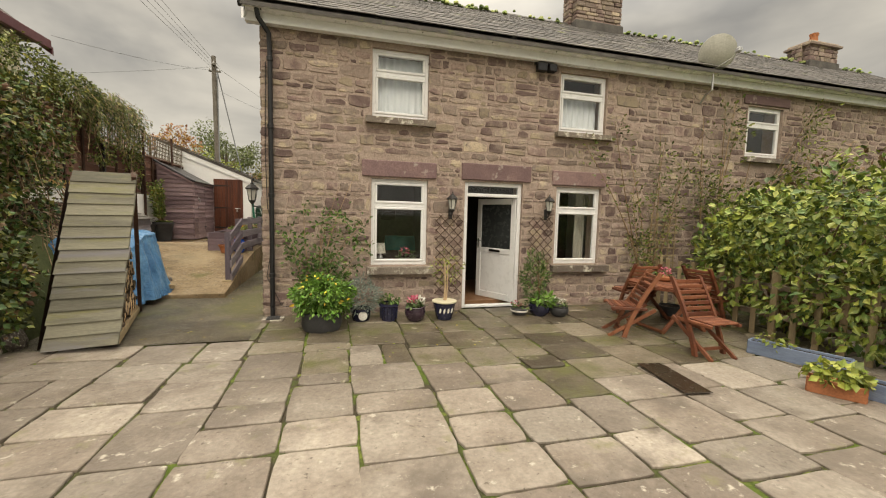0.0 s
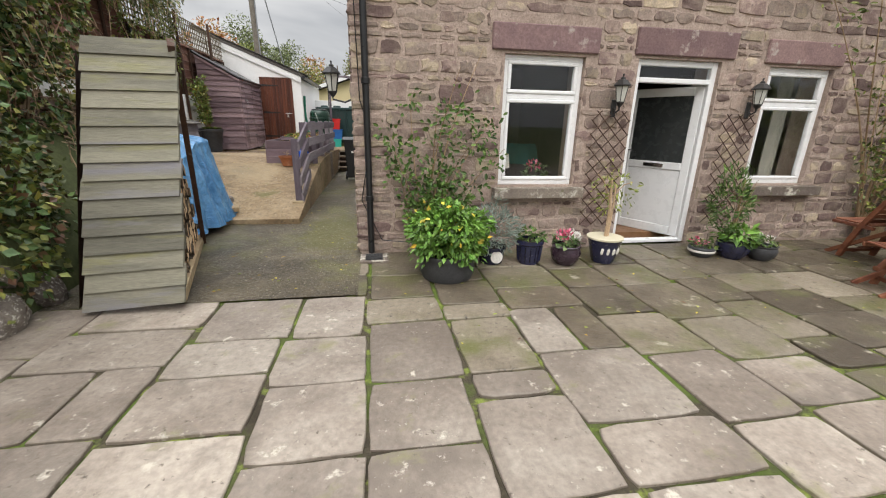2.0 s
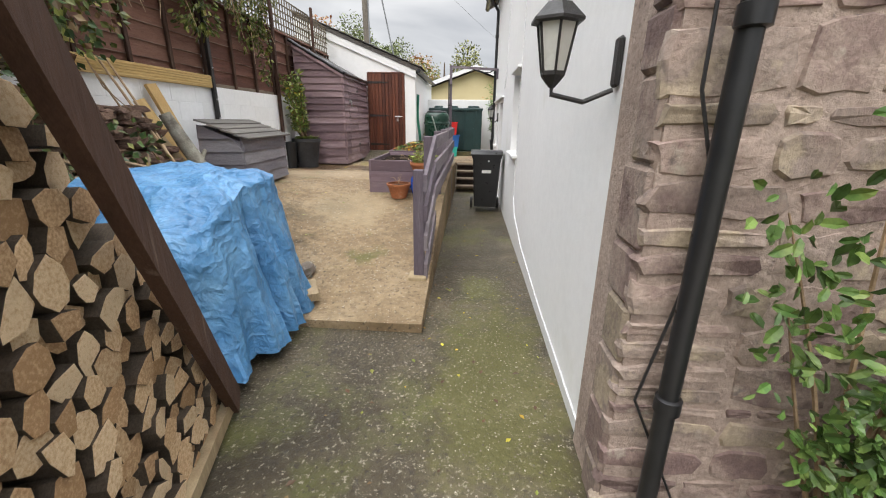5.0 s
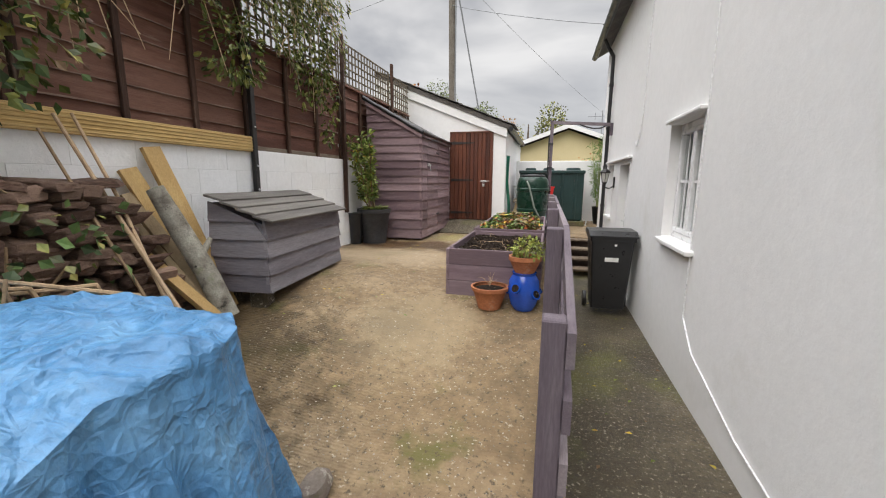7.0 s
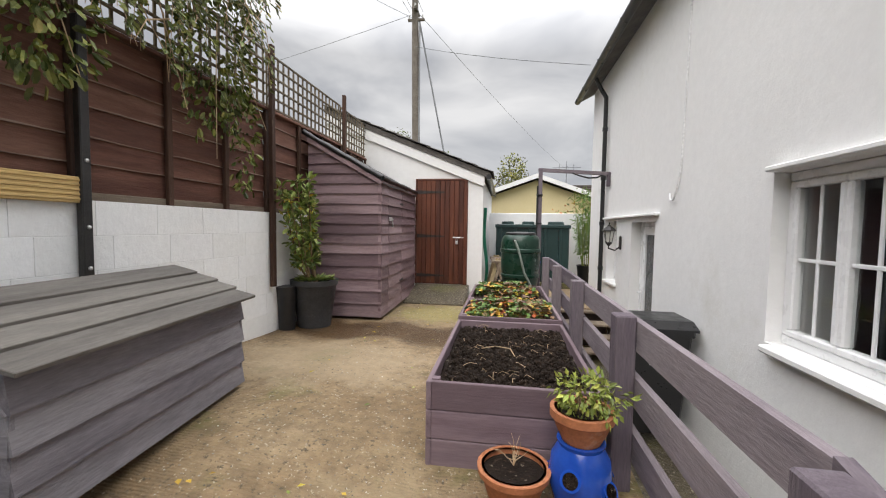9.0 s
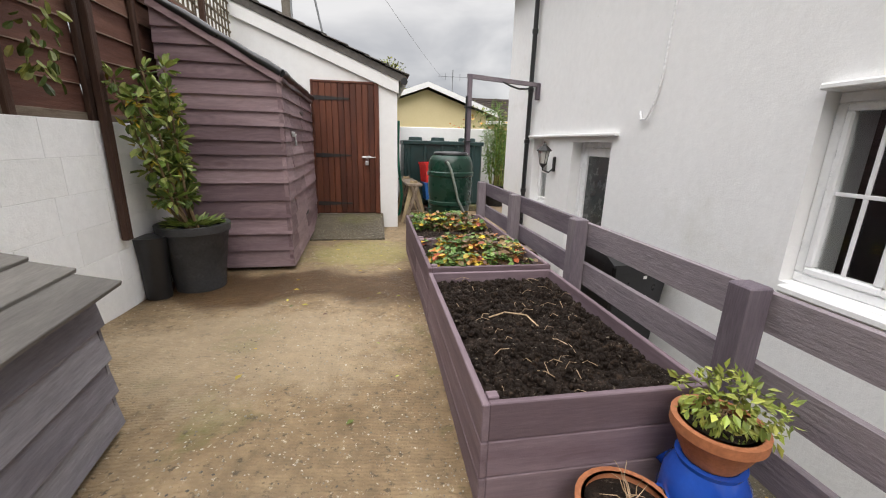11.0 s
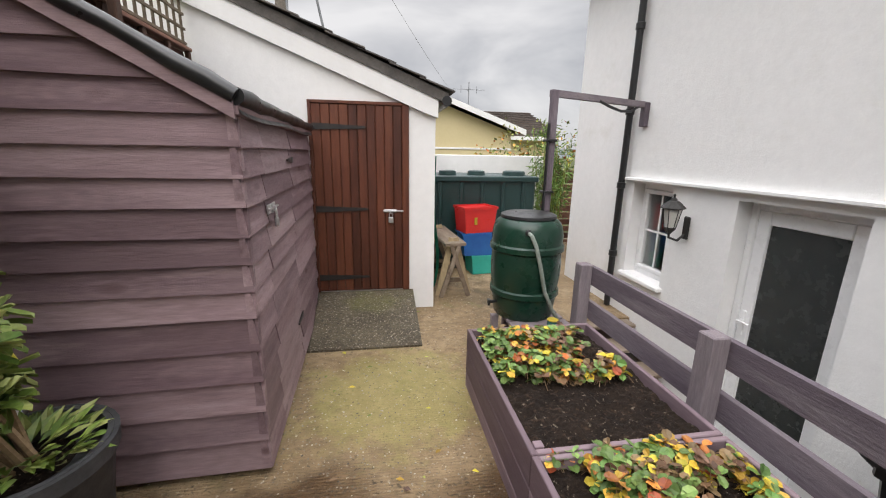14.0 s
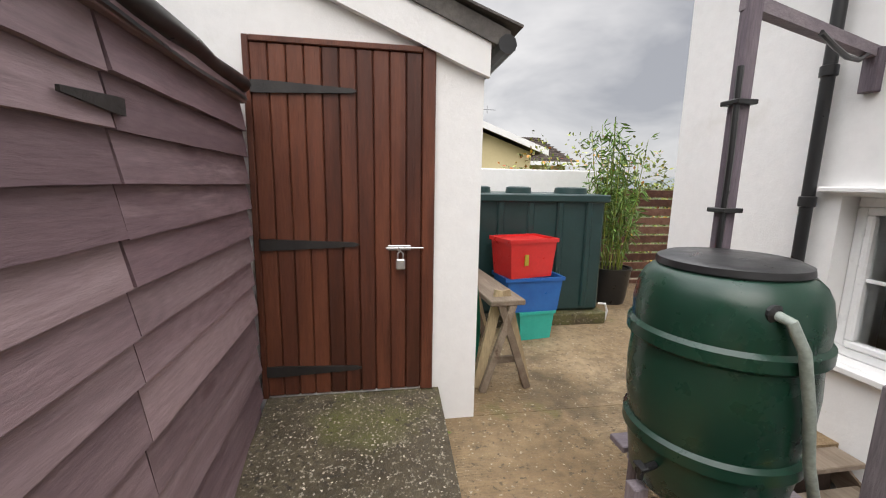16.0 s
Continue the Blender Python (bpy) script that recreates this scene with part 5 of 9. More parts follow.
part("felt_roll", MB().tube(roll, [0.036 + 0.004 * math.sin(k * 1.1) for k in range(13)], 12), M_BLACK, shed, "bulging felt edge", smooth=True)
verge = [(0.04 - k * 0.104, -0.05, s_top(SX1 + 0.04 - k * 0.104) + 0.034 + 0.004 * math.sin(k * 2.1)) for k in range(11)]
part("felt_verge", MB().tube(verge, [0.034 + 0.004 * math.sin(k * 1.3) for k in range(11)], 12), M_BLACK, shed, "bulging felt edge", smooth=True)
for z in (0.4, 1.56):
    part("hinge", MB().prism([(0.94, z - 0.006), (1.12, z - 0.02), (1.15, z - 0.02), (1.15, z + 0.02), (1.12, z + 0.02), (0.94, z + 0.006)], 0.034, 0.042, 0), M_IRON, shed, "black strap hinge", fix=True)
lk = MB().box((0.03, 0.32, 1.295), (0.04, 0.49, 1.345), 0.003).tube([(0.043, 0.31, 1.32), (0.043, 0.53, 1.32)], 0.007, 8).box((0.03, 0.38, 1.297), (0.052, 0.4, 1.343), 0.003)
part("bolt", lk, M_STEEL, shed, "zinc sliding bolt")
part("padlock", MB().box((0.035, 0.46, 1.205), (0.055, 0.495, 1.258), 0.005).tube([(0.045, 0.467, 1.258), (0.045, 0.467, 1.3), (0.045, 0.477, 1.315), (0.045, 0.488, 1.3), (0.045, 0.488, 1.258)], 0.005, 6), M_STEEL, shed, "steel padlock")

# ---- storage box ----
bx = thing("storage_box", pose(-4.47, 10.08, 0.58, 0, 0, 6), "grey-painted lapped timber storage box with a sloping lid", "storage box")
BL, BWd = 1.4, 0.5
part("carcass", MB().prism([(-BWd, 0.2), (-0.02, 0.2), (-0.02, 0.76), (-BWd, 0.94)], 0.015, BL - 0.015, 1), M_BOX_X, bx, fix=True)
for i in range(4):
    z0, z1 = 0.2 + i * 0.147, 0.2 + (i + 1) * 0.147 + 0.016
    part("board", MB().add([(0.026, -0.012, z0), (0.026, BL + 0.012, z0), (0.0, BL + 0.012, z1), (0.0, -0.012, z1), (-0.02, -0.012, z0), (-0.02, BL + 0.012, z0), (-0.02, BL + 0.012, z1), (-0.02, -0.012, z1)],
         [(0, 1, 2, 3), (4, 7, 6, 5), (0, 4, 5, 1), (3, 2, 6, 7), (1, 5, 6, 2), (0, 3, 7, 4)]), M_BOX_Y, bx)
for yy, s in ((0.0, -1), (BL, 1)):
    for i in range(6):
        z0, z1 = 0.2 + i * 0.147, 0.2 + (i + 1) * 0.147 + 0.016
        e = lambda zz: max(-BWd, min(0.012, (0.76 - zz) / 0.38))
        if e(z0) > -BWd + 0.05:
            part("board", MB().add([(-BWd, yy + s * 0.02, z0), (e(z0), yy + s * 0.02, z0), (e(z1), yy + s * 0.002, z1), (-BWd, yy + s * 0.002, z1), (-BWd, yy - s * 0.01, z0), (e(z0), yy - s * 0.01, z0), (e(z1), yy - s * 0.01, z1), (-BWd, yy - s * 0.01, z1)],
                 [(0, 1, 2, 3), (4, 7, 6, 5), (0, 4, 5, 1), (3, 2, 6, 7), (1, 5, 6, 2), (0, 3, 7, 4)]), M_BOX_X, bx)
la = math.atan2(0.19, BWd)
for i in range(4):
    m = Matrix.Translation((0.06, 0, 0.762)) @ Matrix.Rotation(la, 4, "Y") @ Matrix.Translation((-(i + 1) * 0.152, 0, 0.016)) @ Matrix.Rotation(radians(-6.5), 4, "Y") @ Matrix.Rotation(radians(U(-0.4, 0.4)), 4, "Z")
    lo, hi = -0.05 + U(-0.012, 0.012), BL + 0.05 + U(-0.012, 0.012)
    part("lid_board", MB().box((0, lo, 0), (0.176, hi, 0.02), 0.003, m), M_LID, bx)
for x, y in ((-0.12, 0.1), (-0.12, BL - 0.1), (-0.42, 0.1), (-0.42, BL - 0.1)):
    part("foot", MB().box((x - 0.1, y - 0.07, -0.1), (x + 0.06, y + 0.07, 0.205), 0.02), M_PATH, bx, "dark stone block")

# ---- side fence with its rails ----
FX = -2.22
POSTS = (8.92, 9.77, 11.03, 12.29, 13.54, 14.78)
fence = thing("post_and_rail_fence", Matrix.Translation((FX, POSTS[0], yard_z(8.9))), "grey-purple painted post and rail fence along the yard", "fence")
fz = yard_z(8.9)


def rail_top(y, k):
    """Top of rail k, counted from above: level along the yard, falling with the ramp at the near end."""
    top = 1.45 - 0.275 * k
    if y < 9.85:
        top -= (9.85 - y) * 0.3
    return top


for i, y in enumerate(POSTS):
    top = rail_top(y, 0) + 0.02
    base = yard_z(y) - (0.0 if i == 0 else 0.02)
    part("post", MB().box((-0.05, y - POSTS[0] - 0.05, base - fz), (0.045, y - POSTS[0] + 0.05, top - fz), 0.006), M_RAIL_Z, fence)
for k in range(4):
    for a, b in ((8.86, 9.85), (9.85, 12.32), (12.324, 14.85)):
        if k == 3 and b > 9.9:
            continue
        za, zb = rail_top(a, k) - fz, rail_top(b, k) - fz
        x0, x1, y0, y1, hh = 0.046, 0.08, a - POSTS[0], b - POSTS[0], 0.145
        j = U(-0.006, 0.006)
        rail = MB().add([(x0, y0, za - hh), (x1, y0, za - hh), (x1, y1, zb - hh + j), (x0, y1, zb - hh + j), (x0, y0, za), (x1, y0, za), (x1, y1, zb + j), (x0, y1, zb + j)],
                        [(0, 3, 2, 1), (4, 5, 6, 7), (0, 1, 5, 4), (1, 2, 6, 5), (2, 3, 7, 6), (3, 0, 4, 7)])
        part("rail", rail, M_RAIL_Y, fence)
part("post_base", MB().box((-0.1, -0.1, -0.05), (0.07, 0.08, 0.02), 0.01), M_OLDWOOD, fence)

# ---- raised beds ----
bed = thing("raised_bed", Matrix.Translation((-3.2, 11.02, 0.6)), "mauve-painted raised timber beds with soil and strawberries", "raised bed")


def bed_box(y0, y1, top, name="board"):
    """Stacked boards on the four sides of a bed, in local metres."""
    w, z = 0.9, 0.0
    n = 3
    for i in range(n):
        a, b = i * top / n, (i + 1) * top / n - 0.004
        part(name, MB().box((0, y0, a), (0.028, y1, b), 0.004), M_BED_Y, bed)
        part(name, MB().box((0.028, y0 + 0.002, a), (w, y0 + 0.03, b), 0.004), M_BED_X, bed)
        part(name, MB().box((0.028, y1 - 0.03, a), (w, y1 - 0.002, b), 0.004), M_BED_X, bed)
        part(name, MB().box((w - 0.028, y0 + 0.03, a), (w, y1 - 0.03, b), 0.004), M_BED_Y, bed)
    part("corner_post", MB().box((0.028, y0 + 0.03, 0.02), (0.07, y0 + 0.07, top + 0.004), 0.003), M_BED_X, bed)


bed_box(0.0, 1.44, 0.47)
bed_box(1.45, 2.3, 0.5)
bed_box(2.305, 3.5, 0.5)
for y0, y1, top in ((0.03, 1.41, 0.4), (1.48, 2.27, 0.43), (2.335, 3.47, 0.43)):
    ph = U(0, 6)
    sm = MB().sheet(90, 130, lambda u, v: (0.028 + u * 0.845, y0 + v * (y1 - y0), top + 0.03 * noise.noise((u * 5 + ph, v * 7, 0)) + 0.016 * noise.noise((u * 16, v * 22, ph)) + 0.012 * noise.noise((u * 41, v * 60, ph))))
    part("soil", sm, M_SOIL, bed, "dark crumbly compost", smooth=True)

# ---- steps at the end of the side path ----
steps = thing("garden_steps", Matrix.Translation((-1.95, 14.75, 0.0)), "open grey timber steps up to the yard", "steps")
for i in range(4):
    z = 0.146 * (i + 1)
    part("tread", MB().box((-0.13, i * 0.24, z - 0.035), (0.78, i * 0.24 + 0.26, z), 0.005), M_GREYWOOD, steps)
part("stringer", MB().prism([(0.0, 0.0), (0.9, 0.56), (0.9, 0.4), (0.25, 0.0)], -0.16, -0.132, 0), M_GREYWOOD, steps, fix=True)
part("stringer", MB().prism([(0.0, 0.0), (0.9, 0.56), (0.9, 0.4), (0.25, 0.0)], 0.772, 0.79, 0), M_GREYWOOD, steps, fix=True)
# Added dark sheet: the shade seen between the open treads, as a colour.
part("riser_shadow_board", MB().box((-0.15, 0.86, 0.0), (0.78, 0.87, 0.58)), M_DARK, steps)

# ---- wheelie bin ----
wb = thing("wheelie_bin", Matrix.Translation((-1.47, 12.85, 0.0)), "black plastic wheelie bin beside the white wall", "wheelie bin")
body = []
for w, d, z in ((0.2, 0.22, 0.1), (0.235, 0.26, 0.75), (0.25, 0.28, 0.98), (0.265, 0.3, 0.98), (0.265, 0.3, 1.03)):
    body.append([(-w + 0.02, -d, z), (w - 0.02, -d, z), (w, -d + 0.02, z), (w, d - 0.02, z), (w - 0.02, d, z), (-w + 0.02, d, z), (-w, d - 0.02, z), (-w, -d + 0.02, z)])
bm_ = MB().add([p for r_ in body for p in r_], [(i * 8 + k, i * 8 + (k + 1) % 8, (i + 1) * 8 + (k + 1) % 8, (i + 1) * 8 + k) for i in range(4) for k in range(8)] + [tuple(reversed(range(8))), tuple(range(32, 40))])
part("body", bm_, M_BLACK, wb)
part("lid", MB().prism([(-0.32, 1.03), (0.31, 1.03), (0.31, 1.06), (0.2, 1.1), (-0.2, 1.1), (-0.32, 1.05)], -0.28, 0.28, 0), M_BLACK, wb, fix=True)
part("handle", MB().tube([(-0.22, 0.3, 1.0), (-0.22, 0.36, 1.02), (0.22, 0.36, 1.02), (0.22, 0.3, 1.0)], 0.016, 8), M_BLACK, wb)
for s in (-1, 1):
    wh = part("wheel", MB().lathe([(0.1, -0.025), (0.105, -0.015), (0.105, 0.015), (0.1, 0.025)], 20, Matrix.Translation((s * 0.25, 0.2, 0.105)) @ Matrix.Rotation(radians(90), 4, "Y")), M_BLACK, wb, smooth=True)
part("label", MB().box((-0.08, -0.262, 0.72), (0.08, -0.25, 0.86)), M_PAPER, wb, "worn white paper label")
part("label", MB().box((0.02, -0.277, 0.92), (0.05, -0.268, 0.97)), M_PAPER, wb)


# ---- lanterns ----
def lantern(m, label, arm=0.2, big=1.0, plate=0.0):
    """A coach lantern on a scrolled arm; local -y points away from the wall."""
    t = thing("wall_lantern", m, label, "wall lantern", "coach lanterns on the cottage walls")
    part("back_plate", MB().box((-0.035, -0.025, -0.12 + plate), (0.035, 0.0, 0.08 + plate), 0.012), M_IRON, t)
    part("arm", MB().tube([(0, -0.02, -0.02), (0, -arm * 0.5, -0.07), (0, -arm, -0.04), (0, -arm, 0.02)], 0.011, 8), M_IRON, t)
    c = Matrix.Translation((0, -arm, 0.02)) @ Matrix.Scale(big, 4)
    part("glazing", MB().lathe([(0.045, 0.03), (0.075, 0.2)], 6, c), M_LAMPGL, t, "milky bevelled glass")
    for k in range(6):
        a = math.pi * k / 3
        part("cage_bar", MB().tube([(0.047 * math.cos(a), 0.047 * math.sin(a), 0.025), (0.077 * math.cos(a), 0.077 * math.sin(a), 0.2)], 0.005, 4, True, c), M_IRON, t)
    part("hood", MB().lathe([(0.085, 0.195), (0.105, 0.2), (0.105, 0.21), (0.05, 0.265), (0.03, 0.27), (0.025, 0.29), (0.008, 0.3), (0.012, 0.325), (0.0, 0.335)], 6, c), M_IRON, t)
    part("cup", MB().lathe([(0.012, -0.03), (0.03, -0.01), (0.05, 0.015), (0.05, 0.03)], 6, c), M_IRON, t)
    return t


lantern(Matrix.Translation((1.88, WY - 0.03, 1.7)), "black coach lantern on the stone wall", 0.13)
lantern(Matrix.Translation((3.74, WY - 0.03, 1.72)), "black coach lantern on the stone wall", 0.13)
LANT_Y = 7.3
west = Matrix.Rotation(radians(-90), 4, "Z")
lantern(Matrix.Translation((GX, LANT_Y, 1.76)) @ west, "black coach lantern on the white gable", 0.28, 1.1, 0.11)
lantern(Matrix.Translation((GX, 15.03, 1.65)) @ west, "black coach lantern beside the side door", 0.17, 0.95, 0.06)

# ---- cables, hooks and drain on the walls ----
cb = part("wall_cable", MB().tube([(GX - 0.006, 13.05, 4.5), (GX - 0.006, 13.08, 3.4), (GX - 0.006, 13.12, 2.5), (GX - 0.02, 13.16, 2.29), (GX - 0.03, 13.22, 2.18), (GX - 0.03, 13.29, 2.18), (GX - 0.02, 13.33, 2.25)], 0.011, 6), M_WCABLE)
tagged(cb, "hanging white cable hooked on the white wall", "cable")
cb = part("wall_cable", MB().tube([(GX - 0.005, 10.86, 4.5), (GX - 0.005, 10.85, 2.36), (GX - 0.012, 10.86, 1.2), (GX - 0.008, 10.87, 0.62), (GX - 0.01, 10.6, 0.42), (GX - 0.012, 9.8, 0.24), (GX - 0.012, 8.5, 0.13), (GX - 0.012, 7.1, 0.08)], 0.007, 6), M_WCABLE)
tagged(cb, "thin white cable clipped along the gable foot", "cable")
cb = part("wall_cable", MB().tube([(-1.1, WY - 0.04, 3.9), (-1.12, WY - 0.035, 2.6), (-1.1, WY - 0.04, 1.7), (-1.0, WY - 0.06, 1.35), (-1.05, WY - 0.05, 1.0), (-1.12, WY - 0.04, 0.6), (-0.9, WY - 0.05, 0.12), (-0.4, WY - 0.05, 0.06)], 0.006, 6), M_BLACK)
tagged(cb, "loose black cable on the stone corner", "cable")
dr = thing("drain_gully", Matrix.Translation((-1.0, 6.5, PATIO)), "black plastic drain grid under the downpipe", "drain")
part("surround", MB().box((-0.16, -0.13, -0.02), (0.16, 0.15, 0.025), 0.01), M_SILL, dr)
gr = MB()
for i in range(7):
    gr.box((-0.09, -0.09 + i * 0.028, 0.025), (0.09, -0.078 + i * 0.028, 0.04), 0.002)
gr.box((-0.1, -0.1, 0.022), (0.1, 0.1, 0.028))
part("grid", gr, M_BLACK, dr)
# A dark wet puddle strip, made as a thin smooth plate on the flags.
dc = part("drain_cover", MB().box((3.3, 2.96, PATIO + 0.016), (3.6, 3.74, PATIO + 0.024), 0.003, Matrix.Translation((3.45, 3.3, 0)) @ Matrix.Rotation(radians(-8), 4, "Z") @ Matrix.Translation((-3.45, -3.3, 0))), M_PUDDLE)
tagged(dc, "dark wet puddle strip in the paving", "drain cover")

# ---- wall trellises beside the front door ----
for x0 in (1.62, 3.4):
    tr = thing("wall_trellis", Matrix.Translation((x0, WY - 0.045, 0.25)), "brown diamond trellis fixed beside the front door", "trellis", "trellises by the front door")
    for s in (-1, 1):
        for i in range(-5, 10):
            a, b = (0.0, i * 0.16), (0.5, i * 0.16 + 0.5)
            za, zb = max(a[1], 0), min(b[1], 1.4)
            if zb - za < 0.05:
                continue
            xa, xb = za - i * 0.16, zb - i * 0.16
            if s < 0:
                xa, xb = 0.5 - xa, 0.5 - xb
            part("lath", MB().tube([(xa, -0.004 * s, za), (xb, -0.004 * s, zb)], 0.007, 4), M_FENCE_Z, tr)


wt = thing("wall_trellis", Matrix.Translation((6.1, WY - 0.05, 0.55)), "weathered square timber trellis leaning on the stone wall", "trellis")
for i in range(5):
    part("lath", MB().box((i * 0.15, -0.012, 0), (i * 0.15 + 0.028, 0.0, 1.25), 0.003), M_OLDWOOD, wt)
for i in range(8):
    part("lath", MB().box((-0.03, -0.026, 0.05 + i * 0.155), (0.66, -0.013, 0.08 + i * 0.155), 0.003), M_OLDWOOD, wt)


# ---- pots ----
def pot(x, y, z, prof, mat, label, soil=True, name="plant_pot", rz=0, cat="plant pot"):
    t = thing(name, pose(x, y, z, 0, 0, rz), label, cat)
    inner = [(max(0.01, r - 0.02), h) for r, h in reversed(prof[len(prof) // 2:])]
    part("pot", MB().lathe(prof + inner + [(0.0, inner[-1][1])], 28), mat, t, smooth=True, fix=True)
    if soil:
        h = prof[-1][1] - 0.03
        r = prof[-1][0] - 0.006
        part("soil", MB().lathe([(0.0, h + 0.012), (r * 0.6, h + 0.01), (r, h)][::-1], 20), M_SOIL, t)
    return t


def rimmed(r, h, taper=0.75, lip=0.02):
    return [(r * taper, 0), (r * (taper + 0.1), h * 0.3), (r - lip, h * 0.82), (r, h * 0.84), (r, h), (r - 0.012, h)]


P = PATIO + 0.002
t = pot(-0.25, 5.9, P, rimmed(0.3, 0.27, 0.85), M_DKGREY, "low black tub with a bushy bright green plant")
mb = MB()
crown(mb, (0, 0, 0.49), (0.4, 0.38, 0.27), 2600, 0.062, 0.55, 0.35, 0.4, True)
for _ in range(60):
    a = U(0, 6.28)
    mb.leaf((0.36 * math.cos(a), 0.34 * math.sin(a), U(0.2, 0.4)), (math.cos(a), math.sin(a), -0.8), (math.cos(a), math.sin(a), 0.6), U(0.06, 0.09))
part("foliage", mb, M_BRIGHT, t, "bright green leaves")
mb = MB()
crown(mb, (0, 0, 0.5), (0.45, 0.43, 0.3), 70, 0.07, 0.6)
part("yellow_leaves", mb, M_YELLOW, t, "yellowing leaves")
part("stem_tangle", stems(MB(), (0, 0, 0.22), 16, 0.3, 0.4, 0.006), M_TWIG, t)
t = pot(0.33, 6.27, P, rimmed(0.17, 0.2), M_NAVY, "dark glazed pot with a silver-grey lavender bush")
part("foliage", crown(MB(), (0.0, -0.02, 0.4), (0.3, 0.22, 0.27), 1100, 0.07, 0.2, -0.1), M_GREYL, t, "silver-grey needle leaves")
part("white_ring", MB().lathe([(0.05, 0), (0.07, 0.004), (0.05, 0.006)], 18, Matrix.Translation((0.02, -0.152, 0.1)) @ Matrix.Rotation(radians(84), 4, "X")), M_WPET, t, "white painted ring")
t = pot(0.76, 6.2, P, [(0.11, 0), (0.13, 0.1), (0.14, 0.22), (0.16, 0.24), (0.16, 0.28), (0.15, 0.28)], M_NAVY, "ribbed navy glazed pot with small green plants")
part("foliage", crown(MB(), (0, 0, 0.32), (0.15, 0.15, 0.07), 150, 0.06, 0.5), M_ROSE, t)
for k in range(14):
    a = 2 * math.pi * k / 14
    part("rib", MB().tube([(0.125 * math.cos(a), 0.125 * math.sin(a), 0.03), (0.142 * math.cos(a), 0.142 * math.sin(a), 0.21)], 0.009, 5), M_NAVY, t)
t = pot(1.17, 6.12, P, [(0.1, 0), (0.15, 0.06), (0.17, 0.14), (0.155, 0.2), (0.165, 0.22), (0.155, 0.23)], M_PLUM, "round plum glazed pot with pink cyclamen")
part("foliage", crown(MB(), (0, 0, 0.26), (0.15, 0.15, 0.06), 120, 0.05, 0.9), M_IVY, t)
part("flowers", crown(MB(), (-0.03, 0, 0.33), (0.1, 0.1, 0.06), 60, 0.04, 0.7, -0.8), M_PINK, t, "pink cyclamen flowers")
part("flowers", crown(MB(), (0.09, 0.02, 0.31), (0.07, 0.08, 0.05), 50, 0.04, 0.8, -0.8), M_WPET, t, "white flowers")
t = pot(1.66, 6.15, P, [(0.12, 0), (0.14, 0.06), (0.175, 0.22), (0.19, 0.27), (0.2, 0.29), (0.185, 0.3)], M_NAVY, "navy glazed pot with a cream rim and a pale-stemmed shrub")
part("rim", MB().lathe([(0.188, 0.275), (0.204, 0.285), (0.204, 0.302), (0.18, 0.304)], 28), M_CREAM, t, "cream rim", smooth=True)
part("stem_tangle", MB().tube([(0, 0, 0.25), (0.01, 0, 0.6), (-0.01, 0.02, 0.95)], [0.02, 0.018, 0.012], 8).tube([(0.03, 0, 0.25), (0.05, 0.01, 0.6), (0.04, 0.0, 0.9)], 0.009, 6).tube([(0, 0, 0.7), (-0.12, 0, 0.95), (-0.2, 0, 1.02)], 0.006, 5).tube([(0, 0, 0.75), (0.14, 0, 0.9), (0.22, -0.03, 0.93)], 0.006, 5), M_PALESTEM, t)
part("foliage", crown(MB(), (0.02, 0, 0.85), (0.27, 0.16, 0.28), 150, 0.06, 0.4), M_YGREEN, t, "sparse yellow-green leaves")
for k in range(4):
    a = -2.2 + 0.4 * k
    part("white_motif", MB().lathe([(0.0, -0.045), (0.014, -0.03), (0.016, 0.02), (0.0, 0.05)], 8, Matrix.Translation((0.166 * math.cos(a), 0.166 * math.sin(a), 0.16)) @ Matrix.Rotation(radians(9), 4, "Y")), M_WPET, t, "white painted leaf motif")
t = pot(3.03, 6.2, P, [(0.1, 0), (0.14, 0.05), (0.15, 0.11), (0.14, 0.12)], M_DKGREY, "low striped bowl with small pink plants")
part("foliage", crown(MB(), (0, 0, 0.15), (0.13, 0.13, 0.05), 90, 0.05), M_ROSE, t)
part("flowers", crown(MB(), (-0.03, 0, 0.19), (0.09, 0.09, 0.04), 30, 0.035), M_PINK, t)
part("band", MB().lathe([(0.143, 0.06), (0.15, 0.065), (0.153, 0.085), (0.15, 0.09)], 26), M_WPET, t, "pale painted band")
t = pot(3.36, 6.1, P, [(0.11, 0), (0.17, 0.07), (0.19, 0.15), (0.17, 0.2), (0.18, 0.22), (0.17, 0.22)], M_NAVY, "round dark blue pot with a tall feathery shrub")
part("foliage", crown(MB(), (-0.05, 0.12, 0.62), (0.25, 0.2, 0.45), 650, 0.08, 0.3, -0.2), M_ROSE, t, "feathery green leaves")
part("foliage", crown(MB(), (0.05, -0.03, 0.28), (0.2, 0.18, 0.1), 260, 0.09, 0.5), M_BRIGHT, t)
part("stem_tangle", stems(MB(), (0, 0.05, 0.2), 10, 0.18, 0.75, 0.006), M_TWIG, t)
t = pot(3.68, 6.0, P, [(0.1, 0), (0.15, 0.06), (0.165, 0.12), (0.15, 0.16), (0.16, 0.18), (0.15, 0.18)], M_DKGREY, "round black glazed pot with white heather")
part("foliage", crown(MB(), (0, 0, 0.22), (0.14, 0.14, 0.06), 160, 0.04, 0.4), M_ROSE, t)
part("flowers", crown(MB(), (0, 0, 0.26), (0.12, 0.12, 0.04), 60, 0.03, 0.6, -0.5), M_WPET, t)

# ---- climbers on the front wall ----


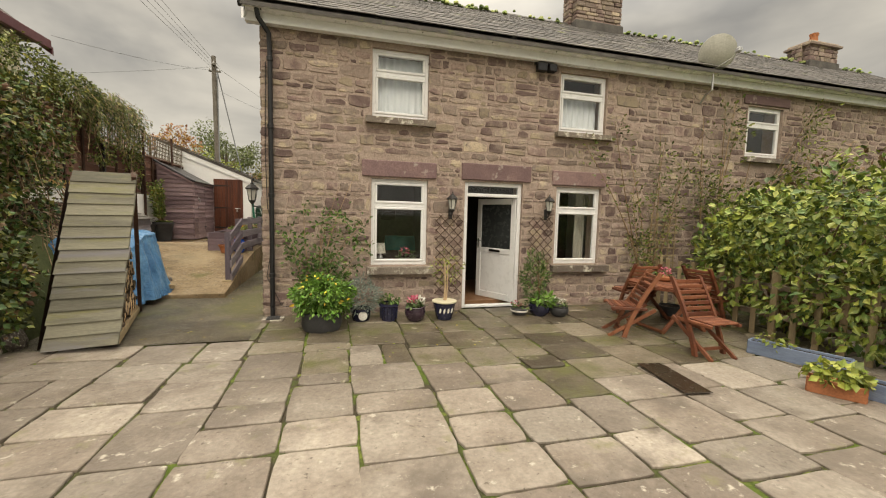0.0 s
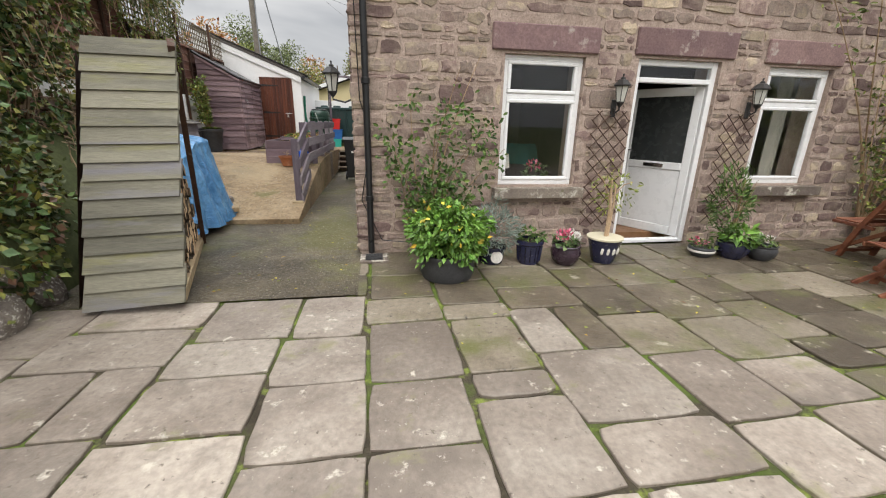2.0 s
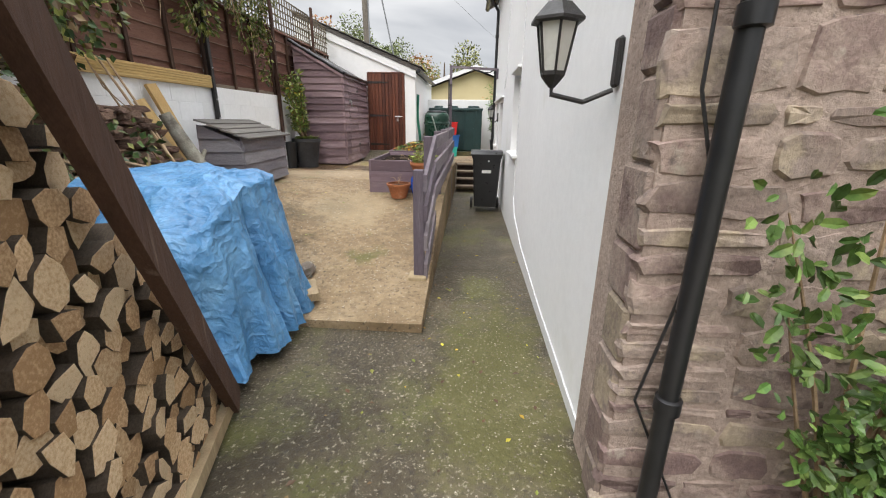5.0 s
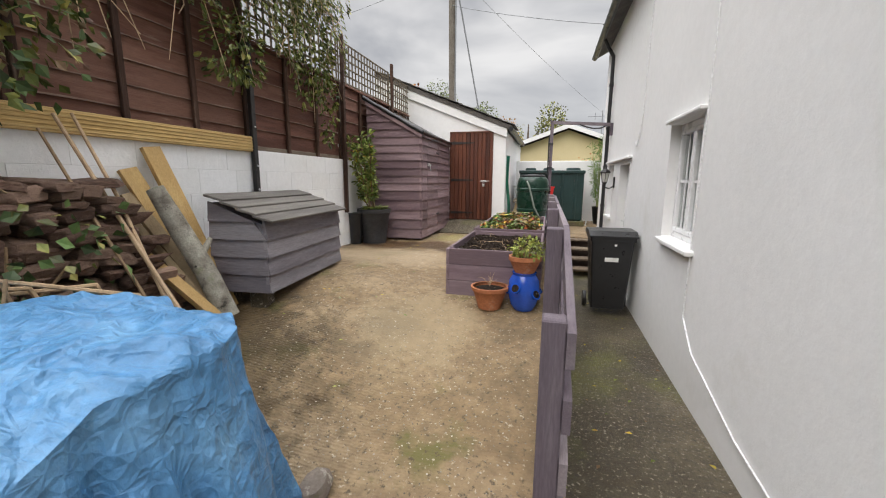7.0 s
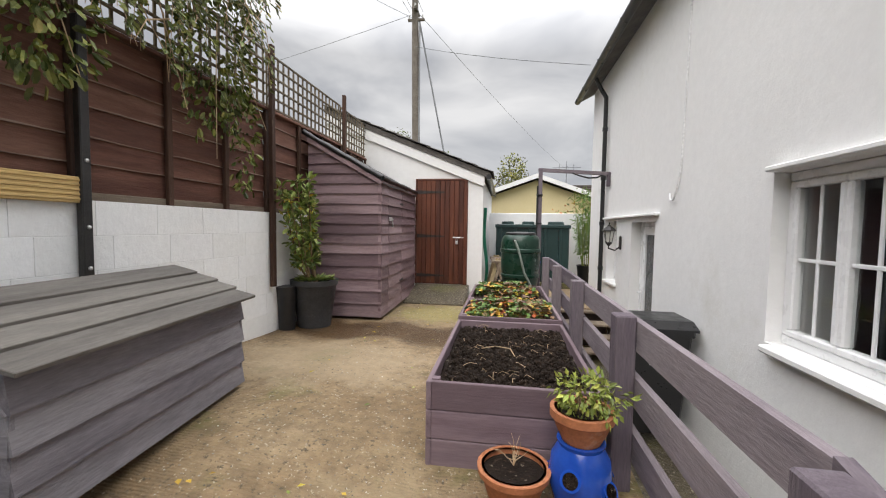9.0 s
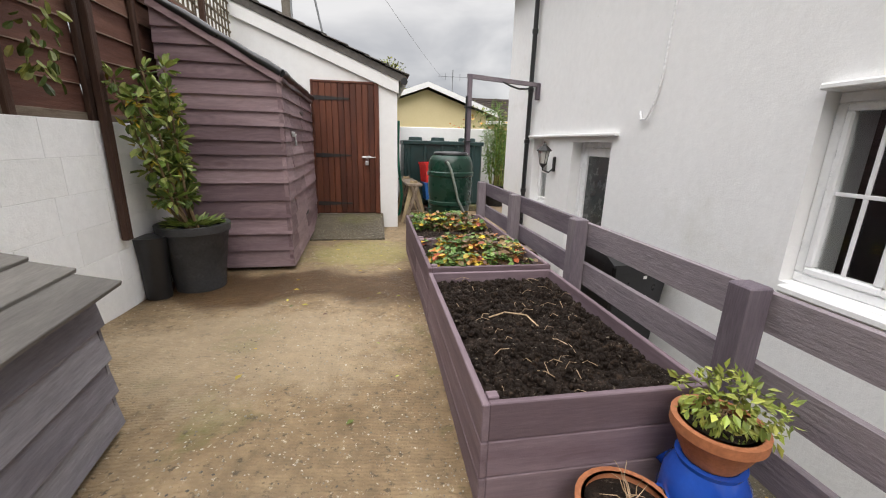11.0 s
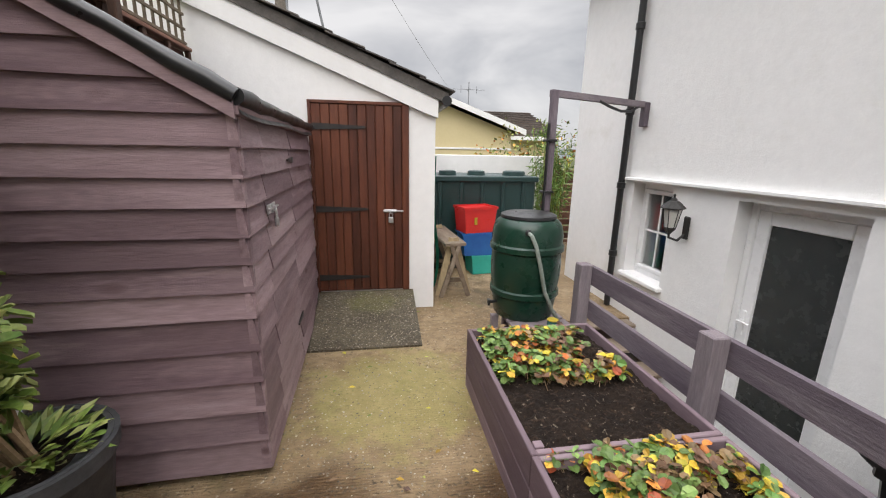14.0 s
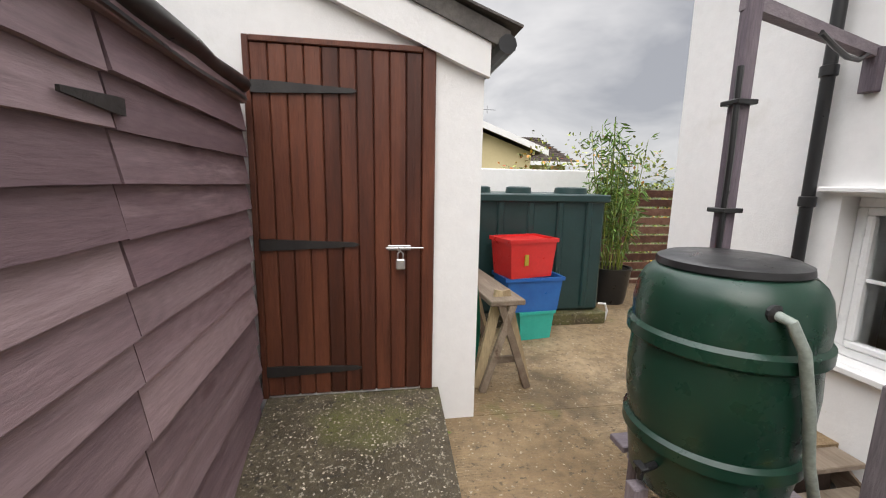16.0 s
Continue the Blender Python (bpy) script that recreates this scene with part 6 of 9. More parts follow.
def climber(name, x, z0, tips, n, size, mat, label, r=0.014, lift=0.1):
    """Woody stems on the wall with sprays of leaves along them."""
    t = thing(name, Matrix.Translation((x, WY - 0.06, z0)), label, "climbing plant")
    st, lf = MB(), MB()
    for tx, tz in tips:
        k = U(-0.15, 0.15)
        pts = [Vector((tx * s ** 1.2 + k * math.sin(3 * s), -0.03 - 0.05 * math.sin(3 * s), tz * s)) for s in (i / 7 for i in range(8))]
        st.tube(pts, [r * (1 - 0.75 * i / 7) for i in range(8)], 5)
        knots = [0.22 + 0.78 * rng.random() for _ in range(5)]
        for i in range(n):
            s = max(0.1, min(0.999, rng.choice(knots) + rng.gauss(0, 0.045)))
            p = pts[min(6, int(s * 7))].lerp(pts[min(7, int(s * 7) + 1)], s * 7 % 1)
            off = Vector((U(-1, 1), -abs(U(0.1, 0.8)), U(-0.8, 0.8))) * lift * (0.6 + 0.8 * rng.random())
            lf.leaflet(p + off, off + ball(0.15), Vector((0, -1, 0.4)) + ball(0.6), size * U(0.45, 1.05), 0.62)
    part("stem_tangle", st, M_TWIG, t, kind="stuff")
    part("foliage", lf, mat, t)
    return t


climber("climbing_rose", -0.35, 0.0, [(-0.35, 1.0), (-0.2, 1.75), (0.1, 1.7), (0.35, 2.05), (0.6, 2.25), (0.75, 1.55), (-0.45, 1.35), (0.5, 1.25), (0.9, 1.2), (0.2, 1.1), (0.55, 0.8)], 105, 0.078, M_ROSE, "leggy green climbing rose on the stone wall", 0.013, 0.13)
climber("climbing_rose", 6.0, 0.0, [(0.3, 3.3), (-0.6, 3.0), (-0.9, 3.5), (0.7, 2.6), (-0.4, 2.3), (-0.75, 1.9), (0.1, 3.6), (1.2, 3.5), (-1.6, 3.1)], 85, 0.085, M_CREEP, "sparse climbing rose beside the terrace join", 0.016, 0.22)
climber("climbing_creeper", 7.5, 0.0, [(0.2, 4.1), (-0.3, 3.8), (0.6, 3.6), (1.0, 3.0), (-0.2, 2.8), (0.5, 4.2), (2.2, 3.3), (2.6, 4.0), (2.9, 3.2), (2.3, 2.8)], 190, 0.1, M_CREEP, "tangled creeper over the neighbouring stone front", 0.02, 0.3)
climber("climbing_creeper", 8.2, 0.0, [(2.0, 4.0), (1.8, 3.4), (2.4, 3.0), (3.2, 2.8), (3.8, 2.6), (1.0, 2.6), (0.2, 2.4)], 330, 0.1, M_YGREEN, "yellowing creeper over the neighbouring stone front", 0.02, 0.35)


# ---- garden table and chairs ----
def teak(mb, name, parent, label=""):
    return part(name, mb, M_TEAK, parent, label)


table = thing("garden_table", Matrix.Translation((5.05, 5.1, PATIO)), "round slatted orange-brown teak garden table", "garden table")
for i in range(11):
    x = -0.52 + i * 0.095
    half = math.sqrt(max(0.0, 0.56 ** 2 - (x + 0.045) ** 2))
    teak(MB().box((x, -half, 0.69), (x + 0.088, half, 0.715), 0.004), "slat", table)
teak(MB().lathe([(0.53, 0.655), (0.57, 0.655), (0.57, 0.69), (0.53, 0.69), (0.53, 0.655)], 28), "apron", table)
for s in (-1, 1):
    for q in (-1, 1):
        teak(MB().box((-0.025, -0.03, 0), (0.025, 0.03, 1.0), 0.006, Matrix.Translation((s * 0.4, q * 0.35, 0)) @ Matrix.Rotation(radians(-s * 44), 4, "Y") @ Matrix.Scale(0.92, 4)), "leg", table)
    teak(MB().box((s * 0.4 - 0.02, -0.38, 0.02), (s * 0.4 + 0.02, 0.38, 0.06), 0.005), "stretcher", table)


def chair(m):
    """A folding slatted chair; it faces +y."""
    c = thing("garden_chair", m, "folding slatted orange-brown teak garden chair", "garden chair", "chairs round the garden table")
    for s in (-1, 1):
        back = [(s * 0.23, -0.02 - 0.28 * (k / 8) ** 1.6 + 0.16 * (1 - k / 8), 0.95 * k / 8) for k in range(9)]
        mb = MB()
        for p in back:
            mb.v += [(p[0] - 0.018, p[1] - 0.03, p[2]), (p[0] + 0.018, p[1] - 0.03, p[2]), (p[0] + 0.018, p[1] + 0.03, p[2]), (p[0] - 0.018, p[1] + 0.03, p[2])]
        mb.f += [(0, 3, 2, 1), (32, 33, 34, 35)] + [(i * 4 + k, i * 4 + (k + 1) % 4, i * 4 + 4 + (k + 1) % 4, i * 4 + 4 + k) for i in range(8) for k in range(4)]
        teak(mb, "back_leg", c)
        teak(MB().box((s * 0.19 - 0.015, -0.33, -0.025), (s * 0.19 + 0.015, 0.42, 0.025), 0.005, Matrix.Translation((0, 0.0, 0.23)) @ Matrix.Rotation(radians(-34), 4, "X")), "front_leg", c)
        teak(MB().box((s * 0.23 - 0.018, -0.15, 0.4), (s * 0.23 + 0.018, 0.34, 0.44), 0.005), "seat_rail", c)
    for i in range(8):
        y = -0.1 + i * 0.056
        teak(MB().box((-0.21, y, 0.44), (0.21, y + 0.045, 0.458), 0.004), "seat_slat", c)
    for i in range(7):
        k = 0.52 + i * 0.068
        y = -0.02 - 0.28 * k ** 1.6 + 0.16 * (1 - k)
        teak(MB().box((-0.215, y - 0.008, 0.95 * k - 0.024), (0.215, y + 0.012, 0.95 * k + 0.024), 0.004), "back_slat", c)
    teak(MB().box((-0.22, 0.12, 0.06), (0.22, 0.15, 0.1), 0.004), "stretcher", c)
    return c


ch = chair(pose(4.56, 4.02, PATIO, 0, 0, 181))
copy_thing(ch, pose(4.2, 4.88, PATIO, 0, 0, 66))
copy_thing(ch, pose(5.1, 5.85, PATIO, 0, 0, -6))
copy_thing(ch, pose(5.9, 5.15, PATIO, 0, 0, -84))
t = pot(5.1, 5.25, PATIO + 0.716, [(0.1, 0), (0.15, 0.03), (0.16, 0.07), (0.15, 0.07)], M_TERRA, "terracotta bowl with pink flowers on the table")
part("foliage", crown(MB(), (0, 0, 0.1), (0.14, 0.14, 0.05), 90, 0.05), M_ROSE, t)
part("flowers", crown(MB(), (0.03, 0, 0.16), (0.09, 0.08, 0.05), 60, 0.04), M_PINK, t, "bright pink flowers")
t = pot(5.6, 5.55, P, rimmed(0.2, 0.22), M_DKGREY, "black pot under the garden table")


# ---- troughs, low fence and shrubs on the far side of the patio ----
def trough(x, y, rz, length, mat, label, z=P, w=0.2, h=0.17):
    t = thing("planter_trough", pose(x, y, z, 0, 0, rz), label, "planter")
    part("front_board", MB().box((-w / 2, -length / 2, 0), (-w / 2 + 0.02, length / 2, h), 0.004), mat, t)
    part("back_board", MB().box((w / 2 - 0.02, -length / 2, 0), (w / 2, length / 2, h), 0.004), mat, t)
    for s in (-1, 1):
        part("end_board", MB().box((-w / 2 + 0.02, s * length / 2 - 0.01, 0), (w / 2 - 0.02, s * length / 2 + 0.01, h), 0.004), mat, t)
    part("soil", MB().box((-w / 2 + 0.02, -length / 2 + 0.01, 0.02), (w / 2 - 0.02, length / 2 - 0.01, h - 0.03)), M_SOIL, t)
    return t


t = trough(5.42, 3.45, 22, 0.95, M_PLANTERB, "blue-grey wooden trough planter by the low fence")
part("foliage", crown(MB(), (0, 0.25, 0.2), (0.12, 0.2, 0.08), 70, 0.07), M_YGREEN, t)
t = trough(5.12, 2.42, 12, 1.1, M_PLANTERB, "blue-grey wooden trough planter by the low fence")
t = trough(4.78, 2.68, 32, 0.42, M_TERRA, "orange terracotta trough with yellow-green leaves", w=0.17, h=0.15)
part("foliage", crown(MB(), (0, 0, 0.22), (0.14, 0.24, 0.1), 200, 0.085, 0.7), M_YGREEN, t, "pale yellow-green leaves")
lf = thing("picket_fence", Matrix.Translation((6.15, 2.0, PATIO)), "low weathered timber fence under the shrubs", "fence")
for i in range(17):
    part("picket", MB().box((-0.012, i * 0.28, 0), (0.012, i * 0.28 + 0.08, 0.95 + U(-0.02, 0.02)), 0.004), M_OLDWOOD, lf)
for z in (0.3, 0.72):
    part("rail", MB().box((0.014, -0.1, z), (0.05, 4.65, z + 0.08), 0.005), M_GREYWOOD, lf)
for y in (0.0, 2.3, 4.5):
    part("post", MB().box((0.05, y, -0.02), (0.13, y + 0.08, 1.0), 0.006), M_OLDWOOD, lf)


def shrub(name, x, y, blobs, n, size, mats, label, wide=0.6, z=-0.1, cat="shrub", trunk=True):
    """A shrub with branches and clumps of leaves: blobs are (dx, dy, z, rx, ry, rz)."""
    t = thing(name, Matrix.Translation((x, y, z)), label, cat)
    br = MB()
    for dx, dy, dz, rx, ry, rz in blobs:
        for _ in range(5):
            e = Vector((dx, dy, dz)) + ball(0.7 * min(rx, ry, rz))
            br.tube([(U(-0.1, 0.1), U(-0.1, 0.1), 0), (e.x * 0.5 + U(-0.1, 0.1), e.y * 0.5 + U(-0.1, 0.1), e.z * 0.55), e], [0.03, 0.018, 0.006], 5)
    part("stem_tangle", br, M_TWIG, t, kind="stuff")
    vol = sum((b[3] * b[4] * b[5]) ** 0.667 for b in blobs)
    for mat, share in mats:
        mb = MB()
        for b in blobs:
            crown(mb, b[:3], b[3:], int(n * share * (b[3] * b[4] * b[5]) ** 0.667 / vol), size, wide)
        part("foliage", mb, mat, t)
    return t


shrub("garden_shrub", 7.05, 4.6, [(-0.35, 0.9, 1.3, 0.4, 0.5, 0.6), (-0.5, 0.1, 1.6, 0.7, 0.7, 0.75), (-0.55, -0.9, 1.75, 0.7, 0.7, 0.8), (-0.6, -1.9, 1.6, 0.7, 0.8, 0.9), (-0.65, -0.5, 0.8, 0.55, 0.9, 0.6), (-0.65, -1.8, 0.7, 0.5, 0.8, 0.55), (0.3, 0, 1.8, 0.9, 1.6, 0.6), (-0.5, -2.9, 1.6, 0.7, 0.7, 0.9), (0.9, 1.2, 1.7, 0.8, 0.6, 0.6), (-0.85, 0.6, 0.9, 0.4, 0.6, 0.7), (-0.9, -1.3, 0.75, 0.35, 0.7, 0.7), (-0.95, -2.4, 0.8, 0.4, 0.6, 0.8)], 9500, 0.12,
      [(M_SHRUB, 0.46), (M_IVY, 0.1), (M_YGREEN, 0.34), (M_ROSE, 0.1)], "large variegated yellow-green shrub behind the low fence")
shrub("garden_shrub", 9.6, 4.8, [(0, 0.6, 2.2, 1.2, 1.1, 1.0), (1.2, 0.2, 1.9, 1.3, 1.2, 1.0), (0.2, -1.2, 1.6, 1.2, 1.2, 1.0)], 3600, 0.13, [(M_IVY, 0.4), (M_YGREEN, 0.35), (M_BROWNL, 0.25)], "mixed autumn shrubs before the neighbouring cottage")
shrub("garden_shrub", 7.6, 1.0, [(0, 0, 1.4, 0.9, 1.3, 1.3), (0.2, -2, 1.4, 0.9, 1.2, 1.3)], 2200, 0.13, [(M_SHRUB, 0.6), (M_YGREEN, 0.4)], "large variegated yellow-green shrub behind the low fence")

# ---- ivy bank beside the log store ----
bank2 = part("bank_slope", MB().sheet(10, 30, lambda u, v: (-3.7 - 1.9 * u + 0.12 * math.sin(11 * v), -6 + v * 13.7, -0.12 + 2.1 * u ** 0.55)), M_EARTH, smooth=True)
tagged(bank2, "dark earth bank under ivy and brambles", "bank", kind="structure")
shrub("ivy_hedge", -4.6, 6.6, [(0.35, -2.0, 0.9, 0.5, 1.0, 0.75), (0.3, -0.6, 0.9, 0.45, 0.8, 0.8), (0.1, -2.0, 1.9, 0.6, 1.0, 0.75), (-0.1, -0.6, 1.9, 0.6, 0.9, 0.8), (-0.3, -1.6, 2.8, 0.6, 1.1, 0.7), (-0.5, -0.2, 2.9, 0.6, 1.0, 0.7), (0.2, -3.6, 1.4, 0.6, 1.1, 1.2), (-0.2, -3.6, 2.6, 0.7, 1.1, 0.8), (-0.5, 0.9, 2.4, 0.4, 0.7, 0.8), (0.75, -1.3, 0.75, 0.35, 0.8, 0.7), (0.6, -2.6, 1.1, 0.4, 0.8, 0.9), (0.5, -1.4, 1.6, 0.4, 0.9, 0.7), (0.2, -1.4, 2.4, 0.45, 1.0, 0.7), (-0.2, 0.3, 3.0, 0.5, 1.1, 0.7), (-0.5, 1.8, 3.0, 0.4, 1.0, 0.9), (0.1, -0.9, 3.1, 0.5, 0.9, 0.6), (-0.3, 1.0, 1.8, 0.4, 0.8, 0.9), (0.1, -2.6, 3.0, 0.5, 1.0, 0.6)], 42000, 0.075,
      [(M_IVY, 0.3), (M_CREEP, 0.25), (M_IVYB, 0.25), (M_BROWNL, 0.2)], "overgrown ivy and bramble hedge on the bank", 0.8, cat="hedge")
shrub("ivy_hedge", -4.7, 0.6, [(0.3, 0, 1.4, 0.7, 1.6, 1.3), (-0.2, 1.6, 2.2, 0.8, 1.2, 1.1), (0.2, -2.6, 1.4, 0.8, 1.5, 1.3)], 3000, 0.1, [(M_IVY, 0.7), (M_IVYB, 0.3)], "overgrown ivy and bramble hedge on the bank", 0.8, cat="hedge")
tw = MB()
for _ in range(90):
    y, z = U(4.2, 8.4), U(0.6, 3.0)
    p0 = Vector((-4.2 - z * 0.3 + U(-0.1, 0.5), y, z))
    p1 = p0 + Vector((U(0, 0.25), U(-0.25, 0.25), -U(0.3, 1.1)))
    tw.tube([p0, p0.lerp(p1, 0.5) + ball(0.12), p1], [0.007, 0.006, 0.004], 4)
twigs = part("bramble_stems", tw, M_TWIG)
tagged(twigs, "hanging dry brown bramble stems on the hedge", "brambles", kind="stuff")
for x, y, z, r in ((-3.72, 5.15, 0.06, 0.2), (-3.78, 5.7, 0.05, 0.19), (-3.76, 4.6, 0.06, 0.2), (-3.88, 5.4, 0.3, 0.17), (-3.82, 4.0, 0.04, 0.18)):
    mb = MB().lathe([(0.0, -0.8), (0.6, -0.7), (0.95, -0.2), (0.9, 0.3), (0.55, 0.7), (0.0, 0.8)], 9)
    mb.v = [tuple(Vector(q) * (1 + 0.22 * noise.noise((q[0] * 2 + y * 3, q[1] * 2, q[2] * 2)))) for q in mb.v]
    rk = part("boulder", mb, M_SILL, at=pose(x, y, z, U(0, 40), U(0, 40), U(0, 360)) @ Matrix.Diagonal((r, r * 1.2, r * 0.8, 1)), smooth=True)
    tagged(rk, "grey mossy boulder at the foot of the bank", "boulder", "boulders below the bank")

# creeper over the fence
cr = thing("fence_creeper", Matrix.Translation((WX + 0.1, 10.3, 3.0)), "dense green creeper hanging over the brown fence", "climbing plant")
mb, mb2, st = MB(), MB(), MB()
for c, rad, n in (((0, -0.3, 0.95), (0.32, 0.9, 0.35), 1500), ((0.0, -1.9, 0.95), (0.4, 1.1, 0.45), 1900), ((0.0, -3.4, 0.6), (0.45, 1.0, 0.6), 1300), ((0.02, 1.75, 0.35), (0.2, 0.45, 0.7), 600), ((0.04, 2.1, -0.3), (0.1, 0.14, 0.55), 130), ((0.08, 0.4, -0.1), (0.2, 0.3, 0.35), 260)):
    crown(mb, c, rad, n, 0.06, 0.7, 0.5, 0.55, True)
    crown(mb2, c, (rad[0] * 1.1, rad[1] * 1.05, rad[2] * 1.1), n // 5, 0.065, 0.7, 0.6, 0.55, True)
for _ in range(170):
    y = U(-0.7, 2.0)
    p = Vector((U(0.0, 0.22), y, U(0.75, 1.3) - 0.12 * abs(y - 0.9)))
    q = p + Vector((U(0.0, 0.2), U(-0.35, 0.45), -U(0.15, 1.15) * (1 - 0.35 * abs(y - 0.8))))
    mid = p.lerp(q, 0.5) + Vector((U(0.03, 0.16), 0, 0)) + ball(0.06)
    st.tube([p, mid, q], [0.005, 0.004, 0.002], 4)
    for j in range(int(34 * (p - q).length) + 6):
        s = rng.random() ** 1.3
        c = p.lerp(mid, s * 2) if s < 0.5 else mid.lerp(q, s * 2 - 1)
        (mb2 if rng.random() < 0.3 else mb).leaflet(c + ball(0.09 * (1.15 - s)), Vector((U(0, 1), U(-0.7, 0.7), -0.8)), Vector((1, 0, 0.5)) + ball(0.6), U(0.04, 0.08), 0.66)
for _ in range(40):
    y = U(-3.0, 2.2)
    p0 = Vector((U(0, 0.2), y, U(0.2, 1.0)))
    p1 = p0 + Vector((U(0, 0.15), U(-0.4, 0.4), -U(0.3, 1.2)))
    st.tube([p0, p0.lerp(p1, 0.5) + ball(0.1), p1], [0.006, 0.005, 0.003], 4)
part("foliage", mb, M_CREEP, cr)
part("foliage", mb2, M_IVYB, cr, "yellowing leaves")
part("stem_tangle", st, M_PALESTEM, cr, "pale bare stems", kind="stuff")

# ---- log store ----
ls = thing("log_store", Matrix.Translation((-2.9, 5.4, PATIO)), "weathered green-grey boarded log store, leaning back", "log store")
A, B, C, D = Vector((-0.37, -0.03, 0.02)), Vector((0.39, -0.05, 0.08)), Vector((0.32, 0.7, 2.13)), Vector((-0.38, 0.7, 2.14))
nbd = 15
nrm = (B - A).cross(D - A).normalized()
for i in range(nbd):
    f0, f1 = i / nbd, min(1.0, (i + 1) / nbd + 0.012)
    j = Vector((U(-0.012, 0.012), 0, 0))
    p = [A.lerp(D, f0) + j, B.lerp(C, f0) + j, B.lerp(C, f1) + j, A.lerp(D, f1) + j]
    o0, o1 = nrm * 0.027, nrm * 0.007
    bd = MB().add([p[0] + o0, p[1] + o0, p[2] + o1, p[3] + o1, p[0] - nrm * 0.004, p[1] - nrm * 0.004, p[2] - nrm * 0.01, p[3] - nrm * 0.01],
                  [(0, 1, 2, 3), (4, 7, 6, 5), (0, 4, 5, 1), (3, 2, 6, 7), (1, 5, 6, 2), (0, 3, 7, 4)])
    part("board", bd, M_STORE, ls)


def beam(mb, a, b, w, d, up=(0, 0, 1)):
    """A squared timber from a to b."""
    a, b = Vector(a), Vector(b)
    x = (b - a).normalized()
    y = x.cross(Vector(up)).normalized()
    z = y.cross(x)
    vs = [q + y * sy * w / 2 + z * sz * d / 2 for q in (a, b) for sy, sz in ((-1, -1), (1, -1), (1, 1), (-1, 1))]
    return mb.add(vs, [(0, 1, 2, 3), (7, 6, 5, 4), (0, 4, 5, 1), (1, 5, 6, 2), (2, 6, 7, 3), (3, 7, 4, 0)])


part("post", beam(MB(), (0.29, 0.68, 2.12), (-0.2, 1.85, 0.08), 0.05, 0.14), M_FENCE_Z, ls, "dark brown leaning post")
part("post", beam(MB(), (-0.36, 0.72, 2.12), (-0.75, 1.75, 0.1), 0.05, 0.09), M_FENCE_Z, ls, "dark brown leaning post")
part("bottom_rail", beam(MB(), (0.33, 0.02, 0.1), (-0.22, 1.85, 0.1), 0.05, 0.08), M_OLDWOOD, ls)
part("back_board", MB().add([(-0.5, 0.1, 0), (-0.85, 1.8, 0), (-0.45, 0.72, 2.05)], [(0, 1, 2)]).add([(-0.47, 0.1, 0), (-0.82, 1.8, 0), (-0.42, 0.72, 2.05)], [(2, 1, 0)]), M_FENCE_Z, ls)


def log_mesh(k, length):
    """A split log lying along x, its cut end at x = 0."""
    n = rng.choice((5, 6, 7, 8))
    ring = [(U(0.75, 1.1) * math.cos(2 * math.pi * i / n + U(-0.15, 0.15)), U(0.75, 1.1) * math.sin(2 * math.pi * i / n + U(-0.15, 0.15))) for i in range(n)]
    if k % 2:
        ring = [(a, max(b, -0.25)) for a, b in ring]
    vs = [(0.0, a * 0.93, b * 0.93) for a, b in ring] + [(-0.03, a, b) for a, b in ring] + [(-length, a, b) for a, b in ring]
    fs = [tuple(range(n))] + [(i, i + n, (i + 1) % n + n, (i + 1) % n) for i in range(n)] + [(i + n, i + 2 * n, (i + 1) % n + 2 * n, (i + 1) % n + n) for i in range(n)]
    me = bpy.data.meshes.new("log")
    me.from_pydata(vs, [], fs)
    me.materials.append(M_LOGEND)
    me.materials.append(M_BARK)
    for i, pl in enumerate(me.polygons):
        pl.material_index = 0 if i <= n else 1
    return me


LOGS = [log_mesh(k, 4.5) for k in range(10)]
pile = thing("log_pile", Matrix.Translation((-2.85, 5.7, PATIO)), "stacked split firewood with pale cut ends", "log pile")
s_dir = Vector((-0.29, 0.957, 0)).normalized()
out = Vector((0.957, 0.29, 0)).normalized()
z = 0.1
while z < 1.98:
    s0 = z * 0.33 + 0.07
    s1 = 1.95 - z * 0.56
    s = s0 + U(0, 0.06)
    while s < s1:
        r = U(0.05, 0.08)
        if s + r > s1 + 0.03:
            break
        p = Vector((0.26, -0.27, 0)) + s_dir * (s + r * 0.9) + Vector((0, 0, z + U(-0.012, 0.012))) + out * U(-0.03, 0.03)
        ob = new("log", rng.choice(LOGS))
        ob.parent = pile
        ob.matrix_basis = Matrix.Translation(p) @ Matrix.Rotation(math.atan2(out.y, out.x) + U(-0.1, 0.1), 4, "Z") @ Matrix.Rotation(U(0, 6.28), 4, "X") @ Matrix.Diagonal((0.05 if z < 1.4 else 0.03, r * 1.12, r * U(0.9, 1.12), 1))
        s += 1.88 * r
    z += 0.088

# ---- tarpaulin ----
tp = thing("tarpaulin", Matrix.Translation((-3.98, 8.02, 0.05)), "crumpled blue tarpaulin draped over a log pile", "tarpaulin")


